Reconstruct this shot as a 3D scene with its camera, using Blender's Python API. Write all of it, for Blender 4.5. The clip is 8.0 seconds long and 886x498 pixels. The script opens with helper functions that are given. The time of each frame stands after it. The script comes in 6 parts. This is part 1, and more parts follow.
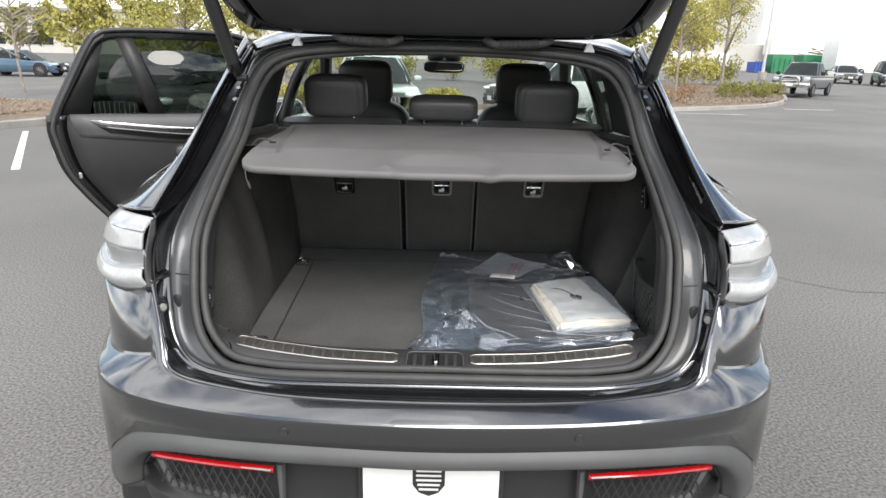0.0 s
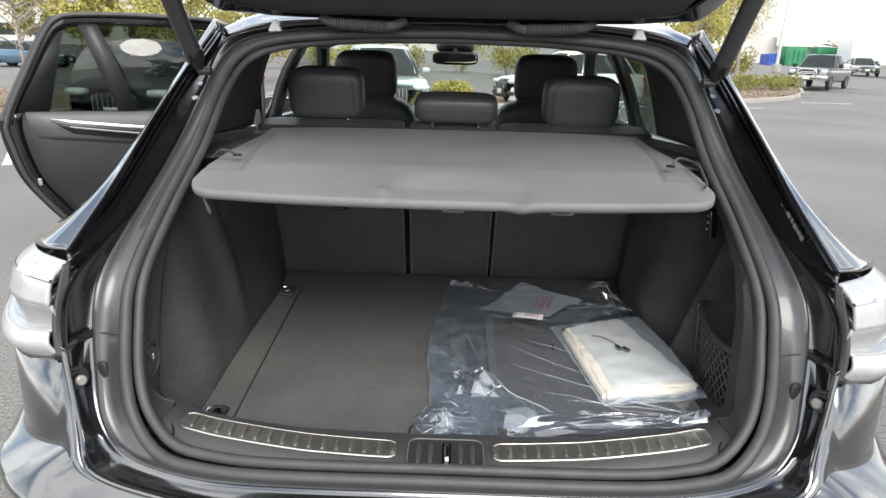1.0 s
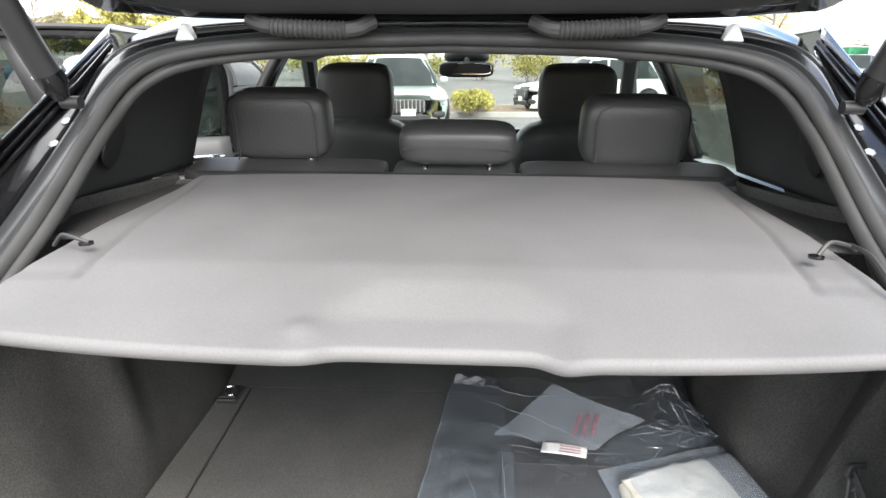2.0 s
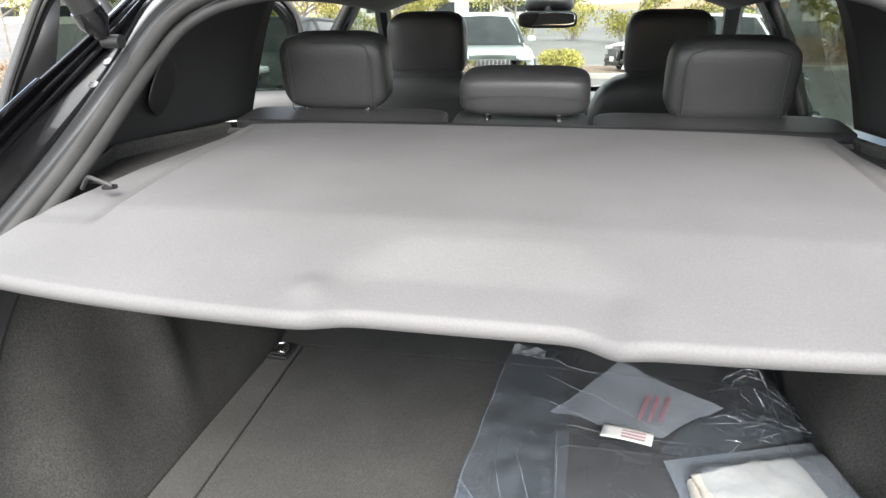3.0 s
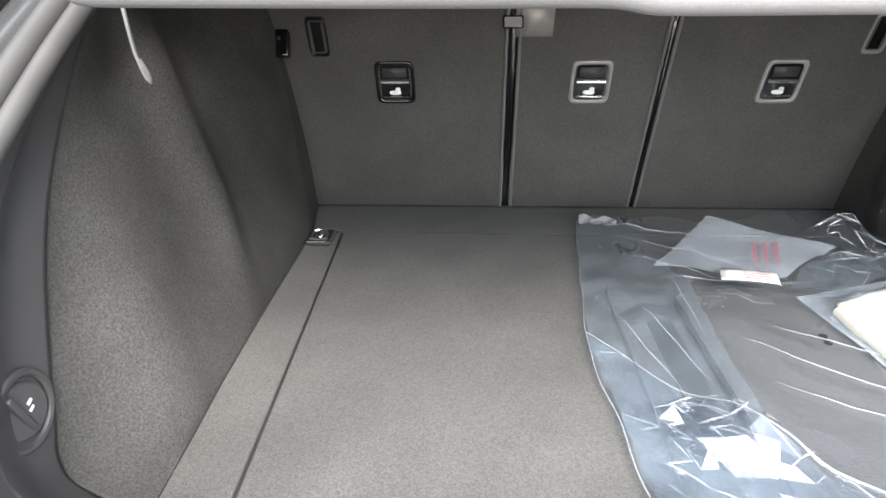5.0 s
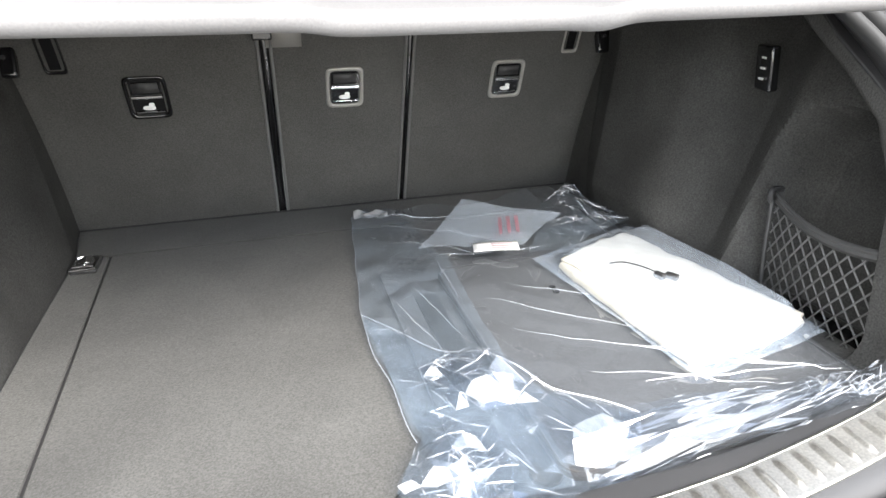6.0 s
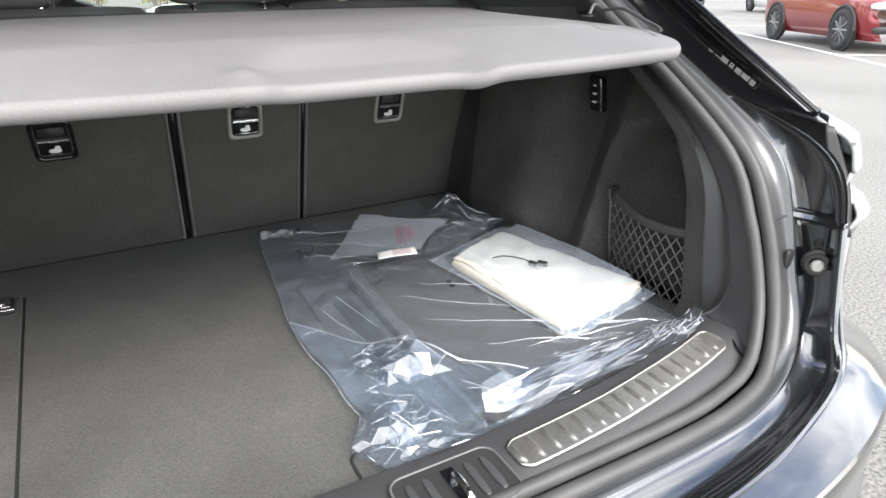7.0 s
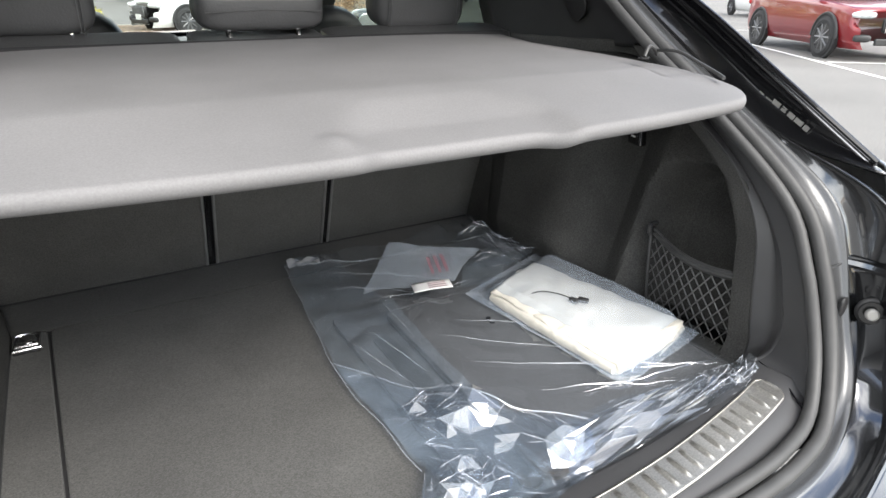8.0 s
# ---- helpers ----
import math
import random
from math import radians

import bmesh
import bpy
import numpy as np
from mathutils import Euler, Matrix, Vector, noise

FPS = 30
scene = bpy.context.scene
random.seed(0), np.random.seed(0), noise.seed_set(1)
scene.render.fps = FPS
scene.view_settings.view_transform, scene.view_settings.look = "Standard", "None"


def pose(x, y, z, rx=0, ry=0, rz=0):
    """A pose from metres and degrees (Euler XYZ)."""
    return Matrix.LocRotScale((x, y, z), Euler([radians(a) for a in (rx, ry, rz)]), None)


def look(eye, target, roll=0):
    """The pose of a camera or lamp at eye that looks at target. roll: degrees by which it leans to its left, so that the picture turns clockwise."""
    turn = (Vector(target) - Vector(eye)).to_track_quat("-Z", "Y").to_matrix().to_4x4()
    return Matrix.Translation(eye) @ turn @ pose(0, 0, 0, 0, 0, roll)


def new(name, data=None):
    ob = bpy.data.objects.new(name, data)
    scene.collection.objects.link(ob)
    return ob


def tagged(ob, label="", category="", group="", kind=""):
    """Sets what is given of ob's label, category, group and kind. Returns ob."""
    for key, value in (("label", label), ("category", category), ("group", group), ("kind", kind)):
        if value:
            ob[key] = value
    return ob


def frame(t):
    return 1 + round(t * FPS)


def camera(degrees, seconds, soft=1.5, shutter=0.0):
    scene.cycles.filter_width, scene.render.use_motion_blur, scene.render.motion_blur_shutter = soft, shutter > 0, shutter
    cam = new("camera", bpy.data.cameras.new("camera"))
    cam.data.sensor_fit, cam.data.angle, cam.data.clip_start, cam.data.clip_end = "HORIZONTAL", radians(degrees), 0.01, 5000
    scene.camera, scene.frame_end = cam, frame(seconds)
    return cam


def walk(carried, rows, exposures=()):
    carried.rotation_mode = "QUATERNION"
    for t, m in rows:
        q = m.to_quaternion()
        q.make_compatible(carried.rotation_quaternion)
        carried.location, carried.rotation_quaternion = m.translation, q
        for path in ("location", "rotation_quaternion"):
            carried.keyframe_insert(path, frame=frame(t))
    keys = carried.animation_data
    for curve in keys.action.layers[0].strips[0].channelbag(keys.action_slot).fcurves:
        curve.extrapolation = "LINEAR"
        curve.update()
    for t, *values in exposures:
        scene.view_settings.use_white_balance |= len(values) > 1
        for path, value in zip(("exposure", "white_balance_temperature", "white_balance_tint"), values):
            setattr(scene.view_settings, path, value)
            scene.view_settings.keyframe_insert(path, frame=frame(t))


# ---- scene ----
from mathutils import geometry

cam = camera(71.5, 8.0)
PATH = [
    (0, (0.017, -1.35, 1.425), (0.014, 0.567, 0.854), 1.3),
    (0.5, (-0.044, -1.17, 1.413), (-0.073, 0.745, 0.836), 1.3),
    (1, (0.002, -0.958, 1.422), (-0.025, 0.951, 0.827), 1.4),
    (1.5, (0.055, -0.654, 1.447), (0.012, 1.26, 0.869), 1.4),
    (1.7, (0.036, -0.519, 1.442), (-0.025, 1.398, 0.877), 0.9),
    (3, (0.079, -0.31, 1.397), (-0.279, 1.535, 0.715), -0.3),
    (3.5, (0.009, -0.333, 1.304), (-0.537, 1.437, 0.551), -0.5),
    (4, (-0.074, -0.314, 1.213), (-0.702, 1.413, 0.424), -1.2),
    (4.2, (-0.121, -0.301, 1.196), (-0.723, 1.43, 0.396), -1.7),
    (5.3, (-0.197, -0.278, 1.177), (-0.102, 1.554, 0.381), -0.4),
    (5.5, (-0.163, -0.288, 1.181), (0.047, 1.537, 0.392), -0.6),
    (6, (-0.145, -0.355, 1.194), (0.347, 1.41, 0.392), -0.6),
    (6.5, (-0.195, -0.447, 1.205), (0.502, 1.25, 0.409), -1.0),
    (7, (-0.248, -0.488, 1.261), (0.616, 1.137, 0.479), -0.9),
    (7.5, (-0.288, -0.436, 1.305), (0.662, 1.128, 0.498), -1.2),
    (8, (-0.324, -0.394, 1.322), (0.593, 1.198, 0.53), 0.3),
]
EXPOSURE = [(0, 0.92), (1, 1.12), (1.7, 1.92), (3.5, 2.08), (4.2, 2.24), (5.4, 2.98), (6.2, 2.55), (7, 2.0), (8, 1.76)]
walk(cam, [(t, look(eye, target, roll)) for t, eye, target, roll in PATH], EXPOSURE)

# ---- WORLD AND LIGHT ----
SUN_EL, SUN_AZ = 44.0, 162.0     # degrees; azimuth clockwise from +y
world = bpy.data.worlds.new("sky")
scene.world = world
world.use_nodes = True
wn, wl = world.node_tree.nodes, world.node_tree.links
wn.clear()
w_out = wn.new("ShaderNodeOutputWorld")
w_bg = wn.new("ShaderNodeBackground")
w_sky = wn.new("ShaderNodeTexSky")
w_sky.sky_type = "NISHITA"
w_sky.sun_disc = False
w_sky.sun_elevation, w_sky.sun_rotation = radians(SUN_EL), radians(SUN_AZ)
w_gain = wn.new("ShaderNodeMix")
w_gain.data_type, w_gain.blend_type = "RGBA", "MULTIPLY"
w_gain.inputs[0].default_value = 1.0
w_gain.inputs[7].default_value = (0.115, 0.11, 0.105, 1)
w_co = wn.new("ShaderNodeTexCoord")
w_map = wn.new("ShaderNodeMapping")
w_map.inputs["Scale"].default_value = (1.0, 1.0, 2.2)
w_noise = wn.new("ShaderNodeTexNoise")
w_noise.inputs["Scale"].default_value = 2.3
w_noise.inputs["Detail"].default_value = 7.0
w_noise.inputs["Roughness"].default_value = 0.55
w_ramp = wn.new("ShaderNodeValToRGB")
w_ramp.color_ramp.elements[0].position, w_ramp.color_ramp.elements[1].position = 0.40, 0.60
w_cloud = wn.new("ShaderNodeMix")
w_cloud.data_type = "RGBA"
w_cloud.inputs[7].default_value = (1.31, 1.31, 1.29, 1)
wl.new(w_co.outputs["Generated"], w_map.inputs["Vector"])
wl.new(w_map.outputs[0], w_noise.inputs["Vector"])
wl.new(w_noise.outputs["Fac"], w_ramp.inputs["Fac"])
wl.new(w_sky.outputs[0], w_gain.inputs[6])
wl.new(w_gain.outputs[2], w_cloud.inputs[6])
wl.new(w_ramp.outputs["Color"], w_cloud.inputs[0])
wl.new(w_cloud.outputs[2], w_bg.inputs["Color"])
w_bg.inputs["Strength"].default_value = 1.0
wl.new(w_bg.outputs[0], w_out.inputs["Surface"])

sun = new("sun", bpy.data.lights.new("sun", "SUN"))
sun.data.energy, sun.data.angle, sun.data.color = 1.7, radians(35), (1.0, 0.96, 0.9)
a, e = radians(SUN_AZ), radians(SUN_EL)
sun.matrix_world = look((20 * math.sin(a) * math.cos(e), 20 * math.cos(a) * math.cos(e), 20 * math.sin(e)), (0, 0, 0))


# ---- MATERIALS ----
def material(name, colour, rough=0.5, metal=0.0, coat=0.0, vary=0.0, scale=8.0, fine=0.0, fine_scale=300.0,
             bump=0.0, bump_scale=300.0, sheen=0.0, specular=0.5, by_object=0.0, coat_ior=1.5):
    """Principled surface: base colour, blotches at a large and a fine scale, and a fine relief."""
    m = bpy.data.materials.new(name)
    m.use_nodes = True
    n, l = m.node_tree.nodes, m.node_tree.links
    b = n["Principled BSDF"]
    b.inputs["Base Color"].default_value = (*colour, 1)
    b.inputs["Roughness"].default_value = rough
    b.inputs["Metallic"].default_value = metal
    b.inputs["Coat Weight"].default_value = coat
    b.inputs["Coat Roughness"].default_value = 0.03
    b.inputs["Coat IOR"].default_value = coat_ior
    b.inputs["Sheen Weight"].default_value = sheen
    b.inputs["Specular IOR Level"].default_value = specular
    co = n.new("ShaderNodeTexCoord")

    def noise_node(scale_, detail):
        t = n.new("ShaderNodeTexNoise")
        t.inputs["Scale"].default_value, t.inputs["Detail"].default_value = scale_, detail
        l.new(co.outputs["Object"], t.inputs["Vector"])
        return t

    last = None
    for amount, sc, detail in ((vary, scale, 5.0), (fine, fine_scale, 2.0)):
        if not amount:
            continue
        t = noise_node(sc, detail)
        r = n.new("ShaderNodeMapRange")
        r.inputs["From Min"].default_value, r.inputs["From Max"].default_value = 0.3, 0.7
        r.inputs["To Min"].default_value, r.inputs["To Max"].default_value = 1 - amount, 1 + amount
        l.new(t.outputs["Fac"], r.inputs["Value"])
        x = n.new("ShaderNodeMix")
        x.data_type, x.blend_type = "RGBA", "MULTIPLY"
        x.inputs[0].default_value = 1.0
        x.inputs[6].default_value = (*colour, 1)
        if last:
            l.new(last, x.inputs[6])
        l.new(r.outputs[0], x.inputs[7])
        last = x.outputs[2]
    if by_object:
        o = n.new("ShaderNodeObjectInfo")
        r = n.new("ShaderNodeMapRange")
        r.inputs["To Min"].default_value, r.inputs["To Max"].default_value = 1 - by_object, 1 + by_object
        l.new(o.outputs["Random"], r.inputs["Value"])
        x = n.new("ShaderNodeMix")
        x.data_type, x.blend_type = "RGBA", "MULTIPLY"
        x.inputs[0].default_value = 1.0
        x.inputs[6].default_value = (*colour, 1)
        if last:
            l.new(last, x.inputs[6])
        l.new(r.outputs[0], x.inputs[7])
        last = x.outputs[2]
    if last:
        l.new(last, b.inputs["Base Color"])
    if bump:
        t = noise_node(bump_scale, 3.0)
        bp = n.new("ShaderNodeBump")
        bp.inputs["Strength"].default_value = bump
        bp.inputs["Distance"].default_value = 0.6 / bump_scale
        l.new(t.outputs["Fac"], bp.inputs["Height"])
        l.new(bp.outputs[0], b.inputs["Normal"])
    return m


def edge_gloss(n, l, low, high, normal=None):
    """Reflection that grows towards glancing angles, the same on both faces."""
    lw = n.new("ShaderNodeLayerWeight")
    if normal:
        l.new(normal, lw.inputs["Normal"])
    pw = n.new("ShaderNodeMath")
    pw.operation = "POWER"
    pw.inputs[1].default_value = 4.0
    l.new(lw.outputs["Facing"], pw.inputs[0])
    ma = n.new("ShaderNodeMath")
    ma.operation = "MULTIPLY_ADD"
    ma.inputs[1].default_value, ma.inputs[2].default_value = high - low, low
    l.new(pw.outputs[0], ma.inputs[0])
    return ma.outputs[0]


def glass_material(name, tint, gloss=0.06):
    """Thin pane: tinted see-through with a mirror-like sheen."""
    m = bpy.data.materials.new(name)
    m.use_nodes = True
    n, l = m.node_tree.nodes, m.node_tree.links
    n.clear()
    out = n.new("ShaderNodeOutputMaterial")
    tr = n.new("ShaderNodeBsdfTransparent")
    tr.inputs[0].default_value = (*tint, 1)
    gl = n.new("ShaderNodeBsdfGlossy")
    gl.inputs["Roughness"].default_value = 0.02
    mx = n.new("ShaderNodeMixShader")
    l.new(edge_gloss(n, l, gloss, 0.25), mx.inputs[0])
    l.new(tr.outputs[0], mx.inputs[1])
    l.new(gl.outputs[0], mx.inputs[2])
    l.new(mx.outputs[0], out.inputs["Surface"])
    return m


def film_material(name, milk, colour=(0.82, 0.91, 1.0), wave=0.5, low=0.12, rough=0.08):
    """Clear polythene film: mostly see-through, a little milky, with sharp highlights from its creases."""
    m = bpy.data.materials.new(name)
    m.use_nodes = True
    n, l = m.node_tree.nodes, m.node_tree.links
    n.clear()
    out = n.new("ShaderNodeOutputMaterial")
    tr = n.new("ShaderNodeBsdfTransparent")
    tr.inputs[0].default_value = (0.95, 0.97, 1.0, 1)
    df = n.new("ShaderNodeBsdfDiffuse")
    df.inputs[0].default_value = (*colour, 1)
    gl = n.new("ShaderNodeBsdfGlossy")
    gl.inputs["Roughness"].default_value = rough
    gl.inputs[0].default_value = (1, 1, 1, 1)
    co = n.new("ShaderNodeTexCoord")
    t = n.new("ShaderNodeTexNoise")
    t.inputs["Scale"].default_value, t.inputs["Detail"].default_value = 9.0, 4.0
    t.inputs["Distortion"].default_value = 1.2
    l.new(co.outputs["Object"], t.inputs["Vector"])
    bp = n.new("ShaderNodeBump")
    bp.inputs["Strength"].default_value, bp.inputs["Distance"].default_value = wave, 0.012
    l.new(t.outputs["Fac"], bp.inputs["Height"])
    l.new(bp.outputs[0], gl.inputs["Normal"])
    m1 = n.new("ShaderNodeMixShader")
    m1.inputs[0].default_value = milk
    l.new(tr.outputs[0], m1.inputs[1])
    l.new(df.outputs[0], m1.inputs[2])
    m2 = n.new("ShaderNodeMixShader")
    l.new(edge_gloss(n, l, low, 0.85, bp.outputs[0]), m2.inputs[0])
    l.new(m1.outputs[0], m2.inputs[1])
    l.new(gl.outputs[0], m2.inputs[2])
    l.new(m2.outputs[0], out.inputs["Surface"])
    return m


PAINT = material("dark_grey_metallic_paint", (0.098, 0.101, 0.107), 0.20, 0.92, coat=1.0, fine=0.15, fine_scale=900, coat_ior=1.75, specular=0.3)
PAINT_JAMB = material("jamb_paint", (0.078, 0.080, 0.083), 0.40, 0.55, coat=0.35, vary=0.12, scale=9, fine=0.15, fine_scale=700)
GATE_TRIM = material("dark_gate_lining", (0.036, 0.036, 0.037), 0.55, vary=0.1, scale=6, bump=0.2, bump_scale=800)
BLACK_GLOSS = material("black_gloss_paint", (0.006, 0.006, 0.007), 0.2, 0.0, coat=0.8, vary=0.2, scale=14)
BLACK_PLASTIC = material("black_grained_plastic", (0.026, 0.026, 0.027), 0.45, vary=0.08, scale=12, bump=0.25, bump_scale=900)
TRIM_GREY = material("dark_grey_side_plastic", (0.043, 0.043, 0.045), 0.52, vary=0.07, scale=9, bump=0.2, bump_scale=900)
NET_CORD = material("dark_net_cord", (0.085, 0.085, 0.086), 0.45, vary=0.2, scale=60)
PIPING = material("grey_edge_piping", (0.13, 0.13, 0.13), 0.5, vary=0.1, scale=20)
GREY_PLASTIC = material("grey_bumper_plastic", (0.085, 0.086, 0.088), 0.5, vary=0.1, scale=10, bump=0.2, bump_scale=700)
RUBBER = material("weather_seal_rubber", (0.046, 0.046, 0.046), 0.55, vary=0.15, scale=20, bump=0.1, bump_scale=500)
CARPET = material("charcoal_load_carpet", (0.0635, 0.0628, 0.0598), 0.95, vary=0.16, scale=7, fine=0.32, fine_scale=430, bump=0.6, bump_scale=380, sheen=0.1)
CARPET_SIDE = material("brushed_side_carpet", (0.0490, 0.0486, 0.0468), 0.97, vary=0.24, scale=7, fine=0.30, fine_scale=380, bump=0.5, bump_scale=320, specular=0.15)
MAT_PILE = material("black_floor_mat_pile", (0.042, 0.042, 0.043), 0.95, vary=0.15, scale=9, fine=0.3, fine_scale=600, bump=0.6, bump_scale=550, sheen=0.2)
LEATHER = material("black_leather", (0.050, 0.050, 0.051), 0.40, vary=0.12, scale=10, bump=0.3, bump_scale=260)
VINYL = material("grey_cover_vinyl", (0.158, 0.155, 0.156), 0.65, specular=0.3, vary=0.09, scale=5, fine=0.08, fine_scale=500, bump=0.15, bump_scale=420)
STEEL = material("brushed_steel", (0.56, 0.54, 0.50), 0.42, 1.0, vary=0.1, scale=30, fine=0.15, fine_scale=400)
CHROME = material("bright_metal", (0.75, 0.75, 0.76), 0.14, 1.0, vary=0.06, scale=30)
CHROME_DARK = material("dark_bright_trim", (0.30, 0.30, 0.31), 0.22, 1.0, vary=0.08, scale=30)
ALUMINIUM = material("light_metal_wheel", (0.16, 0.16, 0.165), 0.4, 0.7, vary=0.1, scale=12)
RED_LENS = material("red_reflector", (0.40, 0.006, 0.010), 0.18, coat=0.8, vary=0.12, scale=60)
LAMP_WHITE = material("pale_lamp_lens", (0.38, 0.385, 0.39), 0.30, 0.0, coat=0.8, vary=0.07, scale=16, fine=0.06, fine_scale=120)
BEZEL = material("satin_grey_bezel", (0.36, 0.35, 0.33), 0.4, 0.3, vary=0.08, scale=40)
LAMP_DARK = material("smoked_lamp_body", (0.26, 0.265, 0.27), 0.3, 0.0, coat=1.0, vary=0.15, scale=18)
WHITE_PLATE = material("white_plate", (0.78, 0.78, 0.77), 0.4, vary=0.04, scale=10)
FOAM = material("white_foam_sheet", (0.66, 0.63, 0.56), 0.8, vary=0.06, scale=14, bump=0.4, bump_scale=90)
PAPER = material("white_paper", (0.8, 0.8, 0.79), 0.6, vary=0.04, scale=20)
HEADLINER = material("grey_headliner", (0.20, 0.195, 0.19), 0.95, vary=0.06, scale=8, fine=0.1, fine_scale=500)
ASPHALT = material("asphalt", (0.150, 0.146, 0.139), 0.9, vary=0.16, scale=0.35, fine=0.5, fine_scale=80, bump=0.7, bump_scale=110)
CONCRETE = material("kerb_concrete", (0.32, 0.305, 0.28), 0.9, vary=0.15, scale=2, fine=0.12, fine_scale=60, bump=0.4, bump_scale=60)
LINE = material("white_line_paint", (0.72, 0.71, 0.69), 0.8, vary=0.15, scale=6, fine=0.15, fine_scale=90)
GRAVEL = material("tan_rock_mulch", (0.19, 0.14, 0.098), 0.95, vary=0.2, scale=1.2, fine=0.4, fine_scale=9, bump=1.0, bump_scale=9)
STONE = material("landscape_stone", (0.22, 0.175, 0.130), 0.9, vary=0.2, scale=9, by_object=0.35, bump=0.4, bump_scale=40)
STUCCO = material("white_stucco_wall", (0.80, 0.78, 0.75), 0.9, vary=0.05, scale=0.4, fine=0.05, fine_scale=20)
STUCCO_GREY = material("grey_stucco_wall", (0.52, 0.50, 0.47), 0.9, vary=0.06, scale=0.4, fine=0.05, fine_scale=20)
BARK = material("bark", (0.27, 0.235, 0.205), 0.95, vary=0.25, scale=6, fine=0.3, fine_scale=60, bump=0.8, bump_scale=50)
LEAF_YELLOW = material("yellow_green_leaves", (0.36, 0.33, 0.085), 0.7, vary=0.35, scale=1.4, fine=0.3, fine_scale=11)
LEAF_GREEN = material("hedge_leaves", (0.22, 0.215, 0.05), 0.75, vary=0.35, scale=2.0, fine=0.3, fine_scale=14)
DRY_GRASS = material("dry_bush_twigs", (0.30, 0.19, 0.11), 0.9, vary=0.3, scale=3)
GLASS = glass_material("window_glass", (0.80, 0.86, 0.83))
GLASS_DARK = glass_material("privacy_glass", (0.36, 0.40, 0.37))
MIRROR = material("mirror_glass", (0.85, 0.87, 0.87), 0.02, 1.0)
FILM = film_material("clear_polythene", 0.03, wave=0.05, low=0.06, rough=0.05)
FILM_CRISP = film_material("crumpled_polythene", 0.018, wave=0.03, low=0.13, rough=0.04)
FILM_BLUE = film_material("doubled_polythene", 0.05, (0.70, 0.86, 1.0), wave=0.06, low=0.06, rough=0.05)
# pale film for hems and for lines that imitate highlights along creases
FILM_GLINT_HEM = film_material("crease_glint_and_hem", 0.26, (0.92, 0.95, 1.0), wave=0.05, low=0.25, rough=0.1)
FILM_MILKY = film_material("folded_polythene", 0.12, wave=0.10, low=0.08, rough=0.08)
FILM_HAZE = film_material("hazy_packet_film", 0.26, (0.78, 0.88, 1.0), wave=0.10, low=0.08, rough=0.12)
FILM_WHITE = film_material("white_tape", 0.5, (0.9, 0.9, 0.9), wave=0.1, low=0.15, rough=0.1)
PINK_INK = film_material("faded_red_print", 0.38, (0.62, 0.10, 0.14), wave=0.1, low=0.08)
CRACK = material("dusty_crack", (0.075, 0.073, 0.07), 0.95, vary=0.3, scale=5)
TYRE = material("tyre_rubber", (0.02, 0.02, 0.021), 0.8, vary=0.15, scale=12)
GREEN_STEEL = material("green_skip_paint", (0.03, 0.20, 0.09), 0.6, vary=0.2, scale=1)
BLUE_PLASTIC = material("blue_bin_plastic", (0.03, 0.08, 0.35), 0.5, vary=0.1, scale=2)
GALV = material("galvanised_pole", (0.55, 0.55, 0.53), 0.5, 0.3, vary=0.1, scale=4)


# ---- MESH TOOLS ----
def part(name, bm, mat, parent=None, label="", smooth=True, thick=0.0, bevel=0.0, subsurf=0, angle=35):
    """Links a bmesh as one mesh object under its thing."""
    bmesh.ops.recalc_face_normals(bm, faces=bm.faces)
    me = bpy.data.meshes.new(name)
    bm.to_mesh(me)
    bm.free()
    me.materials.append(mat)
    if smooth:
        me.polygons.foreach_set("use_smooth", [True] * len(me.polygons))
        me.set_sharp_from_angle(angle=radians(angle))
    ob = new(name, me)
    if parent:
        ob.parent = parent
        if parent.type == "EMPTY":
            ob.matrix_parent_inverse = Matrix.Translation(-parent.location)
    if thick:
        m = ob.modifiers.new("thickness", "SOLIDIFY")
        m.thickness, m.offset = thick, 0.0
    if bevel:
        m = ob.modifiers.new("edges", "BEVEL")
        m.width, m.segments, m.limit_method = bevel, 2, "ANGLE"
    if subsurf:
        m = ob.modifiers.new("round", "SUBSURF")
        m.levels = m.render_levels = subsurf
    if label:
        ob["label"] = label
    return ob


def thing(name, at, label, category, group="", kind=""):
    """An empty at a thing's base."""
    ob = new(name)
    ob.location = at
    return tagged(ob, label, category, group, kind)


def spline(points, n):
    """n points along a smooth curve through the given ones."""
    p = [Vector(q) for q in points]
    if len(p) == 2:
        return [p[0].lerp(p[1], i / (n - 1)) for i in range(n)]
    p = [2 * p[0] - p[1]] + p + [2 * p[-1] - p[-2]]
    lengths = [0.0]
    for i in range(1, len(p) - 2):
        lengths.append(lengths[-1] + max((p[i + 1] - p[i]).length, 1e-6))
    out = []
    for k in range(n):
        d = lengths[-1] * k / (n - 1)
        i = 0
        while i < len(lengths) - 2 and d > lengths[i + 1]:
            i += 1
        t = (d - lengths[i]) / (lengths[i + 1] - lengths[i])
        a, b, c, e = p[i], p[i + 1], p[i + 2], p[i + 3]
        out.append(0.5 * (2 * b + (c - a) * t + (2 * a - 5 * b + 4 * c - e) * t * t + (3 * b - a - 3 * c + e) * t ** 3))
    return out


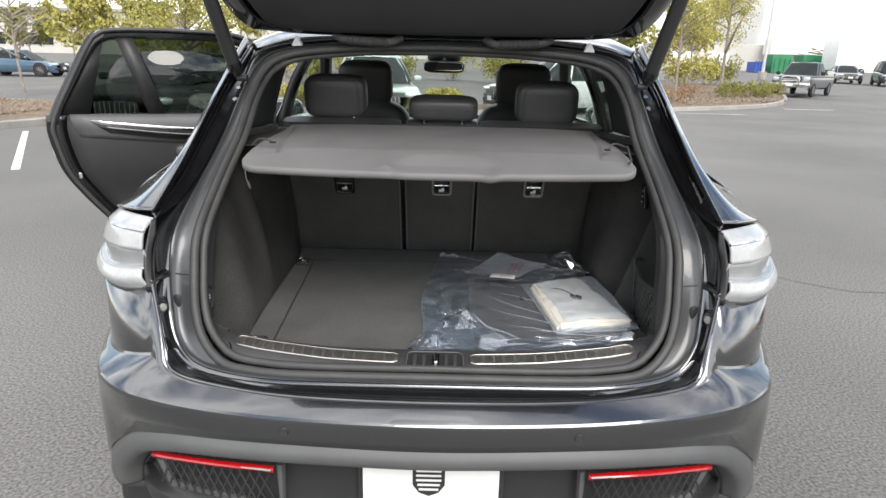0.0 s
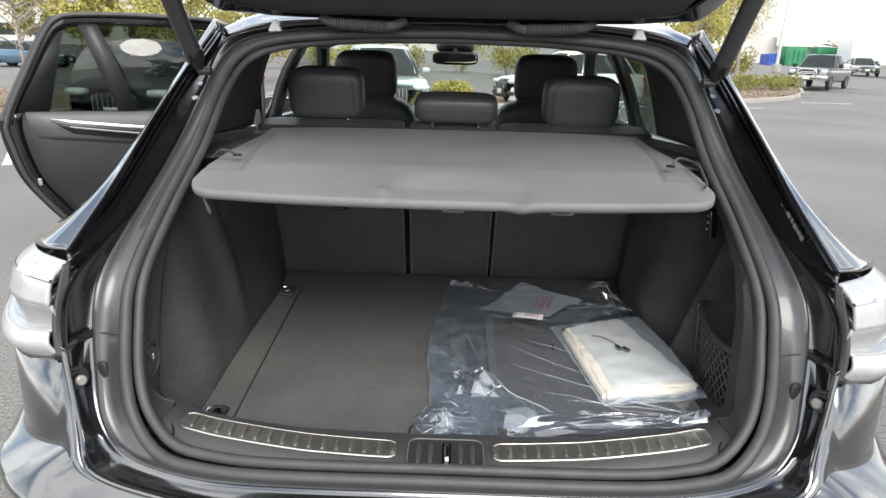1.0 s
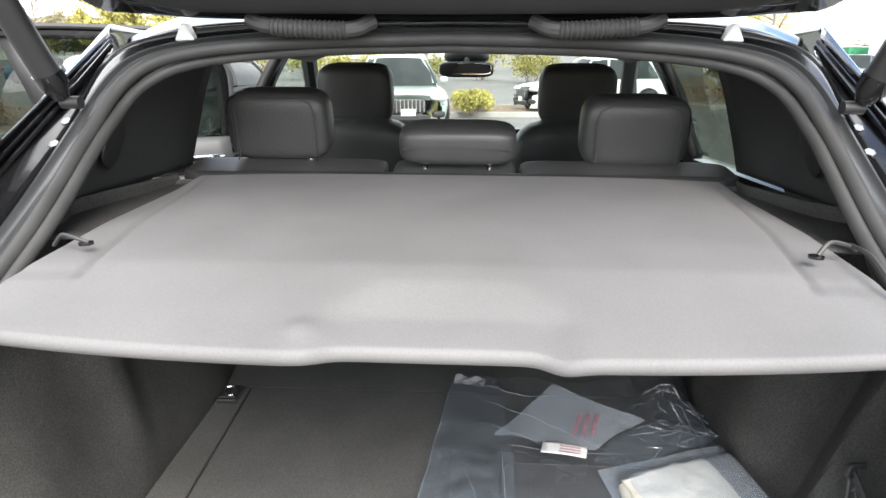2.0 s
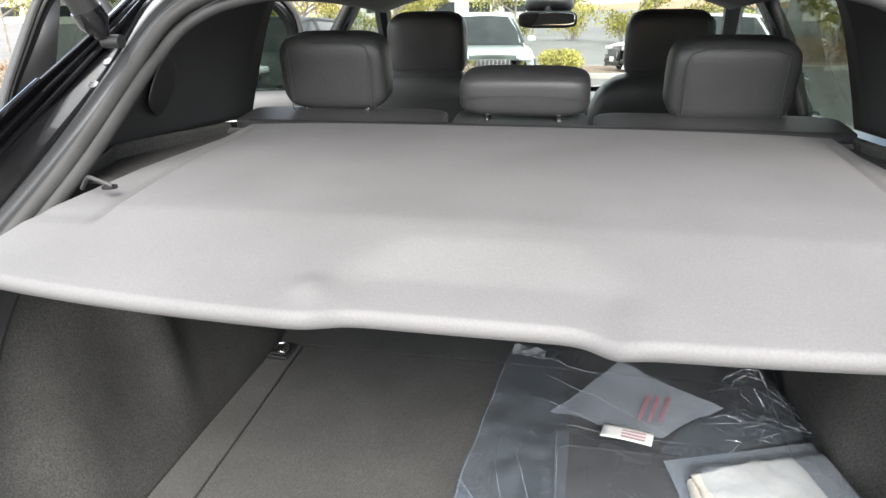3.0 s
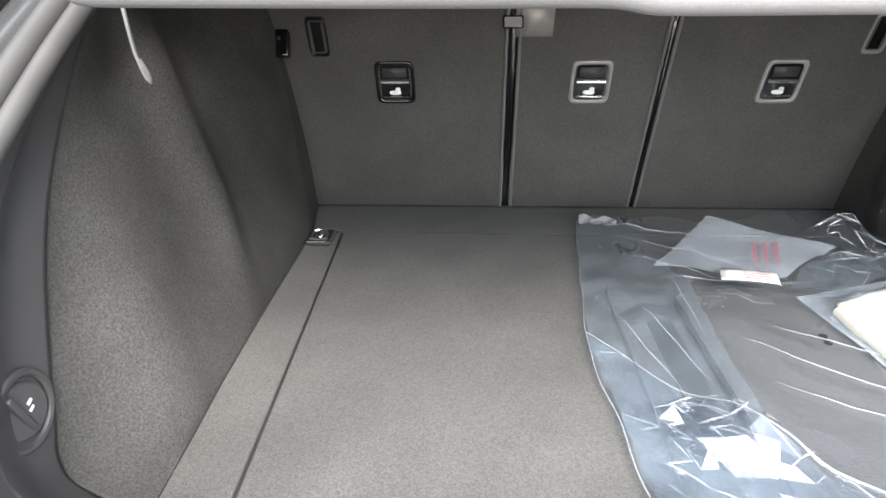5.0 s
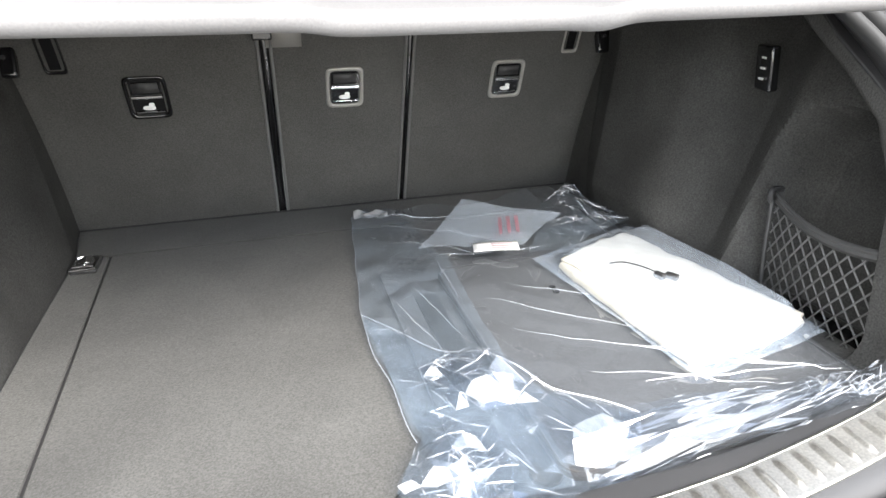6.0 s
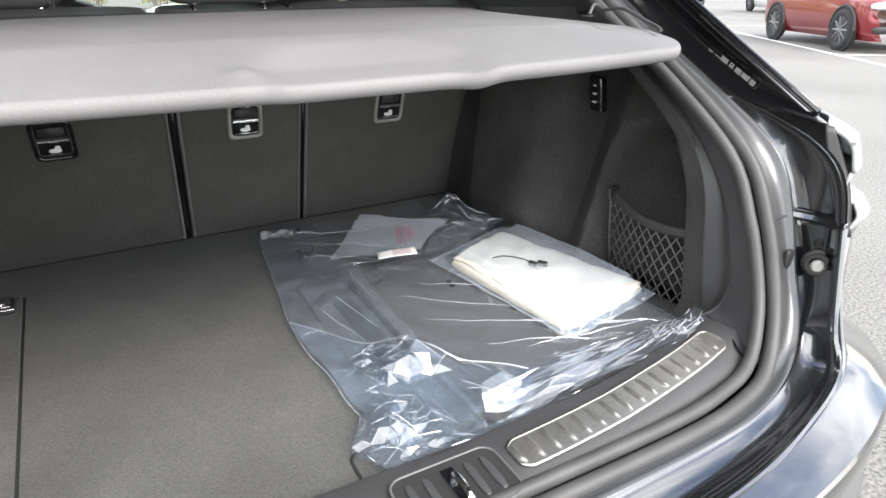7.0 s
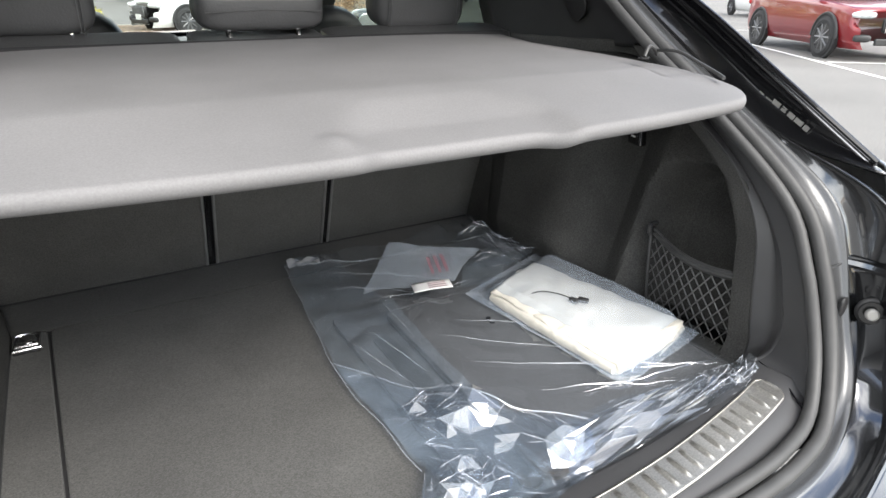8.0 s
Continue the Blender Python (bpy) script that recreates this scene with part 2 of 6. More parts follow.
def along(points, n):
    """n points along a curve with one parameter step for each given point."""
    p = [Vector(q) for q in points]
    p = [2 * p[0] - p[1]] + p + [2 * p[-1] - p[-2]]
    out = []
    for k in range(n):
        u = (len(p) - 3) * k / (n - 1)
        i = min(int(u), len(p) - 4)
        t = u - i
        a, b, c, e = p[i], p[i + 1], p[i + 2], p[i + 3]
        out.append(0.5 * (2 * b + (c - a) * t + (2 * a - 5 * b + 4 * c - e) * t * t + (3 * b - a - 3 * c + e) * t ** 3))
    return out


def grid(bm, rows):
    """A skin over rows of points."""
    v = [[bm.verts.new(p) for p in row] for row in rows]
    for i in range(len(v) - 1):
        for j in range(len(v[0]) - 1):
            try:
                bm.faces.new((v[i][j], v[i][j + 1], v[i + 1][j + 1], v[i + 1][j]))
            except ValueError:
                pass
    return bm


def faired(pts, rounds):
    """A curve with its small waves ironed out; a half curve that starts in the middle stays mirror-true."""
    p = list(pts)
    mid = abs(p[0].x) < 1e-6
    for k in range(rounds):
        first = (Vector((p[0].x, p[1].y, p[1].z)) + p[0]) / 2 if mid else p[0]
        p = [first] + [(p[i - 1] + 2 * p[i] + p[i + 1]) / 4 for i in range(1, len(p) - 1)] + [p[-1]]
    return p


def loft(rails, n=40, m=24, both=False, straight=False, bm=None, fair=0):
    """A smooth skin over rails with matching control points; both: mirrored to x < 0 as well."""
    bm = bm or bmesh.new()
    rails = [faired(along(r, n), fair) for r in rails]
    for s in ((1, -1) if both else (1,)):
        cols = []
        for j in range(n):
            col = [r[j] for r in rails]
            cols.append(col if straight else along(col, m))
        grid(bm, [[Vector((p.x * s, p.y, p.z)) for p in c] for c in cols])
    bmesh.ops.remove_doubles(bm, verts=bm.verts, dist=1e-5)
    return bm


def tube(bm, pts, r, n=10, cap=True):
    """A round bar along points; r may be a list."""
    pts = [Vector(p) for p in pts]
    rings = []
    up = Vector((0.13, 0.21, 0.97))
    for i, p in enumerate(pts):
        d = (pts[min(i + 1, len(pts) - 1)] - pts[max(i - 1, 0)]).normalized()
        if abs(d.dot(up)) > 0.97:
            up = Vector((0.9, 0.3, 0.1))
        x = d.cross(up).normalized()
        up = x.cross(d).normalized()
        rad = r[i] if isinstance(r, (list, tuple)) else r
        rings.append([bm.verts.new(p + rad * (math.cos(2 * math.pi * k / n) * x + math.sin(2 * math.pi * k / n) * up)) for k in range(n)])
    for a, b in zip(rings, rings[1:]):
        for k in range(n):
            bm.faces.new((a[k], a[(k + 1) % n], b[(k + 1) % n], b[k]))
    if cap:
        bm.faces.new(rings[0][::-1])
        bm.faces.new(rings[-1])
    return bm


def box(bm, c, s, m=None):
    """A block with centre c and size s."""
    mat = Matrix.Translation(c) @ (m or Matrix()) @ Matrix.Diagonal((*s, 1))
    bmesh.ops.create_cube(bm, size=1.0, matrix=mat)
    return bm


def cushion(bm, c, s, power=4.0, m=None, n=14):
    """A padded block: a superellipsoid."""
    def f(w, e):
        return math.copysign(abs(w) ** e, w)
    e = 2.0 / power
    mat = Matrix.Translation(c) @ (m or Matrix())
    rows = []
    for i in range(n + 1):
        a = -math.pi / 2 + math.pi * i / n
        row = []
        for j in range(2 * n + 1):
            b = -math.pi + math.pi * j / n
            row.append(mat @ Vector((0.5 * s[0] * f(math.cos(a), e) * f(math.cos(b), e), 0.5 * s[1] * f(math.cos(a), e) * f(math.sin(b), e), 0.5 * s[2] * f(math.sin(a), e))))
        rows.append(row)
    grid(bm, rows)
    bmesh.ops.remove_doubles(bm, verts=bm.verts, dist=1e-5)
    return bm


def disc(bm, c, axis, r, h, n=24):
    """A short cylinder along an axis."""
    q = Vector(axis).to_track_quat("Z", "Y").to_matrix().to_4x4()
    bmesh.ops.create_cone(bm, cap_ends=True, segments=n, radius1=r, radius2=r, depth=h, matrix=Matrix.Translation(c) @ q)
    return bm


def slab(bm, outline, z0, z1):
    """A plate with an outline in x, y between two heights."""
    lo = [bm.verts.new((x, y, z0)) for x, y in outline]
    hi = [bm.verts.new((x, y, z1)) for x, y in outline]
    bm.faces.new(lo[::-1])
    bm.faces.new(hi)
    for i in range(len(lo)):
        j = (i + 1) % len(lo)
        bm.faces.new((lo[i], lo[j], hi[j], hi[i]))
    return bm


# ---- THE CAR ----
def both_sides(points):
    """A half curve from the middle outwards, continued to the other side."""
    return [(-x, y, z) for x, y, z in points[:0:-1]] + list(points)


SEAL = [(0, -.090, .742), (.30, -.089, .742), (.42, -.077, .744), (.492, -.057, .752), (.545, -.024, .793), (.570, .006, .852), (.580, .042, .935), (.586, .096, 1.020), (.579, .220, 1.115),
        (.570, .390, 1.222), (.571, .550, 1.330), (.542, .632, 1.412), (.46, .667, 1.452), (.26, .684, 1.472), (0, .69, 1.479)]
RIM = [(0, -.186, .733), (.30, -.175, .735), (.49, -.137, .739), (.588, -.104, .752), (.612, -.076, .790), (.630, -.054, .861), (.645, -.035, .935), (.650, .008, 1.040), (.660, .155, 1.150),
       (.655, .33, 1.225), (.640, .56, 1.35), (.590, .665, 1.45), (.49, .705, 1.488), (.27, .73, 1.508), (0, .738, 1.514)]
# beside the pillars the flange's outer edge lies deeper, below the black gutter
FLANGE_EDGE = RIM[:8] + [(.638, .210, 1.102), (.616, .395, 1.222), (.608, .562, 1.340)] + RIM[11:]
# the bead between the flange, which faces back, and the side wall of the channel
BEAD = [(0, -.106, .740), (.30, -.105, .740), (.43, -.093, .742), (.553, -.050, .748), (.608, -.014, .793), (.625, .018, .852), (.635, .046, .935), (.635, .085, 1.022), (.627, .195, 1.096),
        (.608, .388, 1.216), (.602, .556, 1.333), (.566, .648, 1.431), (.475, .686, 1.470), (.265, .707, 1.490), (0, .714, 1.496)]
HOLLOW = [(0, 0, -.010), (0, 0, -.010), (0, 0, -.010), (.008, 0, -.012), (.018, .004, -.006), (.026, .006, 0), (.014, .004, 0), (.004, 0, 0)] + [(0, 0, 0)] * 7
car = thing("car", (0, 0, 0), "dark grey SUV on asphalt, tailgate raised, one rear door open", "car")


def flange(f, push=(0, 0, 0)):
    """A rail of the flange, from the seal to the bead."""
    return [tuple(a + (b - a) * f + q for a, b, q in zip(p, r, push)) for p, r in zip(SEAL, BEAD)]


def channel(f, hollow=0.0, push=(0, 0, 0)):
    """A rail of the channel, from the bead to the outer rim."""
    return [tuple(a + (b - a) * f + hollow * h + q for a, b, h, q in zip(p, r, w, push)) for p, r, w in zip(BEAD, FLANGE_EDGE, HOLLOW)]


def on_rail(rail, s, z):
    """A point of a rail at a height on one side."""
    q = rail[2:12]
    return Vector((s * float(np.interp(z, [p[2] for p in q], [p[0] for p in q])), float(np.interp(z, [p[2] for p in q], [p[1] for p in q])), z))


def build_rear_body():
    # jamb round the opening: a satin inner flange, a bead, and a deeper outer channel
    part("opening_flange", loft([SEAL, flange(.25, (0, .002, 0)), flange(.55, (0, .002, 0)), flange(.80), flange(.88, (0, -.004, .001)), flange(.94, (0, -.008, .002)), flange(1.0, (0, -.008, .002)), channel(.03, 0, (0, -.004, .001)), channel(.05, .15)], 120, 16, both=True, straight=True, fair=10), PAINT_JAMB, car,
         "painted sheet metal flange round the load opening", thick=.003, angle=50)
    part("opening_channel", loft([channel(.05, .1), channel(.08, .6), channel(.16, 1.0), channel(.50, 1.0), channel(.74, .9), channel(.82, .4), channel(.86, 0, (0, -.002, .001)), channel(.89, 0, (0, -.004, .002)), channel(.92, 0, (0, 0, -.001)), channel(.95, 0, (0, .001, -.002)), channel(.975, 0, (0, -.003, .001)), FLANGE_EDGE], 120, 16, both=True, straight=True, fair=10), PAINT, car,
         "dark water channel round the load opening", thick=.003, angle=50)
    part("bumper_lip", tube(bmesh.new(), spline(both_sides(RIM[:7]), 80), .0045, 8), PAINT, car)
    for s in (1, -1):
        part("jamb_joint", tube(bmesh.new(), [on_rail(flange(k / 6), s, .934) + Vector((0, -.003, 0)) for k in range(1, 7)], .0018, 6), PAINT_JAMB, car)
        part("jamb_step", loft([[on_rail(channel(k / 8, .5 * math.sin(math.pi * k / 8)), s, .934) + Vector((-s * dx, -.002, dz)) for k in range(9)] for dx, dz in ((-.004, .010), (.002, .006), (.004, .0), (.002, -.005), (-.022, -.008))], 24, 8, straight=True), PAINT, car, "painted step over the buffer recess", thick=.002)
        part("jamb_pad", cushion(bmesh.new(), on_rail(flange(.80), s, .872) + Vector((0, -.004, 0)), (.018, .008, .034), 3.0, n=8), BLACK_PLASTIC, car)
    bm = bmesh.new()
    loop = spline(both_sides(SEAL), 160)
    tube(bm, loop, .0108, 12, cap=False)
    inner = [p + Vector((-.0165 * (1 if p.x > 0 else -1) * min(1, abs(p.x) / .4), .016, .014 * (max(0, min(1, (.95 - p.z) / .18)) - max(0, min(1, (p.z - 1.33) / .10))))) for p in loop]
    tube(bm, inner, .0095, 12, cap=False)
    part("weather_seal", bm, RUBBER, car, "ribbed black rubber door seal")
    # bumper skin
    top = [(0, -.188, .732), (.30, -.177, .734), (.49, -.139, .738), (.592, -.108, .749), (.615, -.078, .803), (.634, -.050, .876), (.650, -.035, .920), (.738, -.002, .907), (.83, .10, .90), (.885, .25, .90), (.93, .48, .90)]
    shelf = [(0, -.191, .730), (.30, -.180, .732), (.492, -.143, .736), (.606, -.104, .743), (.632, -.080, .770), (.652, -.062, .770), (.686, -.040, .758), (.752, .002, .742), (.826, .084, .726), (.885, .235, .728), (.934, .47, .733)]
    edge = [(0, -.229, .706), (.30, -.220, .711), (.518, -.190, .716), (.657, -.141, .715), (.702, -.115, .714), (.737, -.090, .714), (.772, -.058, .714), (.808, -.014, .714), (.845, .075, .714), (.905, .23, .716), (.950, .46, .72)]
    r3 = [(0, -.219, .665), (.30, -.211, .668), (.51, -.182, .668), (.645, -.132, .662), (.690, -.107, .658), (.722, -.084, .652), (.768, -.042, .638), (.812, .006, .62), (.866, .098, .60), (.922, .245, .58), (.957, .48, .58)]
    r4 = [(0, -.214, .641), (.30, -.206, .647), (.49, -.177, .642), (.60, -.134, .625), (.652, -.107, .609), (.69, -.082, .591), (.738, -.052, .554), (.788, -.018, .50), (.84, .07, .42), (.90, .23, .38), (.945, .47, .36)]
    def out(rail, d, up):
        """Push a bumper rail outwards in plan."""
        q = []
        for k, (x, y, z) in enumerate(rail):
            ax, ay = (rail[k + 1][0] - rail[max(k - 1, 0)][0], rail[k + 1][1] - rail[max(k - 1, 0)][1]) if k < len(rail) - 1 else (0.03, .23)
            n = math.hypot(ax, ay)
            q.append((x + d * ay / n if k else 0, y - d * ax / n, z + up))
        return q
    r3, r4 = out(r3, .014, .004), out(r4, .018, -.002)
    mid = [tuple((u + v) / 2 + (.002 if k == 2 else 0) for k, (u, v) in enumerate(zip(p, q))) for p, q in zip(shelf, edge)]
    skirt = [tuple(u + (v - u) * .45 for u, v in zip(p, q)) for p, q in zip(along(out(edge, .005, -.014), 11), along(r3, 11))]
    part("bumper", loft([top, [(x, y, z + (.006 if k > 3 else .0005)) for k, (x, y, z) in enumerate(shelf)], [(x + .003 * (x > .64), y - .003, z - .001) for x, y, z in shelf], mid, [(x, y, z) for x, y, z in edge], out(edge, .003, -.004), out(edge, .005, -.011), skirt, r3, r4],
                        120, 40, both=True, straight=True, fair=24), PAINT, car, "glossy dark grey rear bumper", thick=.004, angle=18)
    # grey lower bumper
    g0 = [(0, -.221, .645), (.30, -.213, .651), (.49, -.184, .646), (.60, -.141, .629), (.69, -.089, .595), (.738, -.059, .558), (.786, -.027, .506), (.818, .004, .412)]
    g1 = [(0, -.232, .626), (.30, -.224, .632), (.49, -.195, .626), (.60, -.153, .607), (.685, -.103, .570), (.730, -.072, .532), (.772, -.042, .48), (.80, -.012, .40)]
    g2 = [(0, -.226, .604), (.30, -.218, .610), (.49, -.190, .604), (.595, -.150, .584), (.672, -.105, .548), (.715, -.075, .508), (.750, -.048, .46), (.772, -.028, .39)]
    g3 = [(0, -.196, .598), (.30, -.188, .604), (.49, -.162, .598), (.585, -.124, .577), (.655, -.082, .54), (.692, -.052, .50), (.722, -.024, .452), (.74, -.004, .385)]
    g0, g1, g2, g3 = out(g0, .007, .004), out(g1, .010, -.002), out(g2, .008, -.002), out(g3, .002, .0)
    part("lower_bumper", loft([g0, g1, g2, g3], 60, 16, both=True, fair=6), GREY_PLASTIC, car, "matt grey plastic bumper edge", thick=.004)
    # recessed panel that carries the number plate and grilles
    h0 = [(0, -.194, .600), (.28, -.186, .606), (.49, -.160, .600), (.585, -.122, .579), (.655, -.080, .542), (.73, -.01, .44)]
    h1 = [(0, -.168, .588), (.28, -.160, .592), (.49, -.138, .588), (.58, -.105, .566), (.65, -.062, .53), (.72, .01, .43)]
    h2 = [(0, -.163, .44), (.28, -.155, .44), (.49, -.134, .44), (.58, -.105, .44), (.66, -.05, .43), (.73, .03, .42)]
    h3 = [(0, -.20, .40), (.28, -.19, .40), (.49, -.165, .40), (.62, -.11, .40), (.70, -.06, .40), (.76, .03, .39)]
    h4 = [(0, -.14, .27), (.28, -.13, .27), (.49, -.10, .27), (.62, -.05, .27), (.70, .0, .27), (.78, .1, .27)]
    part("bumper_recess", loft([h0, h1, h2, h3, h4], 40, 20, both=True), BLACK_PLASTIC, car, thick=.004)
    for s in (1, -1):
        # red reflector strips over slatted grilles
        p = spline([(s * .345, -.192, .568), (s * .49, -.172, .567), (s * .65, -.110, .542)], 16)
        part("reflector", grid(bmesh.new(), [[q + Vector((0, -.004, .008)) for q in p], [q + Vector((0, -.010, 0)) for q in p], [q + Vector((0, -.004, -.008)) for q in p]]),
             RED_LENS, car, "narrow red rear reflector", thick=.006)
        p = spline([(s * .350, -.203, .570), (s * .44, -.191, .570)], 8)
        part("reflector_badge", tube(bmesh.new(), p, .0025, 8), BEZEL, car)
        grille = part("grille_surround", tube(bmesh.new(), [(s * .335, -.176, .57), (s * .335, -.176, .45), (s * .62, -.095, .45), (s * .655, -.085, .53)], .010, 8), GREY_PLASTIC, car)
        bm = bmesh.new()
        for i in range(12):
            for q in (1, -1):
                x0, x1 = .35 + .022 * i, .35 + .022 * i + .05
                z0, z1 = (.46, .565) if q == 1 else (.565, .46)
                tube(bm, [(s * x, -.170 + .62 * max(0, x - .40) ** 1.6, z) for x, z in ((x0, z0), ((x0 + x1) / 2, (z0 + z1) / 2), (x1, z1))], .0025, 5)
        part("grille_mesh", bm, BLACK_PLASTIC, grille, "black diamond grille mesh")
        # parking sensors
        sensor = part("parking_sensor", disc(bmesh.new(), (s * .311, -.2235, .682), (0.05 * s, -1, .05), .0085, .006), PAINT, car)
        part("sensor_ring", tube(bmesh.new(), [(s * .311 + .0100 * math.cos(q), -.2262, .682 + .0100 * math.sin(q)) for q in [2 * math.pi * k / 20 for k in range(21)]], .0012, 5, cap=False), BLACK_PLASTIC, sensor)
        # stop rubbers in the jamb
        pin = Vector((s * .651, -.006, .868))
        st = part("stop_buffer", disc(bmesh.new(), pin, (s * -.80, -.6, .1), .022, .008), BLACK_PLASTIC, car, "stop pin in a dark cup", bevel=.004)
        part("buffer_cup", disc(bmesh.new(), pin + Vector((s * -.006, -.0035, 0)), (s * -.80, -.6, .1), .017, .003), BLACK_GLOSS, st)
        part("buffer_core", disc(bmesh.new(), pin + Vector((s * -.013, -.008, .001)), (s * -.80, -.6, .1), .0095, .010), BEZEL, st, bevel=.003)
        # tail lamp
        t0 = [(.655, .028, 1.072), (.722, .070, 1.072), (.79, .15, 1.063), (.84, .25, 1.050), (.895, .42, 1.030)]
        t1 = [(.664, -.006, 1.050), (.732, .030, 1.050), (.80, .105, 1.042), (.856, .215, 1.028), (.915, .40, 1.008)]
        t2 = [(.668, -.018, 1.008), (.740, .016, 1.006), (.81, .09, 1.0), (.87, .205, .99), (.93, .40, .975)]
        t3 = [(.668, -.028, .967), (.743, .004, .959), (.818, .082, .952), (.88, .20, .952), (.94, .40, .952)]
        t4 = [(.665, -.038, .947), (.745, -.010, .937), (.824, .072, .930), (.886, .19, .93), (.944, .40, .93)]
        t5 = [(.652, -.028, .920), (.738, .004, .911), (.822, .10, .904), (.880, .25, .903), (.93, .47, .903)]
        mir = lambda rails: [[(s * x, y, z) for x, y, z in r] for r in rails]
        lamp = part("tail_lamp", loft(mir([t0, t1, t2]), 36, 14), LAMP_WHITE, car, "clear tail lamp with pale lens", thick=.006)
        part("lamp_step", loft(mir([[(x - .002, y + .004, z) for x, y, z in t2], [(x - .010, y + .016, z + .006) for x, y, z in t3], t3]), 36, 8), LAMP_DARK, lamp, thick=.005)
        part("lamp_skirt", loft(mir([t3, t4, t5]), 36, 12), LAMP_WHITE, lamp, thick=.005)
        part("lens_rib", tube(bmesh.new(), [(s * v.x, v.y - .003, v.z) for v in spline(t1, 24)], .0035, 6), CHROME, lamp)
        part("lamp_gasket", tube(bmesh.new(), [(s * v.x, v.y - .002, v.z) for v in spline(t5, 24)], .005, 6), RUBBER, lamp)
        part("lamp_base", loft(mir([[(.651, .030, 1.072), (.649, .002, .99), (.646, -.032, .919)], [(.659, .020, 1.070), (.667, -.016, .99), (.660, -.038, .919)]]), 14, 5), BLACK_PLASTIC, lamp, thick=.004)
        # black gutter trim and haunch
        e0 = [(.653, .026, 1.072), (.638, .210, 1.102), (.616, .395, 1.222), (.608, .562, 1.340), (.590, .668, 1.450)]
        e1 = [(.664, .040, 1.084), (.662, .205, 1.142), (.650, .390, 1.256), (.640, .575, 1.366), (.606, .705, 1.470)]
        e2 = [(.666, .052, 1.084), (.650, .205, 1.182), (.645, .375, 1.284), (.650, .580, 1.386), (.632, .75, 1.487)]
        part("pillar_gutter", loft(mir([e0, [(x, y + .006, z - .008) for x, y, z in e1], [(x + .004, y, z - .012) for x, y, z in e2], e2]), 40, 14, fair=8), BLACK_GLOSS, car, "gloss black tailgate gutter", thick=.004)
        k1 = [(.740, .095, 1.076), (.694, .230, 1.162), (.684, .370, 1.234), (.674, .610, 1.376), (.655, .80, 1.506)]
        k2 = [(.840, .220, 1.056), (.785, .360, 1.100), (.735, .510, 1.176), (.710, .760, 1.345), (.685, .93, 1.506)]
        k3 = [(.908, .420, 1.034), (.915, .600, 1.066), (.865, .820, 1.115), (.79, 1.0, 1.32), (.715, 1.08, 1.505)]
        part("quarter_panel", loft(mir([e2, k1, k2, k3]), 60, 24, fair=6), PAINT, car, "dark grey rear haunch and pillar", thick=.005)
        m0 = [(.908, .42, 1.032), (.925, .62, 1.066), (.92, .90, 1.10), (.91, 1.16, 1.105)]
        m1 = [(.955, .42, .98), (.965, .62, .99), (.965, .90, .98), (.955, 1.16, .98)]
        m2 = [(.962, .46, .85), (.972, .62, .86), (.975, .90, .82), (.96, 1.16, .80)]
        m3 = [(.962, .50, .66), (.965, .52, .67), (.968, .90, .76), (.955, 1.30, .62)]
        part("rear_fender", loft(mir([m0, m1, m2, m3]), 24, 20), PAINT, car, thick=.005)
        part("gutter_lip", tube(bmesh.new(), [(s * p.x - s * .002, p.y - .002, p.z + .001) for p in spline(e2, 40)[:24]], .0045, 8), BLACK_GLOSS, car)
        part("gutter_bead", tube(bmesh.new(), [(s * p.x + s * .002, p.y - .006, p.z - .014) for p in spline(e2, 40)[1:14]], .003, 8), CHROME_DARK, car)
        part("gutter_screw", disc(bmesh.new(), (s * .632, .186, 1.068), (s * -.5, -.85, .2), .011, .010, 16), GREY_PLASTIC, car, bevel=.002)
        for f, r_ in ((1.0, .0042), (.45, .0032)):
            run = [Vector(p).lerp(Vector(q), f) for p, q in zip(e2, e1)]
            part("gutter_rib", tube(bmesh.new(), [(s * (p.x - .003), p.y - .002, p.z - .003) for p in spline(run, 40)[7:]], r_, 8), BLACK_GLOSS, car, "raised rib along the gutter")
        # bracket and gas strut
        br = part("strut_bracket", box(bmesh.new(), (s * .613, .550, 1.322), (.034, .092, .010), pose(0, 0, 0, 38, 0, s * 4)), GREY_PLASTIC, car, bevel=.003)
        for d in (-.028, .022):
            part("bolt", disc(bmesh.new(), (s * .613, .548 + d * .79, 1.330 + d * .62), (0, -.6, .8), .008, .012, 6), CHROME_DARK, br)
        lo, hi = Vector((s * .612, .560, 1.385)), Vector((s * .672, .352, 1.805))
        st = part("gas_strut", tube(bmesh.new(), [lo.lerp(hi, f) for f in (.06, .5, 1.0)], .0205, 14), BLACK_PLASTIC, car, "black tailgate lift strut")
        part("strut_collar", tube(bmesh.new(), [lo.lerp(hi, f) for f in (0, .05, .09)], [.012, .023, .023], 14), BLACK_GLOSS, st)
        part("ball_joint", disc(bmesh.new(), lo + Vector((s * -.012, .004, -.008)), (1, 0, 0), .010, .03), BLACK_PLASTIC, st)
        if s > 0:
            for k in range(7):
                f = k / 6
                part("label_bar", box(bmesh.new(), (.6555 + .001 * (k % 2), .245 - .085 * f, 1.160 - .045 * f), (.003, .009 + .003 * (k % 3), .0075), pose(0, 0, 0, 28, 0, 0)), BEZEL, car)
        # white hinge covers on the roof edge
        bm = bmesh.new()
        box(bm, (s * .459, .690, 1.482), (.036, .022, .016))
        for v in bm.verts:
            if v.co.z > 1.482:
                v.co.x = s * .459 + (v.co.x - s * .459) * .25
                v.co.z += .012
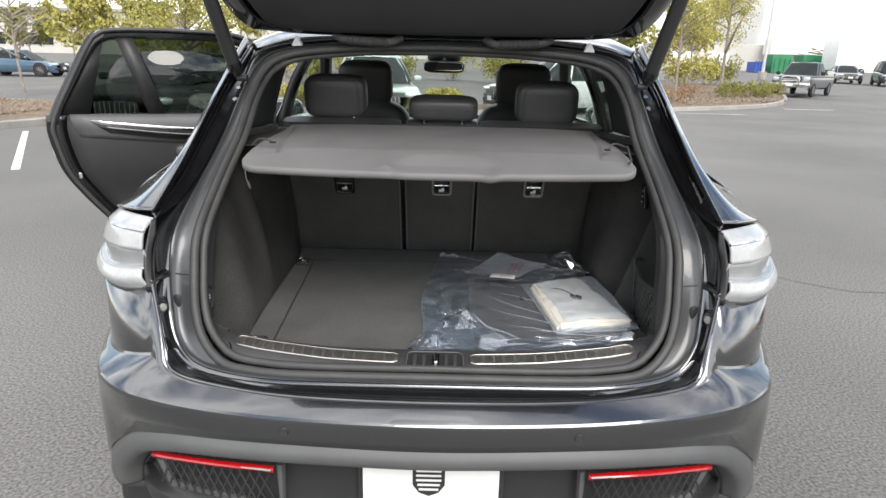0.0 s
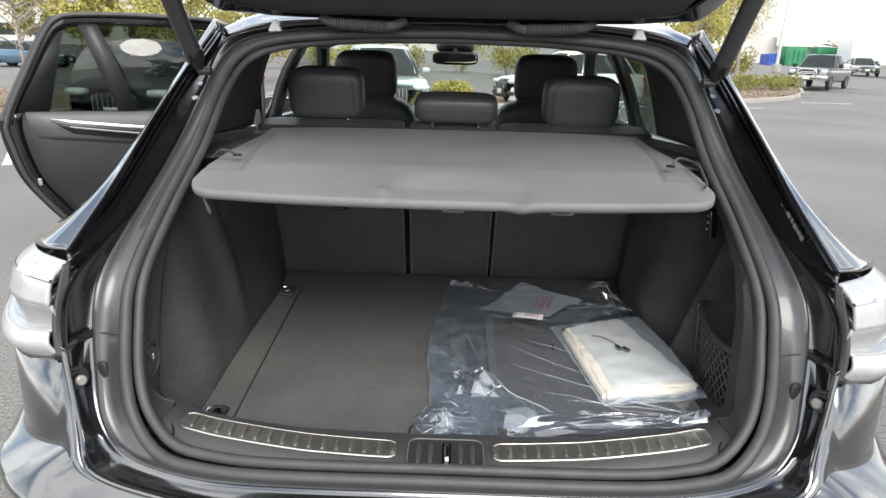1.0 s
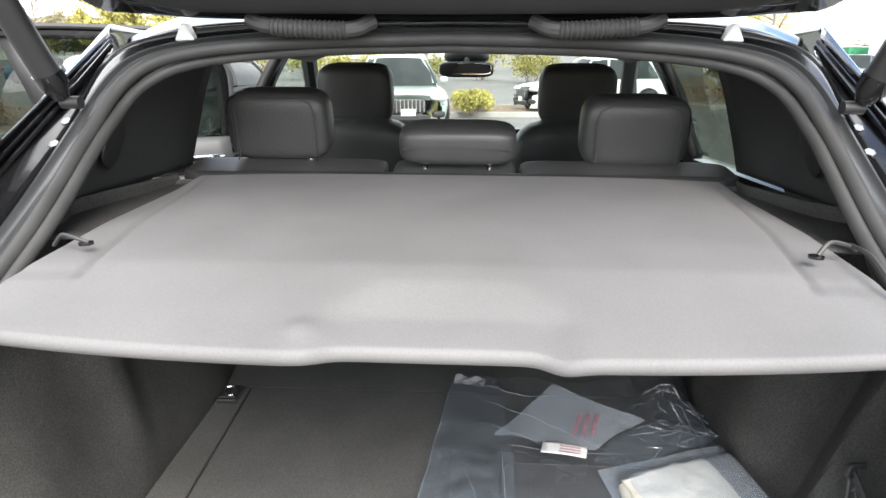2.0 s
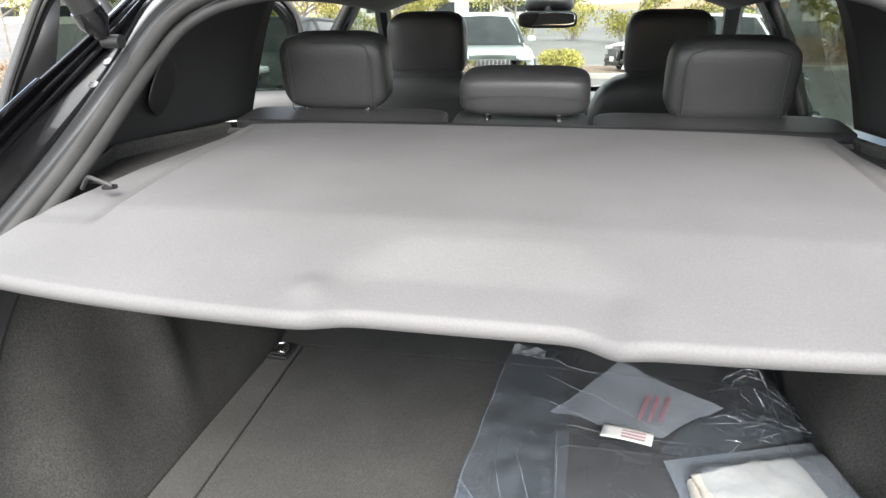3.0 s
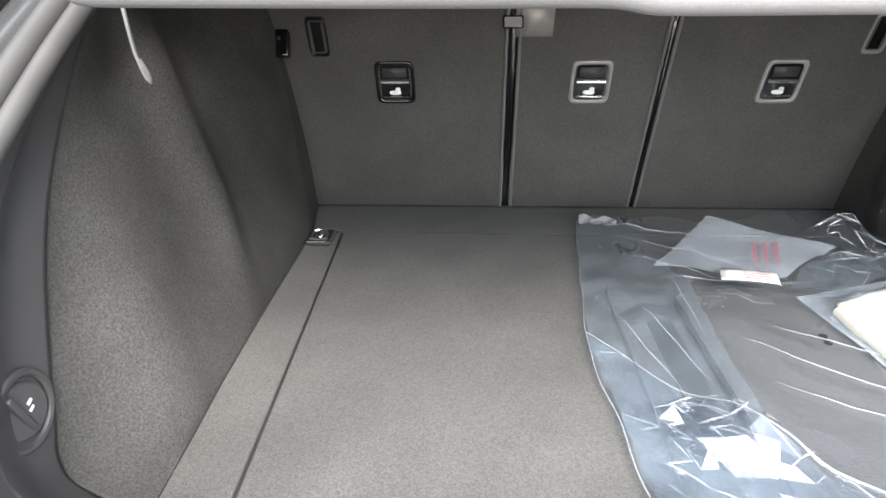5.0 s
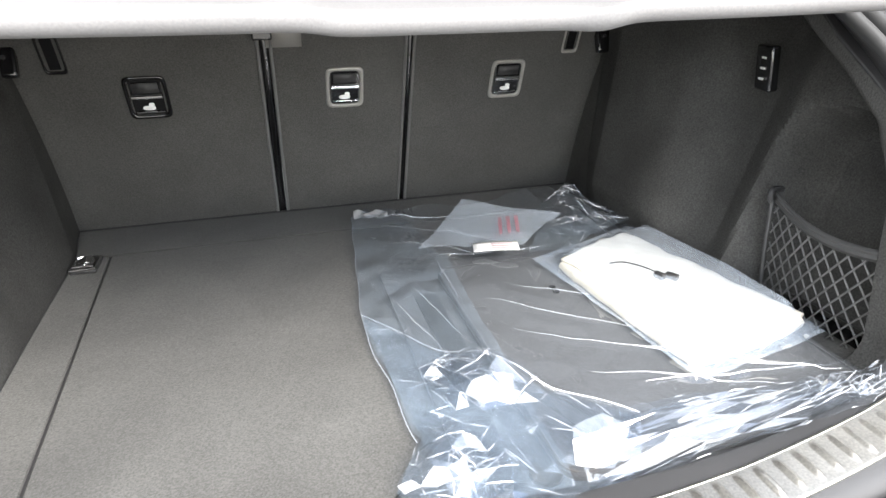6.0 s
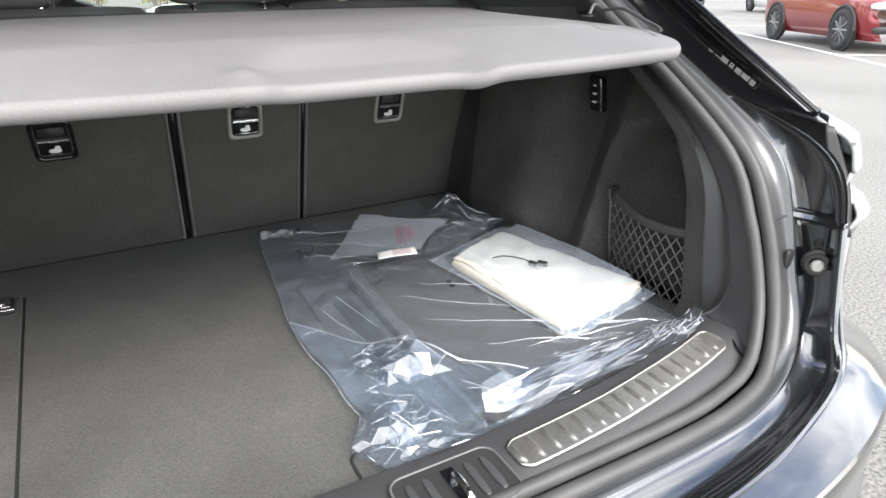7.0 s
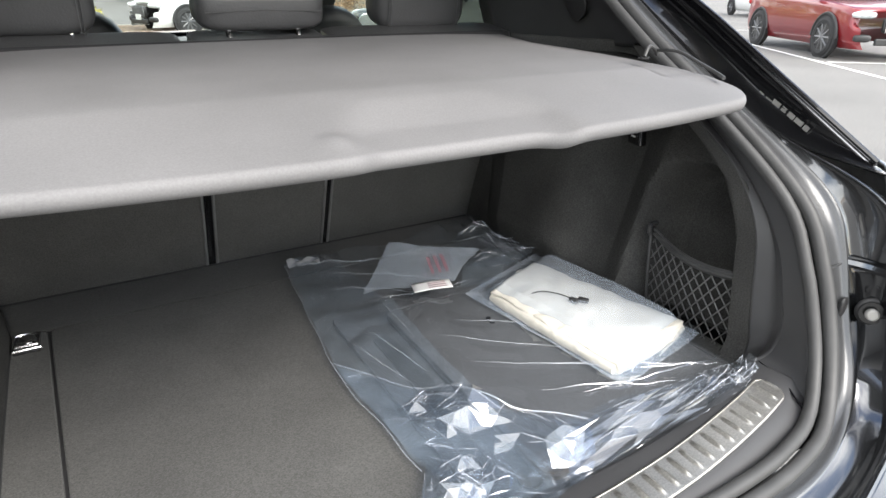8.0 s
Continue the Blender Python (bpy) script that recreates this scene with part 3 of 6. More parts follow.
        part("hinge_cover", bm, WHITE_PLATE, car, "small white wedge clip", bevel=.003)


build_rear_body()


def build_shell():
    """Roof, glass, front end and the right-hand side of the body."""
    r0 = [(0, .738, 1.512), (.30, .728, 1.506), (.50, .735, 1.492), (.62, .78, 1.46)]
    r1 = [(0, .95, 1.555), (.30, .95, 1.55), (.54, .95, 1.535), (.665, .95, 1.495)]
    r2 = [(0, 1.6, 1.60), (.30, 1.6, 1.595), (.55, 1.6, 1.575), (.69, 1.6, 1.525)]
    r3 = [(0, 2.30, 1.57), (.30, 2.28, 1.565), (.52, 2.24, 1.545), (.66, 2.2, 1.50)]
    part("roof", loft([r0, r1, r2, r3], 30, 24, both=True), PAINT, car, thick=.006)
    low = lambda r, d: [(x * .97, y, z - d) for x, y, z in r]
    part("headliner", loft([low(r0, .02), low(r1, .05), low(r2, .055), low(r3, .05)], 20, 16, both=True), HEADLINER, car, "pale grey fabric headliner", thick=.008)
    w0 = [(0, 2.31, 1.565), (.30, 2.29, 1.56), (.52, 2.25, 1.54), (.655, 2.21, 1.495)]
    w1 = [(0, 3.12, 1.10), (.30, 3.09, 1.10), (.58, 3.0, 1.09), (.78, 2.86, 1.06)]
    ws = part("windscreen", loft([w0, [tuple((a + b) / 2 + (.03 if i == 2 else 0) for i, (a, b) in enumerate(zip(p, q))) for p, q in zip(w0, w1)], w1], 20, 12, both=True), GLASS, car)
    ws.visible_shadow = False
    b0 = [(0, 3.12, 1.09), (.40, 3.07, 1.09), (.80, 2.86, 1.05), (.93, 2.8, .98)]
    b1 = [(0, 3.6, 1.03), (.40, 3.6, 1.04), (.80, 3.55, .98), (.95, 3.4, .9)]
    b2 = [(0, 4.2, .88), (.40, 4.2, .90), (.78, 4.05, .86), (.95, 3.9, .78)]
    b3 = [(0, 4.42, .55), (.40, 4.40, .55), (.76, 4.25, .55), (.93, 4.0, .5)]
    b4 = [(0, 4.38, .25), (.40, 4.36, .25), (.76, 4.2, .25), (.90, 4.0, .3)]
    part("bonnet", loft([b0, b1, b2, b3, b4], 24, 24, both=True), PAINT, car, thick=.006)
    for s in (1, -1):
        mir = lambda rails: [[(s * x, y, z) for x, y, z in r] for r in rails]
        f0, f1 = (1.15, 2.02), (2.02, 2.95)
        for name, (ya, yb) in (("rear_door", f0), ("front_door", f1)):
            if s == -1 and name == "rear_door":
                continue
            d = part(name, loft(mir([[(.912, ya, 1.105), (.905, (ya + yb) / 2, 1.10), (.895, yb, 1.09)], [(.955, ya, .95), (.95, (ya + yb) / 2, .95), (.95, yb, .93)],
                                     [(.958, ya, .7), (.955, (ya + yb) / 2, .7), (.955, yb, .7)], [(.92, ya + .12, .36), (.92, (ya + yb) / 2, .36), (.92, yb, .36)]]), 12, 16), PAINT, car, thick=.05)
            top = .735 if name == "rear_door" else .70
            p = [(s * .895, ya, 1.11), (s * .88, yb, 1.095), (s * (top - .02), yb - (.62 if name == "front_door" else 0), 1.50), (s * (top + .005), ya + (.18 if name == "rear_door" else 0), 1.495)]
            q = part("door_glass", grid(bmesh.new(), [[Vector(p[0]), Vector(p[1])], [Vector(p[3]), Vector(p[2])]]), GLASS_DARK if name == "rear_door" else GLASS, d, thick=.004)
            q.visible_shadow = False
            part("window_rail", tube(bmesh.new(), p + p[:1], .022, 8), BLACK_GLOSS, d)
        part("front_fender", loft(mir([[(.92, 2.95, 1.06), (.945, 3.4, .93), (.945, 3.9, .80)], [(.96, 2.95, .7), (.965, 3.4, .72), (.94, 4.0, .65)], [(.93, 2.95, .36), (.965, 3.4, .69), (.91, 4.0, .35)]]), 16, 10), PAINT, car, thick=.005)
        part("sill_panel", loft(mir([[(.92, 1.2, .38), (.92, 2.0, .36), (.92, 2.95, .36)], [(.90, 1.2, .24), (.90, 2.0, .24), (.90, 2.95, .24)]]), 8, 4), BLACK_PLASTIC, car, thick=.01)
        # quarter window behind the rear door
        q = part("quarter_glass", grid(bmesh.new(), [[Vector((s * .86, .78, 1.17)), Vector((s * .895, 1.13, 1.12))], [Vector((s * .775, .98, 1.36)), Vector((s * .742, 1.20, 1.485))]]), GLASS_DARK, car, thick=.004)
        q.visible_shadow = False
        for nm, y0, y1, x1 in (("rear_pillar", 1.14, 1.30, .735), ("centre_pillar", 2.02, 2.02, .70)):
            part(nm, loft(mir([[(.88, y0 - .05, 1.08), (.80, (y0 + y1) / 2 - .05, 1.32), (x1 - .02, y1 - .06, 1.51)], [(.87, y0 + .05, 1.08), (.79, (y0 + y1) / 2 + .05, 1.32), (x1 - .02, y1 + .05, 1.51)]]), 8, 4), BLACK_PLASTIC, car, thick=.03)
        part("screen_pillar", tube(bmesh.new(), [(s * .80, 2.86, 1.08), (s * .73, 2.55, 1.32), (s * .66, 2.22, 1.51)], .035, 8), BLACK_PLASTIC, car)
        # wing mirror
        wm = part("wing_mirror", cushion(bmesh.new(), (s * 1.02, 2.72, 1.13), (.21, .14, .15), 3.0), PAINT, car)
        part("mirror_glass", cushion(bmesh.new(), (s * 1.02, 2.650, 1.13), (.17, .008, .115), 4.0, pose(0, 0, 0, 14, 0, 0)), MIRROR, wm)
        part("mirror_arm", tube(bmesh.new(), [(s * .90, 2.74, 1.09), (s * .96, 2.73, 1.10)], .025, 8), BLACK_PLASTIC, wm)
        for y in (.72, 3.42):
            wh = part("wheel", disc(bmesh.new(), (s * .86, y, .36), (1, 0, 0), .36, .26, 40), TYRE, car, bevel=.03)
            rim = part("rim", disc(bmesh.new(), (s * .985, y, .36), (1, 0, 0), .25, .02, 32), ALUMINIUM, wh)
        # dark inner arch
        part("wheel_well", loft(mir([[(.95, .36, .4), (.96, .52, .68), (.96, .9, .76), (.95, 1.25, .55)], [(.66, .36, .4), (.66, .52, .68), (.66, .9, .76), (.66, 1.25, .55)]]), 14, 4), BLACK_PLASTIC, car, thick=.004)
    part("underbody", box(bmesh.new(), (0, 2.1, .30), (1.7, 4.1, .10)), BLACK_PLASTIC, car, bevel=.03)
    part("dashboard", cushion(bmesh.new(), (0, 2.86, .93), (1.42, .5, .30), 5.0), BLACK_PLASTIC, car, "black dashboard top")
    bm = bmesh.new()
    tube(bm, [(-.38 + .185 * math.cos(a), 2.50 - .08 * math.sin(a), .98 + .17 * math.sin(a)) for a in [2 * math.pi * k / 28 for k in range(29)]], .016, 8, cap=False)
    sw = part("steering_wheel", bm, LEATHER, car)
    part("wheel_hub", cushion(bmesh.new(), (-.38, 2.52, .97), (.20, .08, .13), 3.0), BLACK_PLASTIC, sw)
    mr = part("rear_view_mirror", cushion(bmesh.new(), (-.006, 2.36, 1.418), (.235, .04, .066), 4.0), BLACK_PLASTIC, car, "black frameless rear-view mirror")
    part("mirror_glass", cushion(bmesh.new(), (-.006, 2.338, 1.418), (.215, .006, .05), 5.0, pose(0, 0, 0, -4, 0, -7)), MIRROR, mr)
    part("mirror_stem", tube(bmesh.new(), [(-.006, 2.37, 1.44), (-.006, 2.42, 1.52)], [.014, .02], 8), BLACK_PLASTIC, mr)
    part("sensor_pod", cushion(bmesh.new(), (-.006, 2.45, 1.475), (.20, .16, .07), 3.0), BLACK_PLASTIC, mr)


build_shell()


def build_tailgate():
    """Raised tailgate: hinge edge at the roof, rising backwards over the loading space."""
    hinge = Vector((0, .705, 1.508))
    ang = radians(40)

    def g(x, d, h=0.0):     # d: distance from the hinge, h: outwards of the panel
        return (x, hinge.y - d * math.cos(ang) - h * math.sin(ang) * -1, hinge.z + d * math.sin(ang) + h * math.cos(ang))

    gate = part("tailgate", loft([[g(0, -.02, .05), g(.35, -.015, .05), g(.52, 0, .035), g(.60, .03, .0)], [g(0, .15, .075), g(.35, .15, .07), g(.56, .16, .05), g(.66, .18, .0)],
                                  [g(0, .50, .07), g(.35, .5, .065), g(.60, .5, .04), g(.69, .5, -.01)], [g(0, .85, .05), g(.35, .84, .045), g(.60, .82, .01), g(.68, .8, -.04)],
                                  [g(0, 1.12, -.06), g(.35, 1.10, -.065), g(.56, 1.05, -.08), g(.62, 1.0, -.10)]], 24, 30, both=True), PAINT, car, "raised dark grey tailgate", thick=.006)
    part("gate_edge", loft([[g(0, -.015, .045), g(.35, -.01, .045), g(.52, .005, .03), g(.60, .035, -.004), g(.66, .18, -.006), g(.69, .5, -.016), g(.68, .8, -.046)],
                            [g(0, .0, .0), g(.35, .005, .0), g(.50, .02, -.005), g(.575, .055, -.015), g(.63, .19, -.03), g(.655, .5, -.035), g(.64, .8, -.06)],
                            [g(0, .045, -.012), g(.35, .05, -.012), g(.47, .06, -.02), g(.535, .09, -.035), g(.58, .20, -.045), g(.60, .5, -.05), g(.59, .79, -.08)]], 60, 10, both=True), BLACK_GLOSS, gate, "gloss black inner edge", thick=.004)
    part("gate_trim", loft([[g(0, .043, -.013), g(.34, .047, -.013), g(.45, .058, -.02), g(.52, .09, -.034)], [g(0, .075, -.05), g(.34, .078, -.05), g(.45, .088, -.05), g(.53, .115, -.05)],
                            [g(0, .20, -.055), g(.34, .20, -.055), g(.47, .20, -.054), g(.56, .20, -.05)], [g(0, .30, -.04), g(.34, .30, -.04), g(.49, .30, -.04), g(.585, .30, -.04)]], 30, 16, both=True),
         GATE_TRIM, gate, "dark grained plastic tailgate lining", thick=.004)
    q = part("rear_window", loft([[g(0, .30, -.02), g(.35, .30, -.02), g(.57, .31, -.03)], [g(0, .72, -.02), g(.35, .72, -.02), g(.58, .72, -.04)]], 12, 8, both=True), GLASS_DARK, gate, thick=.004)
    q.visible_shadow = False
    part("lower_lining", loft([[g(0, .72, -.04), g(.35, .72, -.04), g(.59, .72, -.06)], [g(0, .90, -.07), g(.35, .90, -.07), g(.58, .88, -.09)], [g(0, 1.11, -.08), g(.35, 1.09, -.085), g(.56, 1.0, -.10)]], 16, 10, both=True), BLACK_PLASTIC, gate, thick=.004)
    # ribbed cable conduits by the hinges
    for s in (1, -1):
        bm = bmesh.new()
        pts = spline([(s * .335, .660, 1.508), (s * .30, .640, 1.496), (s * .235, .634, 1.491), (s * .165, .640, 1.490), (s * .13, .662, 1.505)], 61)
        tube(bm, pts, [.0125 + (.003 if 14 < i < 46 and i % 2 else 0) for i in range(61)], 10)
        part("cable_conduit", bm, RUBBER, gate, "corrugated black rubber cable conduit")


build_tailgate()


def build_open_door():
    """The opened rear passenger door, swung outwards from the centre pillar."""
    hinge = Vector((-.925, 2.02, 0))
    spin = Matrix.Rotation(radians(-DOOR_ANGLE), 4, "Z")

    def g(d, z, o=0.0):      # d: from the hinge edge towards the latch edge, o: outwards
        p = Matrix.Translation(hinge) @ spin @ Vector((-o + .08 * max(0, z - 1.17), -d, z))
        return (p.x, p.y, p.z)

    belt = 1.165
    rear_edge = [(1.030, 1.17), (1.034, 1.08), (.998, .918), (.925, .79), (.83, .66), (.72, .50), (.60, .36)]
    skin = lambda o, k, zs: [[g(f * d - k * f, z, o if 0 < i < len(rear_edge) - 1 else o * .6) for i, (d, z) in enumerate(rear_edge)] for f in (0.0, .35, .7, 1.0)]
    door = part("rear_door", loft(skin(.02, 0, 0), 24, 12), PAINT, car, "opened dark grey rear door", thick=.006)
    part("door_card", loft([[g(f * (d - .085), z, -.055 - (.02 if i in (1, 2) else 0)) for i, (d, z) in enumerate(rear_edge)] for f in (0.03, .35, .7, 1.0)], 24, 12), BLACK_PLASTIC, door, "black door lining", thick=.006)
    part("door_edge", grid(bmesh.new(), [spline([g(d - k, z, o) for d, z in rear_edge], 40) for k, o in ((0, .012), (.004, -.022), (.030, -.030), (.034, -.045), (.088, -.052))]), BLACK_GLOSS, door, "dark painted door edge", thick=.004)
    top = [(0, 1.10), (.0, 1.28), (.02, 1.45), (.16, 1.545), (.45, 1.560), (.72, 1.553), (.800, 1.532), (.848, 1.475), (.93, 1.33), (1.0, 1.20), (1.03, 1.12)]
    part("window_surround", grid(bmesh.new(), [spline([g(.45 + (d - .45) * k, 1.2 + (z - 1.2) * (1 - (1 - k) * 1.2), o) for d, z in top], 60) for k, o in ((1.0, .006), (1.0, -.035), (.955, -.050), (.93, -.050), (.90, -.030))]), BLACK_GLOSS, door, "black door window surround", thick=.006)
    part("rear_fillet", grid(bmesh.new(), [[Vector(g(.765, 1.49, -.032)), Vector(g(.80, 1.36, -.032)), Vector(g(.855, 1.16, -.036))], [Vector(g(.83, 1.49, -.036)), Vector(g(.90, 1.36, -.036)), Vector(g(1.0, 1.16, -.040))]]), BLACK_PLASTIC, door, thick=.006)
    part("door_seal", tube(bmesh.new(), spline([g(d * .978, z - .004, -.056) for d, z in top] + [g(d - .03, z, -.056) for d, z in rear_edge[1:]], 80), .009, 8), RUBBER, door)
    part("fixed_pane_bar", grid(bmesh.new(), [[Vector(g(.60, 1.16, -.036)), Vector(g(.655, 1.34, -.036)), Vector(g(.715, 1.53, -.036))], [Vector(g(.52, 1.16, -.036)), Vector(g(.58, 1.34, -.036)), Vector(g(.645, 1.53, -.036))]]), BLACK_PLASTIC, door, thick=.012)
    q = part("door_glass", grid(bmesh.new(), [[Vector(g(.02, 1.14, -.022)), Vector(g(.4, 1.14, -.022)), Vector(g(.90, 1.14, -.022))], [Vector(g(.05, 1.46, -.022)), Vector(g(.40, 1.545, -.022)), Vector(g(.79, 1.51, -.022))]]), GLASS_DARK, door, "tinted door window", thick=.004)
    q.visible_shadow = False
    part("door_shoulder", loft([[g(.02, 1.165, -.035), g(.4, 1.165, -.035), g(.93, 1.172, -.035)], [g(.02, 1.16, -.075), g(.4, 1.16, -.075), g(.935, 1.168, -.07)], [g(.02, 1.10, -.095), g(.4, 1.10, -.095), g(.925, 1.13, -.085)], [g(.02, 1.03, -.085), g(.4, 1.03, -.085), g(.90, 1.07, -.075)]], 16, 10), GREY_PLASTIC, door, "soft grey door shoulder", thick=.006)
    part("chrome_strip", loft([[g(.05, 1.108, -.101), g(.42, 1.108, -.101), g(.855, 1.150, -.09)], [g(.05, 1.094, -.104), g(.42, 1.094, -.104), g(.845, 1.140, -.092)], [g(.05, 1.082, -.100), g(.42, 1.082, -.100), g(.83, 1.128, -.09)]], 16, 6), CHROME, door, "bright metal trim strip", thick=.004)
    part("dark_inlay", loft([[g(.05, 1.078, -.101), g(.42, 1.078, -.101), g(.83, 1.124, -.09)], [g(.05, 1.045, -.099), g(.42, 1.045, -.099), g(.78, 1.09, -.088)]], 16, 4), BLACK_GLOSS, door, thick=.004)
    part("armrest", cushion(bmesh.new(), (0, 0, 0), (.07, .62, .09), 3.5, Matrix.Translation(g(.20, .99, -.09)) @ spin), LEATHER, door)
    part("map_pocket", cushion(bmesh.new(), (0, 0, 0), (.06, .46, .22), 4, Matrix.Translation(g(.36, .60, -.08)) @ spin), BLACK_PLASTIC, door)
    part("door_latch", box(bmesh.new(), (0, 0, 0), (.014, .016, .030), Matrix.Translation(g(.925, .892, -.046)) @ spin), STEEL, door, "steel door latch", bevel=.003)


DOOR_ANGLE = 60.0
build_open_door()


# ---- LOAD SPACE ----
def lining_rear(z, recess=False):
    """Where the carpet lining ends at the rear."""
    if recess:
        return float(np.interp(z, (.715, .735, .760, .829, .953, 1.027, 1.083, 1.13, 1.22), (.098, .115, .122, .133, .150, .184, .251, .32, .43)))
    return float(np.interp(z, (.715, .735, .754, .806, .857, .965, 1.051, 1.13, 1.22), (.112, .145, .151, .166, .180, .219, .274, .345, .43)))


STEP_Y = .555      # a rounded fold in the lining over the wheel


def wall_x(y, z, recess):
    """Half width of the load space lining at a length and height."""
    t = min(max((z - .72) / .34, 0), 1.3)
    ys = (-.02, .06, .15, .33, .50, .84, 1.02)
    lo = (.494, .498, .502, .514, .520, .527, .56)
    if recess:
        lo = (.54, .535, .532, .525, .520, .528, .56)
    hi = (.585, .60, .625, .640, .628, .555, .548) if recess else (.550, .553, .558, .602, .616, .556, .560)
    x = float(np.interp(y, ys, lo)) * (1 - t) + float(np.interp(y, ys, hi)) * t
    foot = min(1, max(0, z - .718) / (.045 if recess else .030))
    foot = foot * foot * (3 - 2 * foot)
    if recess:       # a rounded fold over the wheel, and an arched recess behind the net with a lip along its rear edge
        x += .056 * min(1, t * 5) * (1 / (1 + math.exp((y - STEP_Y - .10 * (z - .9)) / .014)) - .5) * max(0, min(1, (y - .40) / .06)) * max(0, min(1, (.86 - y) / .08))
        rear = lining_rear(z, True)
        x += (.573 - x) * math.exp(-(max(0, y - rear - .03) / .035) ** 2) * foot
        front, back = .412 + .06 * (z - .85), .170 + .13 * (z - .83)
        u = (y - (back + front) / 2) / ((front - back) / 2)
        f = 1 - (abs(u) ** 2.8 + (max(0, z - .900) / .132) ** 2.8) ** (1 / 2.8)
        steep = 9.0 if u < -.2 else 9.0 - 6.6 * min(1, (u + .2) / .5)
        k = min(1, max(0, f * steep))
        x += .120 * k * k * (3 - 2 * k)
    else:
        x += (.594 - x) * math.exp(-((y - lining_rear(z)) / .075) ** 2) * foot
        x -= .027 * math.exp(-((y - .50) / .046) ** 2) * min(1, t * 1.8)
    return x


SEAT_LEAN = .40


def seat_y(z):
    return 1.008 - SEAT_LEAN * (z - .72)


def build_load_space():
    # floor: side strips, main panel and the hinged strip by the seats
    part("floor_base", box(bmesh.new(), (0, .48, .70), (1.12, 1.02, .03)), BLACK_PLASTIC, car)
    part("load_floor", slab(bmesh.new(), [(-.464, .842), (-.420, .012), (-.25, .002), (.25, .002), (.44, .010), (.50, .842)], .705, .720), CARPET, car, "charcoal carpeted load floor", bevel=.003)
    part("floor_flap", slab(bmesh.new(), [(-.575, .846), (.575, .846), (.575, 1.0), (-.575, 1.0)], .705, .7195), CARPET, car, bevel=.003)
    part("floor_strip", slab(bmesh.new(), [(-.469, .842), (-.425, .012), (-.50, .03), (-.59, .08), (-.60, .20), (-.56, .842)], .705, .7195), CARPET, car, bevel=.002)
    part("floor_strip", slab(bmesh.new(), [(.505, .842), (.445, .012), (.50, .03), (.59, .08), (.60, .20), (.57, .842)], .705, .7195), CARPET, car, bevel=.002)
    for lx, y in ((-.498, .80), (-.466, .112)):
        lash = part("lashing_eye", box(bmesh.new(), (lx, y, .7225), (.044, .062, .008)), BLACK_PLASTIC, car, "chrome lashing eye in black tray", bevel=.003)
        tray = [(lx - .021, y - .030), (lx + .021, y - .030), (lx + .021, y + .026), (lx + .012, y + .031), (lx - .012, y + .031), (lx - .021, y + .026)]
        part("eye_frame", tube(bmesh.new(), [(x, q, .7268) for x, q in tray + tray[:1]], .0028, 6, cap=False), CHROME, lash)
        part("eye_bar", cushion(bmesh.new(), (lx, y + .004, .7300), (.024, .030, .012), 3.0, n=8), CHROME, lash)
        part("eye_ring", tube(bmesh.new(), [(lx + .013 * math.cos(a), y + .016 * math.sin(a), .730) for a in [2 * math.pi * k / 16 for k in range(17)]], .0035, 6, cap=False), CHROME, lash)
        part("eye_pivot", tube(bmesh.new(), [(lx - .017, y - .02, .729), (lx + .018, y - .02, .729)], .004, 8), CHROME, lash)
    # side linings
    for s in (-1, 1):
        rows = []
        for j in range(60):
            z = .712 + .508 * j / 59
            rear = lining_rear(z, s > 0)
            rows.append([Vector((s * wall_x(y, z, s > 0), y, z)) for y in [rear + (seat_y(z) + .01 - rear) * (i / 150) ** 1.15 for i in range(151)]])
        part("side_lining", grid(bmesh.new(), rows), CARPET_SIDE, car, "brushed charcoal carpet side lining", thick=.004)
        a = [(s * (wall_x(lining_rear(z, s > 0), z, s > 0) - .002), lining_rear(z, s > 0), z) for z in (.721, .740, .765, .806, .857, .965, 1.051, 1.13)] + [(s * .595, .42, 1.20)]
        c = [(s * x, y, z) for x, y, z in ((.496, -.030, .762), (.514, -.014, .780), (.532, .000, .80), (.551, .024, .850), (.561, .046, .905), (.567, .082, .975), (.568, .140, 1.045), (.563, .232, 1.11), (.556, .378, 1.205))]
        d = [(s * x, y, z) for x, y, z in ((.512, .072, .774), (.530, .067, .781), (.549, .066, .793), (.566, .070, .820), (.572, .081, .857), (.575, .110, .945), (.577, .175, 1.032), (.578, .270, 1.11), (.578, .385, 1.19))]
        d0 = [(p[0] + .06 * (q[0] - p[0]) - s * .001, p[1] + .06 * (q[1] - p[1]) - .003, p[2] + .06 * (q[2] - p[2])) for p, q in zip(d, c)]
        d1 = [(p[0] + s * .004, p[1] + .007, p[2]) for p in d]
        e = [((p[0] + q[0]) / 2 + s * .012, (p[1] + q[1]) / 2, (p[2] + q[2]) / 2) for p, q in zip(a, d)]
        part("rear_side_trim", loft([a, e, d1, d, d0, c], 40, 40), TRIM_GREY, car, "dark grey plastic trim beside the opening", thick=.004)
        a = [(s * .585, .40, 1.20), (s * .585, .48, 1.262), (s * .574, .58, 1.34), (s * .535, .648, 1.415)]
        b = [(s * .628, .50, 1.21), (s * .632, .60, 1.27), (s * .612, .70, 1.35), (s * .555, .75, 1.44)]
        c = [(s * .665, .76, 1.20), (s * .658, .82, 1.27), (s * .628, .88, 1.37), (s * .565, .90, 1.46)]
        d = [(s * .665, 1.09, 1.195), (s * .648, 1.10, 1.27), (s * .610, 1.10, 1.39), (s * .565, 1.08, 1.47)]
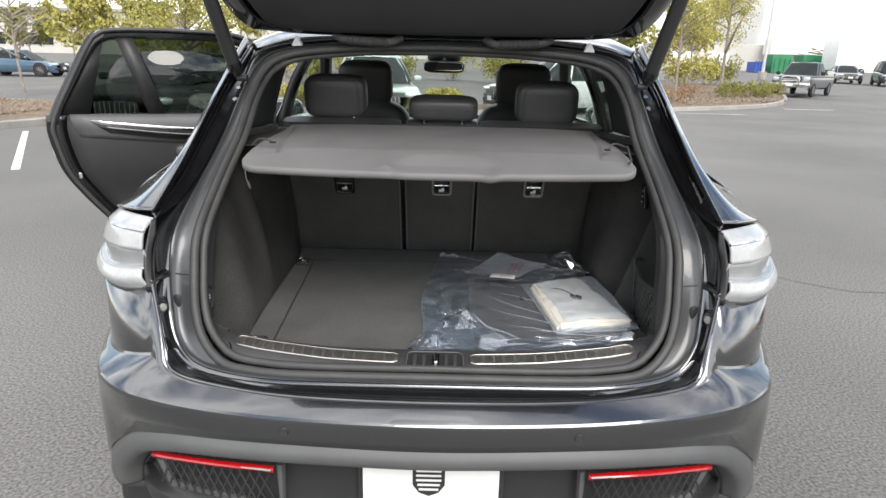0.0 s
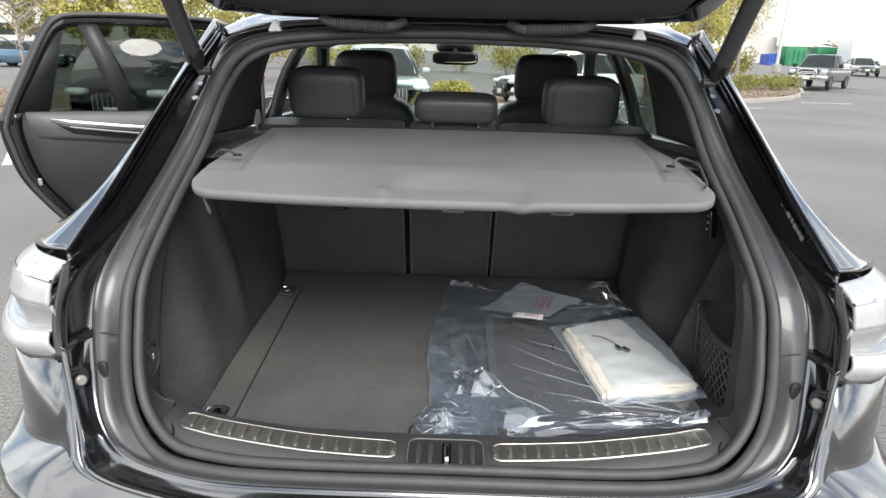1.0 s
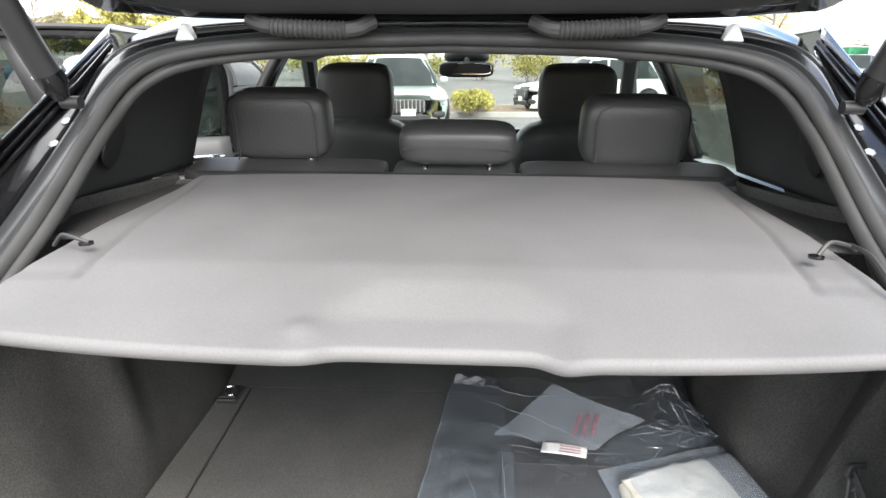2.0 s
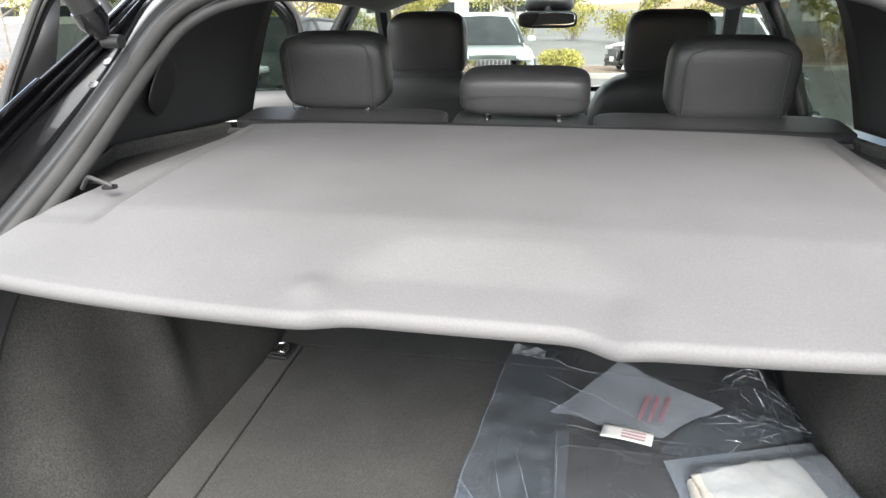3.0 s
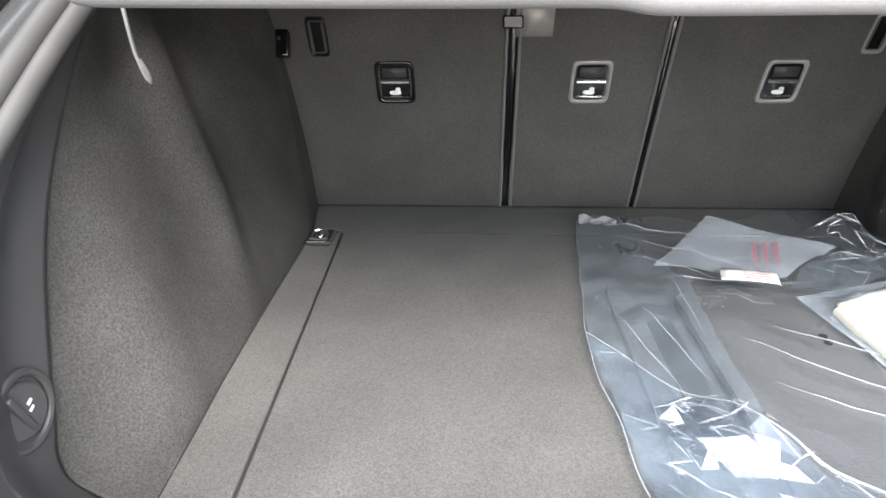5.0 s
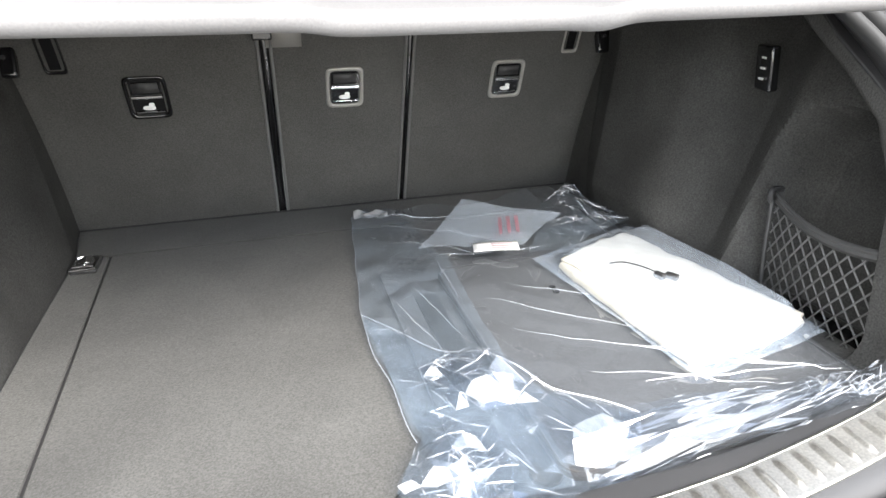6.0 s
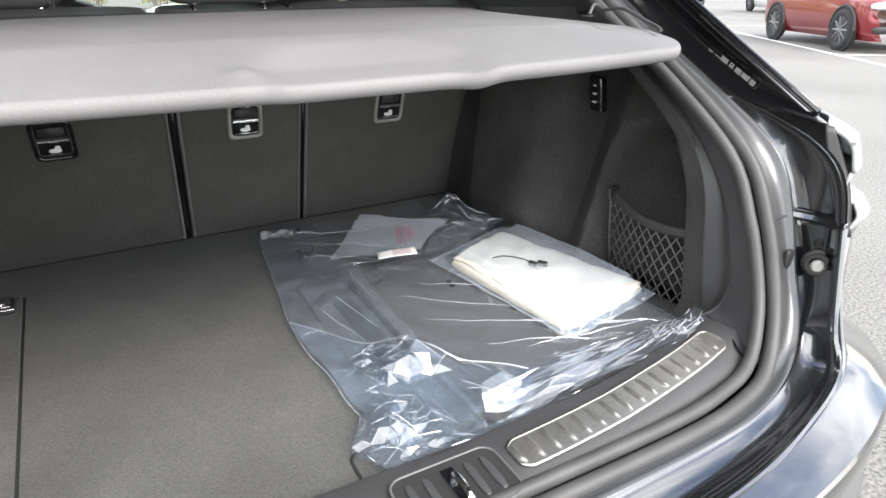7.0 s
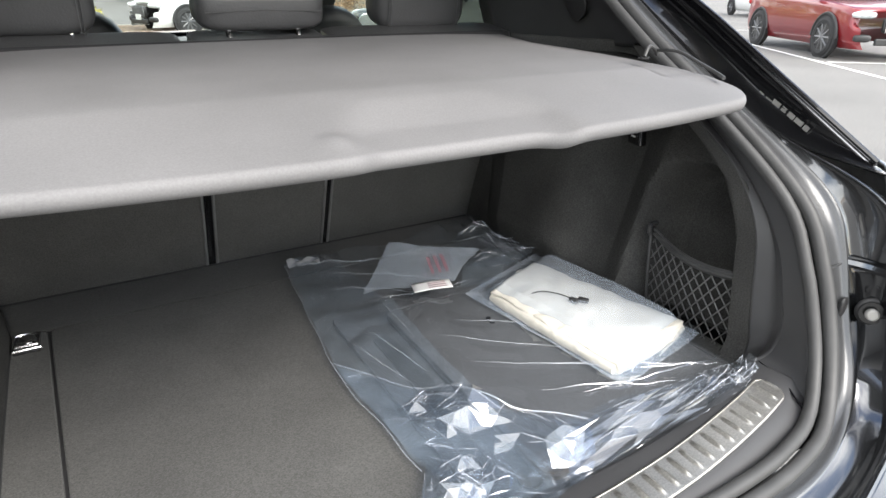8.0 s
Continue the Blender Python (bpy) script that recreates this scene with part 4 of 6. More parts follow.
        part("pillar_trim", loft([a, b, c, d], 20, 16), TRIM_GREY, car, "dark grey inner pillar trim", thick=.004)
        part("pillar_vent", cushion(bmesh.new(), (s * .621, .70, 1.300), (.008, .075, .105), 3.0, pose(0, 0, 0, -32, s * -14, s * -8), n=10), BLACK_PLASTIC, car, "oval cover in the pillar trim")
        part("trim_seam", tube(bmesh.new(), spline([(s * .604, .455, 1.225), (s * .606, .545, 1.290), (s * .590, .640, 1.370), (s * .545, .705, 1.440)], 20), .0022, 6), RUBBER, car)
        # ledge beside the cover
        part("cover_ledge", loft([[(s * .50, .42, 1.196), (s * .505, .60, 1.200), (s * .51, .84, 1.205)], [(s * .60, .42, 1.192), (s * .66, .60, 1.192), (s * .70, .86, 1.186)]], 12, 6), CARPET_SIDE, car, thick=.004)
    # dark joints where the floor meets the linings and the seat backs
    for s in (-1, 1):
        part("floor_joint", tube(bmesh.new(), [(s * (wall_x(y, .722, s > 0) - .001), y, .7205) for y in [.11 + .85 * k / 30 for k in range(31)]], .0022, 6), BLACK_PLASTIC, car)
    part("floor_joint", tube(bmesh.new(), [(x, seat_y(.722) - .012, .7205) for x in (-.555, -.2, .2, .548)], .0028, 6), BLACK_PLASTIC, car)
    part("lining_seam", tube(bmesh.new(), [(wall_x(.625 + .20 * (z - .9), z, True) - .001, .625 + .20 * (z - .9), z) for z in [.73 + .40 * k / 20 for k in range(21)]], .0015, 6), CARPET_SIDE, car)
    # sill
    i0 = [(0, .034, .722), (.25, .040, .722), (.42, .060, .724), (.475, .074, .725), (.518, .090, .726)]
    i1 = [(0, .022, .756), (.25, .029, .757), (.42, .050, .765), (.475, .063, .770), (.518, .076, .776)]
    i2 = [(0, -.061, .755), (.25, -.049, .757), (.42, -.022, .765), (.475, -.006, .771), (.516, .010, .779)]
    i3 = [(0, -.080, .744), (.25, -.071, .745), (.42, -.055, .751), (.470, -.044, .756), (.502, -.030, .764)]
    part("sill_trim", loft([i0, [(x, y + .004, z - .003) for x, y, z in i1], [(x, y - .003, z) for x, y, z in i1], [(x, y + .004, z + .001) for x, y, z in i2], [(x, y - .002, z - .002) for x, y, z in i2], i3], 60, 12, both=True, straight=True, fair=8), TRIM_GREY, car, "dark grey plastic loading sill", thick=.004, angle=50)
    for s in (-1, 1):
        part("sill_joint", tube(bmesh.new(), [(s * x, y, z) for x, y, z in ((.520, .078, .778), (.513, .050, .7775), (.500, .010, .7765), (.486, -.012, .7735), (.480, -.036, .762))], .0014, 5), BLACK_GLOSS, car)
    for s in (-1, 1):
        def q(x, f, up=0.0):
            base = -.006 + .052 * (x / .48) ** 2
            end = -.056 + .052 * (x / .48) ** 2.2
            z = float(np.interp(x, (0, .25, .42, .51), (.7560, .7575, .7650, .7740)))
            return Vector((s * x, base + (end - base) * f, z + .004 + up))
        x0, x1 = .084, .482
        def plate(f0, f1, lo, hi, bump):
            xs = [lo + (hi - lo) * k / 220 for k in range(221)]
            rows = []
            for f in [f0 + (f1 - f0) * m / 14 for m in range(15)]:
                row = []
                for x in xs:
                    e = min(x - lo, hi - x)
                    pinch = 1 - .42 * max(0, 1 - e / .016) ** 2.2
                    g = .5 + (f - .5) * pinch
                    w = max(0, math.cos((x - x0 - .006) * 2 * math.pi / .0246)) ** 4 * max(0, 1 - (abs(f - .5) / .33) ** 6)
                    row.append(q(x, g, bump * w))
                rows.append(row)
            return grid(bmesh.new(), rows)
        sc = part("scuff_plate", plate(.0, 1.0, x0, x1, .0036), STEEL, car, "ribbed brushed steel sill plate", thick=.003)
        edge = []
        for f, order in ((.04, 1), (.96, -1)):
            line_ = []
            for k in range(41):
                x = x0 + .003 + (x1 - x0 - .006) * k / 40
                pinch = 1 - .42 * max(0, 1 - min(x - x0, x1 - x) / .016) ** 2.2
                line_.append(q(x, .5 + (f - .5) * pinch, .0012))
            edge += line_[::order]
        part("plate_rim", tube(bmesh.new(), edge + edge[:1], .0010, 6, cap=False), STEEL, sc)
    def pill(w, d, r, c=(0, 0)):
        return [(c[0] + sx * (w / 2 - r) + r * math.cos(radians(a0 + 15 * k)), c[1] + sy * (d / 2 - r) + r * math.sin(radians(a0 + 15 * k))) for sx, sy, a0 in ((1, 1, 0), (-1, 1, 90), (-1, -1, 180), (1, -1, 270)) for k in range(7)]
    lt = part("latch_cover", slab(bmesh.new(), pill(.136, .086, .018, (.002, -.040)), .750, .7625), BLACK_PLASTIC, car, "black ribbed latch cover", bevel=.003)
    edge = pill(.132, .082, .017, (.002, -.040))
    part("cover_rim", tube(bmesh.new(), [(x, y, .7630) for x, y in edge + edge[:1]], .0016, 6, cap=False), GREY_PLASTIC, lt)
    for s in (-1, 1):
        for k in range(2):
            part("cover_rib", cushion(bmesh.new(), (.002 + s * (.026 + .021 * k), -.040, .7630), (.010, .056, .005), 3.0, n=8), TRIM_GREY, lt)
    part("latch_slot", box(bmesh.new(), (.004, -.042, .7615), (.015, .060, .005)), BLACK_GLOSS, lt)
    part("striker", tube(bmesh.new(), spline([(.004, -.070, .758), (.004, -.068, .774), (.004, -.034, .774), (.004, -.032, .758)], 12), .0042, 8), CHROME, lt, "steel lock striker")
    # finger pull in the floor behind the latch
    edge = pill(.150, .070, .016, (.005, .075))
    part("floor_pull", tube(bmesh.new(), [(x, y, .7208) for x, y in edge + edge[:1]], .0022, 6, cap=False), BLACK_PLASTIC, car, "outline of the floor's finger pull")
    # twist knob and socket in the trim on one side, switch on the other
    n_cap = Vector((1, -.12, .06))
    ring = [Vector((-.594, .133, .836)) + Vector((.004, .033 * math.cos(q), .036 * math.sin(q))) for q in [2 * math.pi * k / 32 for k in range(33)]]
    bowl = part("cap_bowl", tube(bmesh.new(), ring, .0042, 8, cap=False), TRIM_GREY, car, "round recess lip in the trim")
    kn = part("twist_cap", disc(bmesh.new(), (-.594, .133, .836), n_cap, .027, .012, 32), TRIM_GREY, bowl, "round dark grey twist cap", bevel=.003)
    part("cap_grip", box(bmesh.new(), (-.5885, .128, .838), (.008, .007, .046), pose(0, 0, 0, 22, 0, 0)), TRIM_GREY, bowl, bevel=.002)
    for k in range(2):
        part("cap_mark", box(bmesh.new(), (-.5872, .140, .842 - .007 * k), (.001, .006, .003), pose(0, 0, 0, 30, 0, 0)), PAPER, bowl)
    swt = part("lining_switch", box(bmesh.new(), (.618, .470, 1.062), (.016, .044, .070), pose(0, 0, 0, 0, -6, -12)), BLACK_GLOSS, car, "black rocker switch", bevel=.004)
    for dz in (-.016, 0, .016):
        part("switch_mark", box(bmesh.new(), (.6085, .469, 1.062 + dz), (.002, .012, .003), pose(0, 0, 0, 0, -6, -12)), PAPER, swt)
    # net pocket
    def hem(y):
        return .862 + .023 * ((y - .235) / .125) ** 2
    net = part("net_hem", grid(bmesh.new(), [[Vector((.580 - .012 * math.sin((y - .15) / .21 * math.pi) + o, y, hem(y) + dz)) for y in [.166 + .197 * i / 24 for i in range(25)]] for o, dz in ((.001, .009), (-.001, .005), (.001, .001), (-.001, -.003), (.001, -.007))]), RUBBER, car, "black elastic luggage net", thick=.003)
    bm = bmesh.new()
    for k in range(-9, 12):
        for q in (1, -1):
            seg = []
            for f in [i / 20 for i in range(21)]:
                y = .148 + .0215 * k + (.115 * f if q > 0 else .115 * (1 - f))
                z = .722 + .165 * f
                if .164 < y < .364 and z < hem(y):
                    seg.append((.590 - .010 * (z - .72) / .15 - .012 * math.sin((y - .15) / .21 * math.pi) + (.0025 if q > 0 else 0), y, z))
            if len(seg) > 1:
                tube(bm, seg, .0014, 5)
    part("net_cord", bm, NET_CORD, net)
    part("net_hook", tube(bmesh.new(), spline([(.600, .372, .895), (.578, .368, .897), (.574, .366, .885), (.580, .365, .876)], 12), .0045, 8), BLACK_PLASTIC, net)
    part("net_side", tube(bmesh.new(), [(.577, .364, .88), (.580, .362, .80), (.584, .358, .735)], .003, 6), RUBBER, net)


build_load_space()


def build_seats():
    def sp(x, z, o=0.0):       # o: towards the load space
        return Vector((x, seat_y(z) - o, z))
    edges = [(-.575, -.149), (-.131, .125), (.136, .575)]
    for k, (x0, x1) in enumerate(edges):
        seat = part("rear_backrest", grid(bmesh.new(), [[sp(x0 + (x1 - x0) * i / 8, .722 + .485 * j / 8) for i in range(9)] for j in range(9)]), CARPET, car, "carpeted back of a rear seat", thick=.02, bevel=.006)
        for x in (x0 + .0025, x1 - .0025):
            if abs(x) < .3:
                part("edge_piping", tube(bmesh.new(), [sp(x, z_, .012) for z_ in (.724, .9, 1.06, 1.205)], .0032, 8), PIPING, seat)
        part("seat_cushion", cushion(bmesh.new(), ((x0 + x1) / 2, .985, 1.00), (x1 - x0 + .02, .14, .40), 5, pose(0, 0, 0, 19)), LEATHER, seat)
        part("seat_top", cushion(bmesh.new(), ((x0 + x1) / 2, .895, 1.214), (x1 - x0 + .002, .12, .034), 7, pose(0, 0, 0, 8)), LEATHER, seat, "black leather seat top")
        cx = (-.354, .004, .342)[k]
        z = 1.002
        bz = part("tether_bezel", bmesh_ring(cx, z, .074, .082, sp), BEZEL if k else BLACK_GLOSS, car, "child seat anchor pocket with pale bezel", bevel=.002)
        part("pocket_back", grid(bmesh.new(), [[sp(cx + a * .027, z + b * .033, .0115) for a in (-1, 1)] for b in (-1, 1)]), BLACK_GLOSS, bz)
        part("anchor_bar", tube(bmesh.new(), [sp(cx - .026, z + .003, .016), sp(cx + .026, z + .003, .016)], .004, 8), CHROME, bz)
        part("anchor_flap", grid(bmesh.new(), [[sp(cx + a * .022, z + b, .014) for a in (-1, 1)] for b in (.010, .028)]), TRIM_GREY, bz, thick=.002)
        bm = bmesh.new()
        cushion(bm, sp(cx - .001, z - .019, .0125), (.022, .002, .009), 2.5, n=6)
        cushion(bm, sp(cx + .004, z - .013, .0125), (.010, .002, .008), 2.5, n=6)
        part("anchor_mark", bm, PAPER, bz)
        part("pocket_lip", tube(bmesh.new(), [sp(cx - .024, z - .027, .013), sp(cx + .024, z - .027, .013)], .0015, 6), CHROME, bz)
    for s in (-1, 1):
        cx, z = (.470 if s > 0 else -.484), 1.086
        bz = part("release_bezel", bmesh_ring(cx, z, .036, .070, sp), BEZEL if s > 0 else BLACK_GLOSS, car, "seat release slot with bezel", bevel=.002)
        part("slot_back", grid(bmesh.new(), [[sp(cx + a * .009, z + b * .026, .0115) for a in (-1, 1)] for b in (-1, 1)]), BLACK_GLOSS, bz)
        part("seam_channel", grid(bmesh.new(), [[sp((-.140 if s < 0 else .1305) + a * (.0075 if s < 0 else .0045), zz, .0105) for a in (-1, 1)] for zz in (.723, 1.0, 1.205)]), BLACK_GLOSS, car, thick=.003)
    for s in (-1, 1):
        bg = part("belt_guide", box(bmesh.new(), sp(.538 if s > 0 else -.550, 1.088, .012), (.034, .016, .075), pose(0, 0, 0, -21)), BLACK_GLOSS, car, bevel=.004)
        part("guide_screw", disc(bmesh.new(), sp(.538 if s > 0 else -.550, 1.085, .022), (0, -1, .4), .004, .004, 10), CHROME, bg)
    part("buckle_plate", grid(bmesh.new(), [[sp(-.105 + a * .032, 1.113 + b * .028, .0125) for a in (-1, 1)] for b in (-1, 1)]), BEZEL, car, "grey seat latch plate", thick=.003)
    part("backrest_latch", box(bmesh.new(), sp(-.142, 1.11, .016), (.035, .012, .022)), BLACK_GLOSS, car, bevel=.003)
    for x, y, z, w, h, d in ((-.388, .955, 1.312, .225, .150, .10), (.378, .955, 1.302, .225, .150, .10), (.004, .905, 1.281, .245, .078, .12)):
        tilt = pose(0, 0, 0, 10)
        hr = part("headrest", cushion(bmesh.new(), (x, y, z), (w, d, h), 4.6, tilt, n=18), LEATHER, car, "black stitched leather headrest")
        at = lambda u, v, o: Matrix.Translation((x, y, z)) @ tilt @ Vector((u * w / 2, -d / 2 - o, v * h / 2))
        if h > .1:
            run = [(-.78, -.93), (-.80, .40), (-.72, .72), (-.50, .84), (.50, .84), (.72, .72), (.80, .40), (.78, -.93)]
            part("headrest_seam", tube(bmesh.new(), [at(u, v, -.0025 if max(abs(u), abs(v)) > .83 else .0004) for u, v in run], .0011, 6), RUBBER, hr)
            for k in range(2):
                q = -1 if k == 0 else 1
                part("stitching", tube(bmesh.new(), [at(q * .735, -.88 + 1.5 * i / 12, .0003 + .0004 * (i % 2)) for i in range(13)], .0006, 5), GREY_PLASTIC, hr)
        else:
            part("headrest_seam", tube(bmesh.new(), [at(-.90 + 1.8 * i / 16, .12 - .10 * abs(i / 8 - 1), -.0002) for i in range(17)], .0012, 6), RUBBER, hr)
        for o in (-.067, .067):
            part("headrest_post", tube(bmesh.new(), [(x + o, y - .02 - (.03 if w > .24 else 0), z - .5 * h - .045), (x + o, y - .015, z - .3 * h)], .006, 8), CHROME, hr)
            part("post_collar", disc(bmesh.new(), (x + o, y - .02 - (.03 if w > .24 else 0), z - .5 * h - .022), (0, 0, 1), .014, .008), GREY_PLASTIC, hr)
    for s in (-1, 1):
        fs = part("front_backrest", cushion(bmesh.new(), (s * .40, 1.93, .90), (.50, .16, .72), 4.0, pose(0, 0, 0, 14)), LEATHER, car, "black leather front seat back")
        part("front_cushion", cushion(bmesh.new(), (s * .40, 2.2, .56), (.50, .52, .18), 4.0), LEATHER, fs)
        hr = part("front_headrest", cushion(bmesh.new(), (s * .40, 1.90, 1.335), (.275, .12, .215), 4.5, pose(0, 0, 0, 10)), LEATHER, car)
        for o in (-.07, .07):
            part("headrest_post", tube(bmesh.new(), [(s * .40 + o, 1.885, 1.18), (s * .40 + o, 1.89, 1.27)], .007, 8), CHROME, hr)
    part("rear_bench", cushion(bmesh.new(), (0, 1.25, .60), (1.24, .52, .20), 5.0), LEATHER, car)
    part("cabin_floor", box(bmesh.new(), (0, 1.9, .38), (1.6, 2.0, .03)), CARPET, car)


def bmesh_ring(cx, cz, w, h, sp):
    """A rounded rectangular bezel on the seat back."""
    bm = bmesh.new()
    rows = []
    for f, o in ((1.0, .0105), (.97, .015), (.84, .015), (.80, .0108)):
        rows.append([sp(cx + .5 * w * (f if abs(math.cos(a)) > 0 else f) * math.copysign(abs(math.cos(a)) ** .28, math.cos(a)), cz + .5 * h * f * math.copysign(abs(math.sin(a)) ** .28, math.sin(a)), o) for a in [2 * math.pi * i / 32 for i in range(33)]])
    grid(bm, rows)
    bmesh.ops.remove_doubles(bm, verts=bm.verts, dist=1e-5)
    return bm


build_seats()
plate = part("number_plate", box(bmesh.new(), (0, -.178, .515), (.305, .004, .152)), WHITE_PLATE, car, "white dealer number plate with a dark crest", bevel=.0015)
part("plate_holder", box(bmesh.new(), (0, -.171, .515), (.330, .010, .175)), BLACK_PLASTIC, car, bevel=.003)
bm = bmesh.new()
slab(bm, [(-.036, .03), (.036, .03), (.036, -.015), (.022, -.035), (0, -.044), (-.022, -.035), (-.036, -.015)], 0, .001)
bmesh.ops.transform(bm, matrix=pose(-.005, -.1805, .540, 90), verts=bm.verts)
crest = part("crest", bm, BLACK_PLASTIC, plate)
for k in range(5):
    part("crest_bar", box(bmesh.new(), (-.005, -.1822, .562 - .012 * k), (.056 - .006 * max(0, k - 2), .001, .005)), WHITE_PLATE, plate)


# ---- THINGS IN THE LOAD SPACE ----
def build_cover():
    """Grey load cover: a firm panel with a drooping rear edge and a hand recess."""
    cover = thing("load_cover", (0, .46, 1.19), "grey vinyl roll-out load cover stretched behind the seats", "load cover")

    def rear(x):
        a = abs(x)
        e = .110 + .026 * (a / .44) ** 3
        if a > .44:
            e += .055 - math.sqrt(max(0, .055 ** 2 - (a - .44) ** 2))
        f = 1 / (1 + math.exp((abs(x - .008) - .112) / .008))
        return e + .026 * f

    def height(x, y):
        z = float(np.interp(y, (.105, .118, .14, .275, .285, .55, .70, .83), (1.1785, 1.1815, 1.1862, 1.2095, 1.2105, 1.217, 1.220, 1.224)))
        o = abs(x) - .412 - .13 * (y - .24)
        on = max(0, min(1, (y - .235) / .03)) * max(0, min(1, (.80 - y) / .10))
        z -= (.0065 * math.exp(-(o / .0060) ** 2) + .0045 / (1 + math.exp(-o / .004))) * on
        f = 1 / (1 + math.exp((abs(x - .015) - .118 + .5 * max(0, y - .17)) / .008))
        z -= .012 * f * max(0, min(1, (.245 - y) / .06))
        z += .0045 * math.exp(-((x + .128) / .014) ** 2 - ((y - .145) / .016) ** 2)
        return z - .006 * (abs(x) / .5) ** 4

    nx, ny = 190, 80
    rows = []
    for j in range(ny + 1):
        t = (j / ny) ** 1.4
        row = []
        for i in range(nx + 1):
            u = -1 + 2 * i / nx
            u = math.copysign(1 - (1 - abs(u)) ** 1.25, u)
            x = u * .4949
            y0 = rear(x)
            y = y0 + (.822 - y0) * t
            k = 1 + .045 * min(1, max(0, (y - .22) / .25))
            row.append(Vector((x * k, y, height(x, y))))
        rows.append(row)
    def rolled(dy, dz, k=1.0):
        return [Vector((p.x * k, p.y + dy, p.z + dz)) for p in rows[0]]
    part("cover_panel", grid(bmesh.new(), [rolled(.06, -.016, .96), rolled(.012, -.0195, .99), rolled(.004, -.0190), rolled(-.001, -.0165), rolled(-.0040, -.0115), rolled(-.0046, -.0065), rolled(-.0028, -.0022)] + rows), VINYL, cover, angle=60)
    part("roller_housing", tube(bmesh.new(), [(-.53, .832, 1.205), (.53, .832, 1.205)], .022, 12), BLACK_PLASTIC, cover)
    for s in (-1, 1):
        h = [(s * .455, .325, 1.218), (s * .470, .332, 1.232), (s * .497, .345, 1.226), (s * .520, .36, 1.215)] if s > 0 else [(s * .450, .325, 1.217), (s * .470, .325, 1.224), (s * .495, .340, 1.222), (s * .515, .35, 1.205)]
        part("pull_cord", tube(bmesh.new(), spline(h, 14), .0028, 6), RUBBER, cover, "thin black retaining cord")
        part("cord_eyelet", disc(bmesh.new(), (s * .452, .323, 1.2165), (0, 0, 1), .009, .003), BLACK_GLOSS, cover)
    part("hanging_loop", tube(bmesh.new(), spline([(-.537, .33, 1.170), (-.534, .33, 1.122), (-.532, .33, 1.110), (-.527, .33, 1.092), (-.523, .33, 1.087), (-.524, .33, 1.095), (-.530, .33, 1.109)], 24), .0021, 6), PIPING, cover, "pale hanging cord loop")
    part("long_cord", tube(bmesh.new(), spline([(.512, .36, 1.222), (.500, .30, 1.226), (.492, .25, 1.214), (.486, .21, 1.203), (.474, .19, 1.200)], 18), .0028, 6), RUBBER, cover)


build_cover()


def folds(seed, freqs, slope, lean=None):
    """Height of crumpled film: straight creases in several directions, bent a little, with flat facets between."""
    r = random.Random(seed)
    waves = []
    for f in freqs:
        a = r.uniform(0, math.pi) if lean is None else lean + r.uniform(-.35, .35)
        waves.append((math.cos(a) * f, math.sin(a) * f, r.random(), slope / (2 * f), r.uniform(0, 50)))

    def h(x, y):
        z = 0.0
        for fx, fy, ph, amp, sd in waves:
            s = x * fx + y * fy + ph + .9 * noise.noise(Vector((x * 7 + sd, y * 7, sd)))
            t = 2 * abs(s - math.floor(s + .5))
            z += amp * t * (.25 + 1.1 * abs(noise.noise(Vector((x * 9, y * 9 + sd, sd)))) * 1.6)
        return z
    return h


def sheet(left, right, nx, ny, height, bow=None):
    """Film between two edge curves, lifted by a height function of x, y, u, v."""
    a, b = spline(left, ny + 1), spline(right, ny + 1)
    rows = []
    for j in range(ny + 1):
        row = []
        for i in range(nx + 1):
            u, v = i / nx, j / ny
            p = a[j].lerp(b[j], u)
            if bow:
                d = bow(u, v)
                p = p + Vector((d[0], d[1], 0))
            row.append(Vector((p.x, p.y, p.z + height(p.x, p.y, u, v))))
        rows.append(row)
    return grid(bmesh.new(), rows)


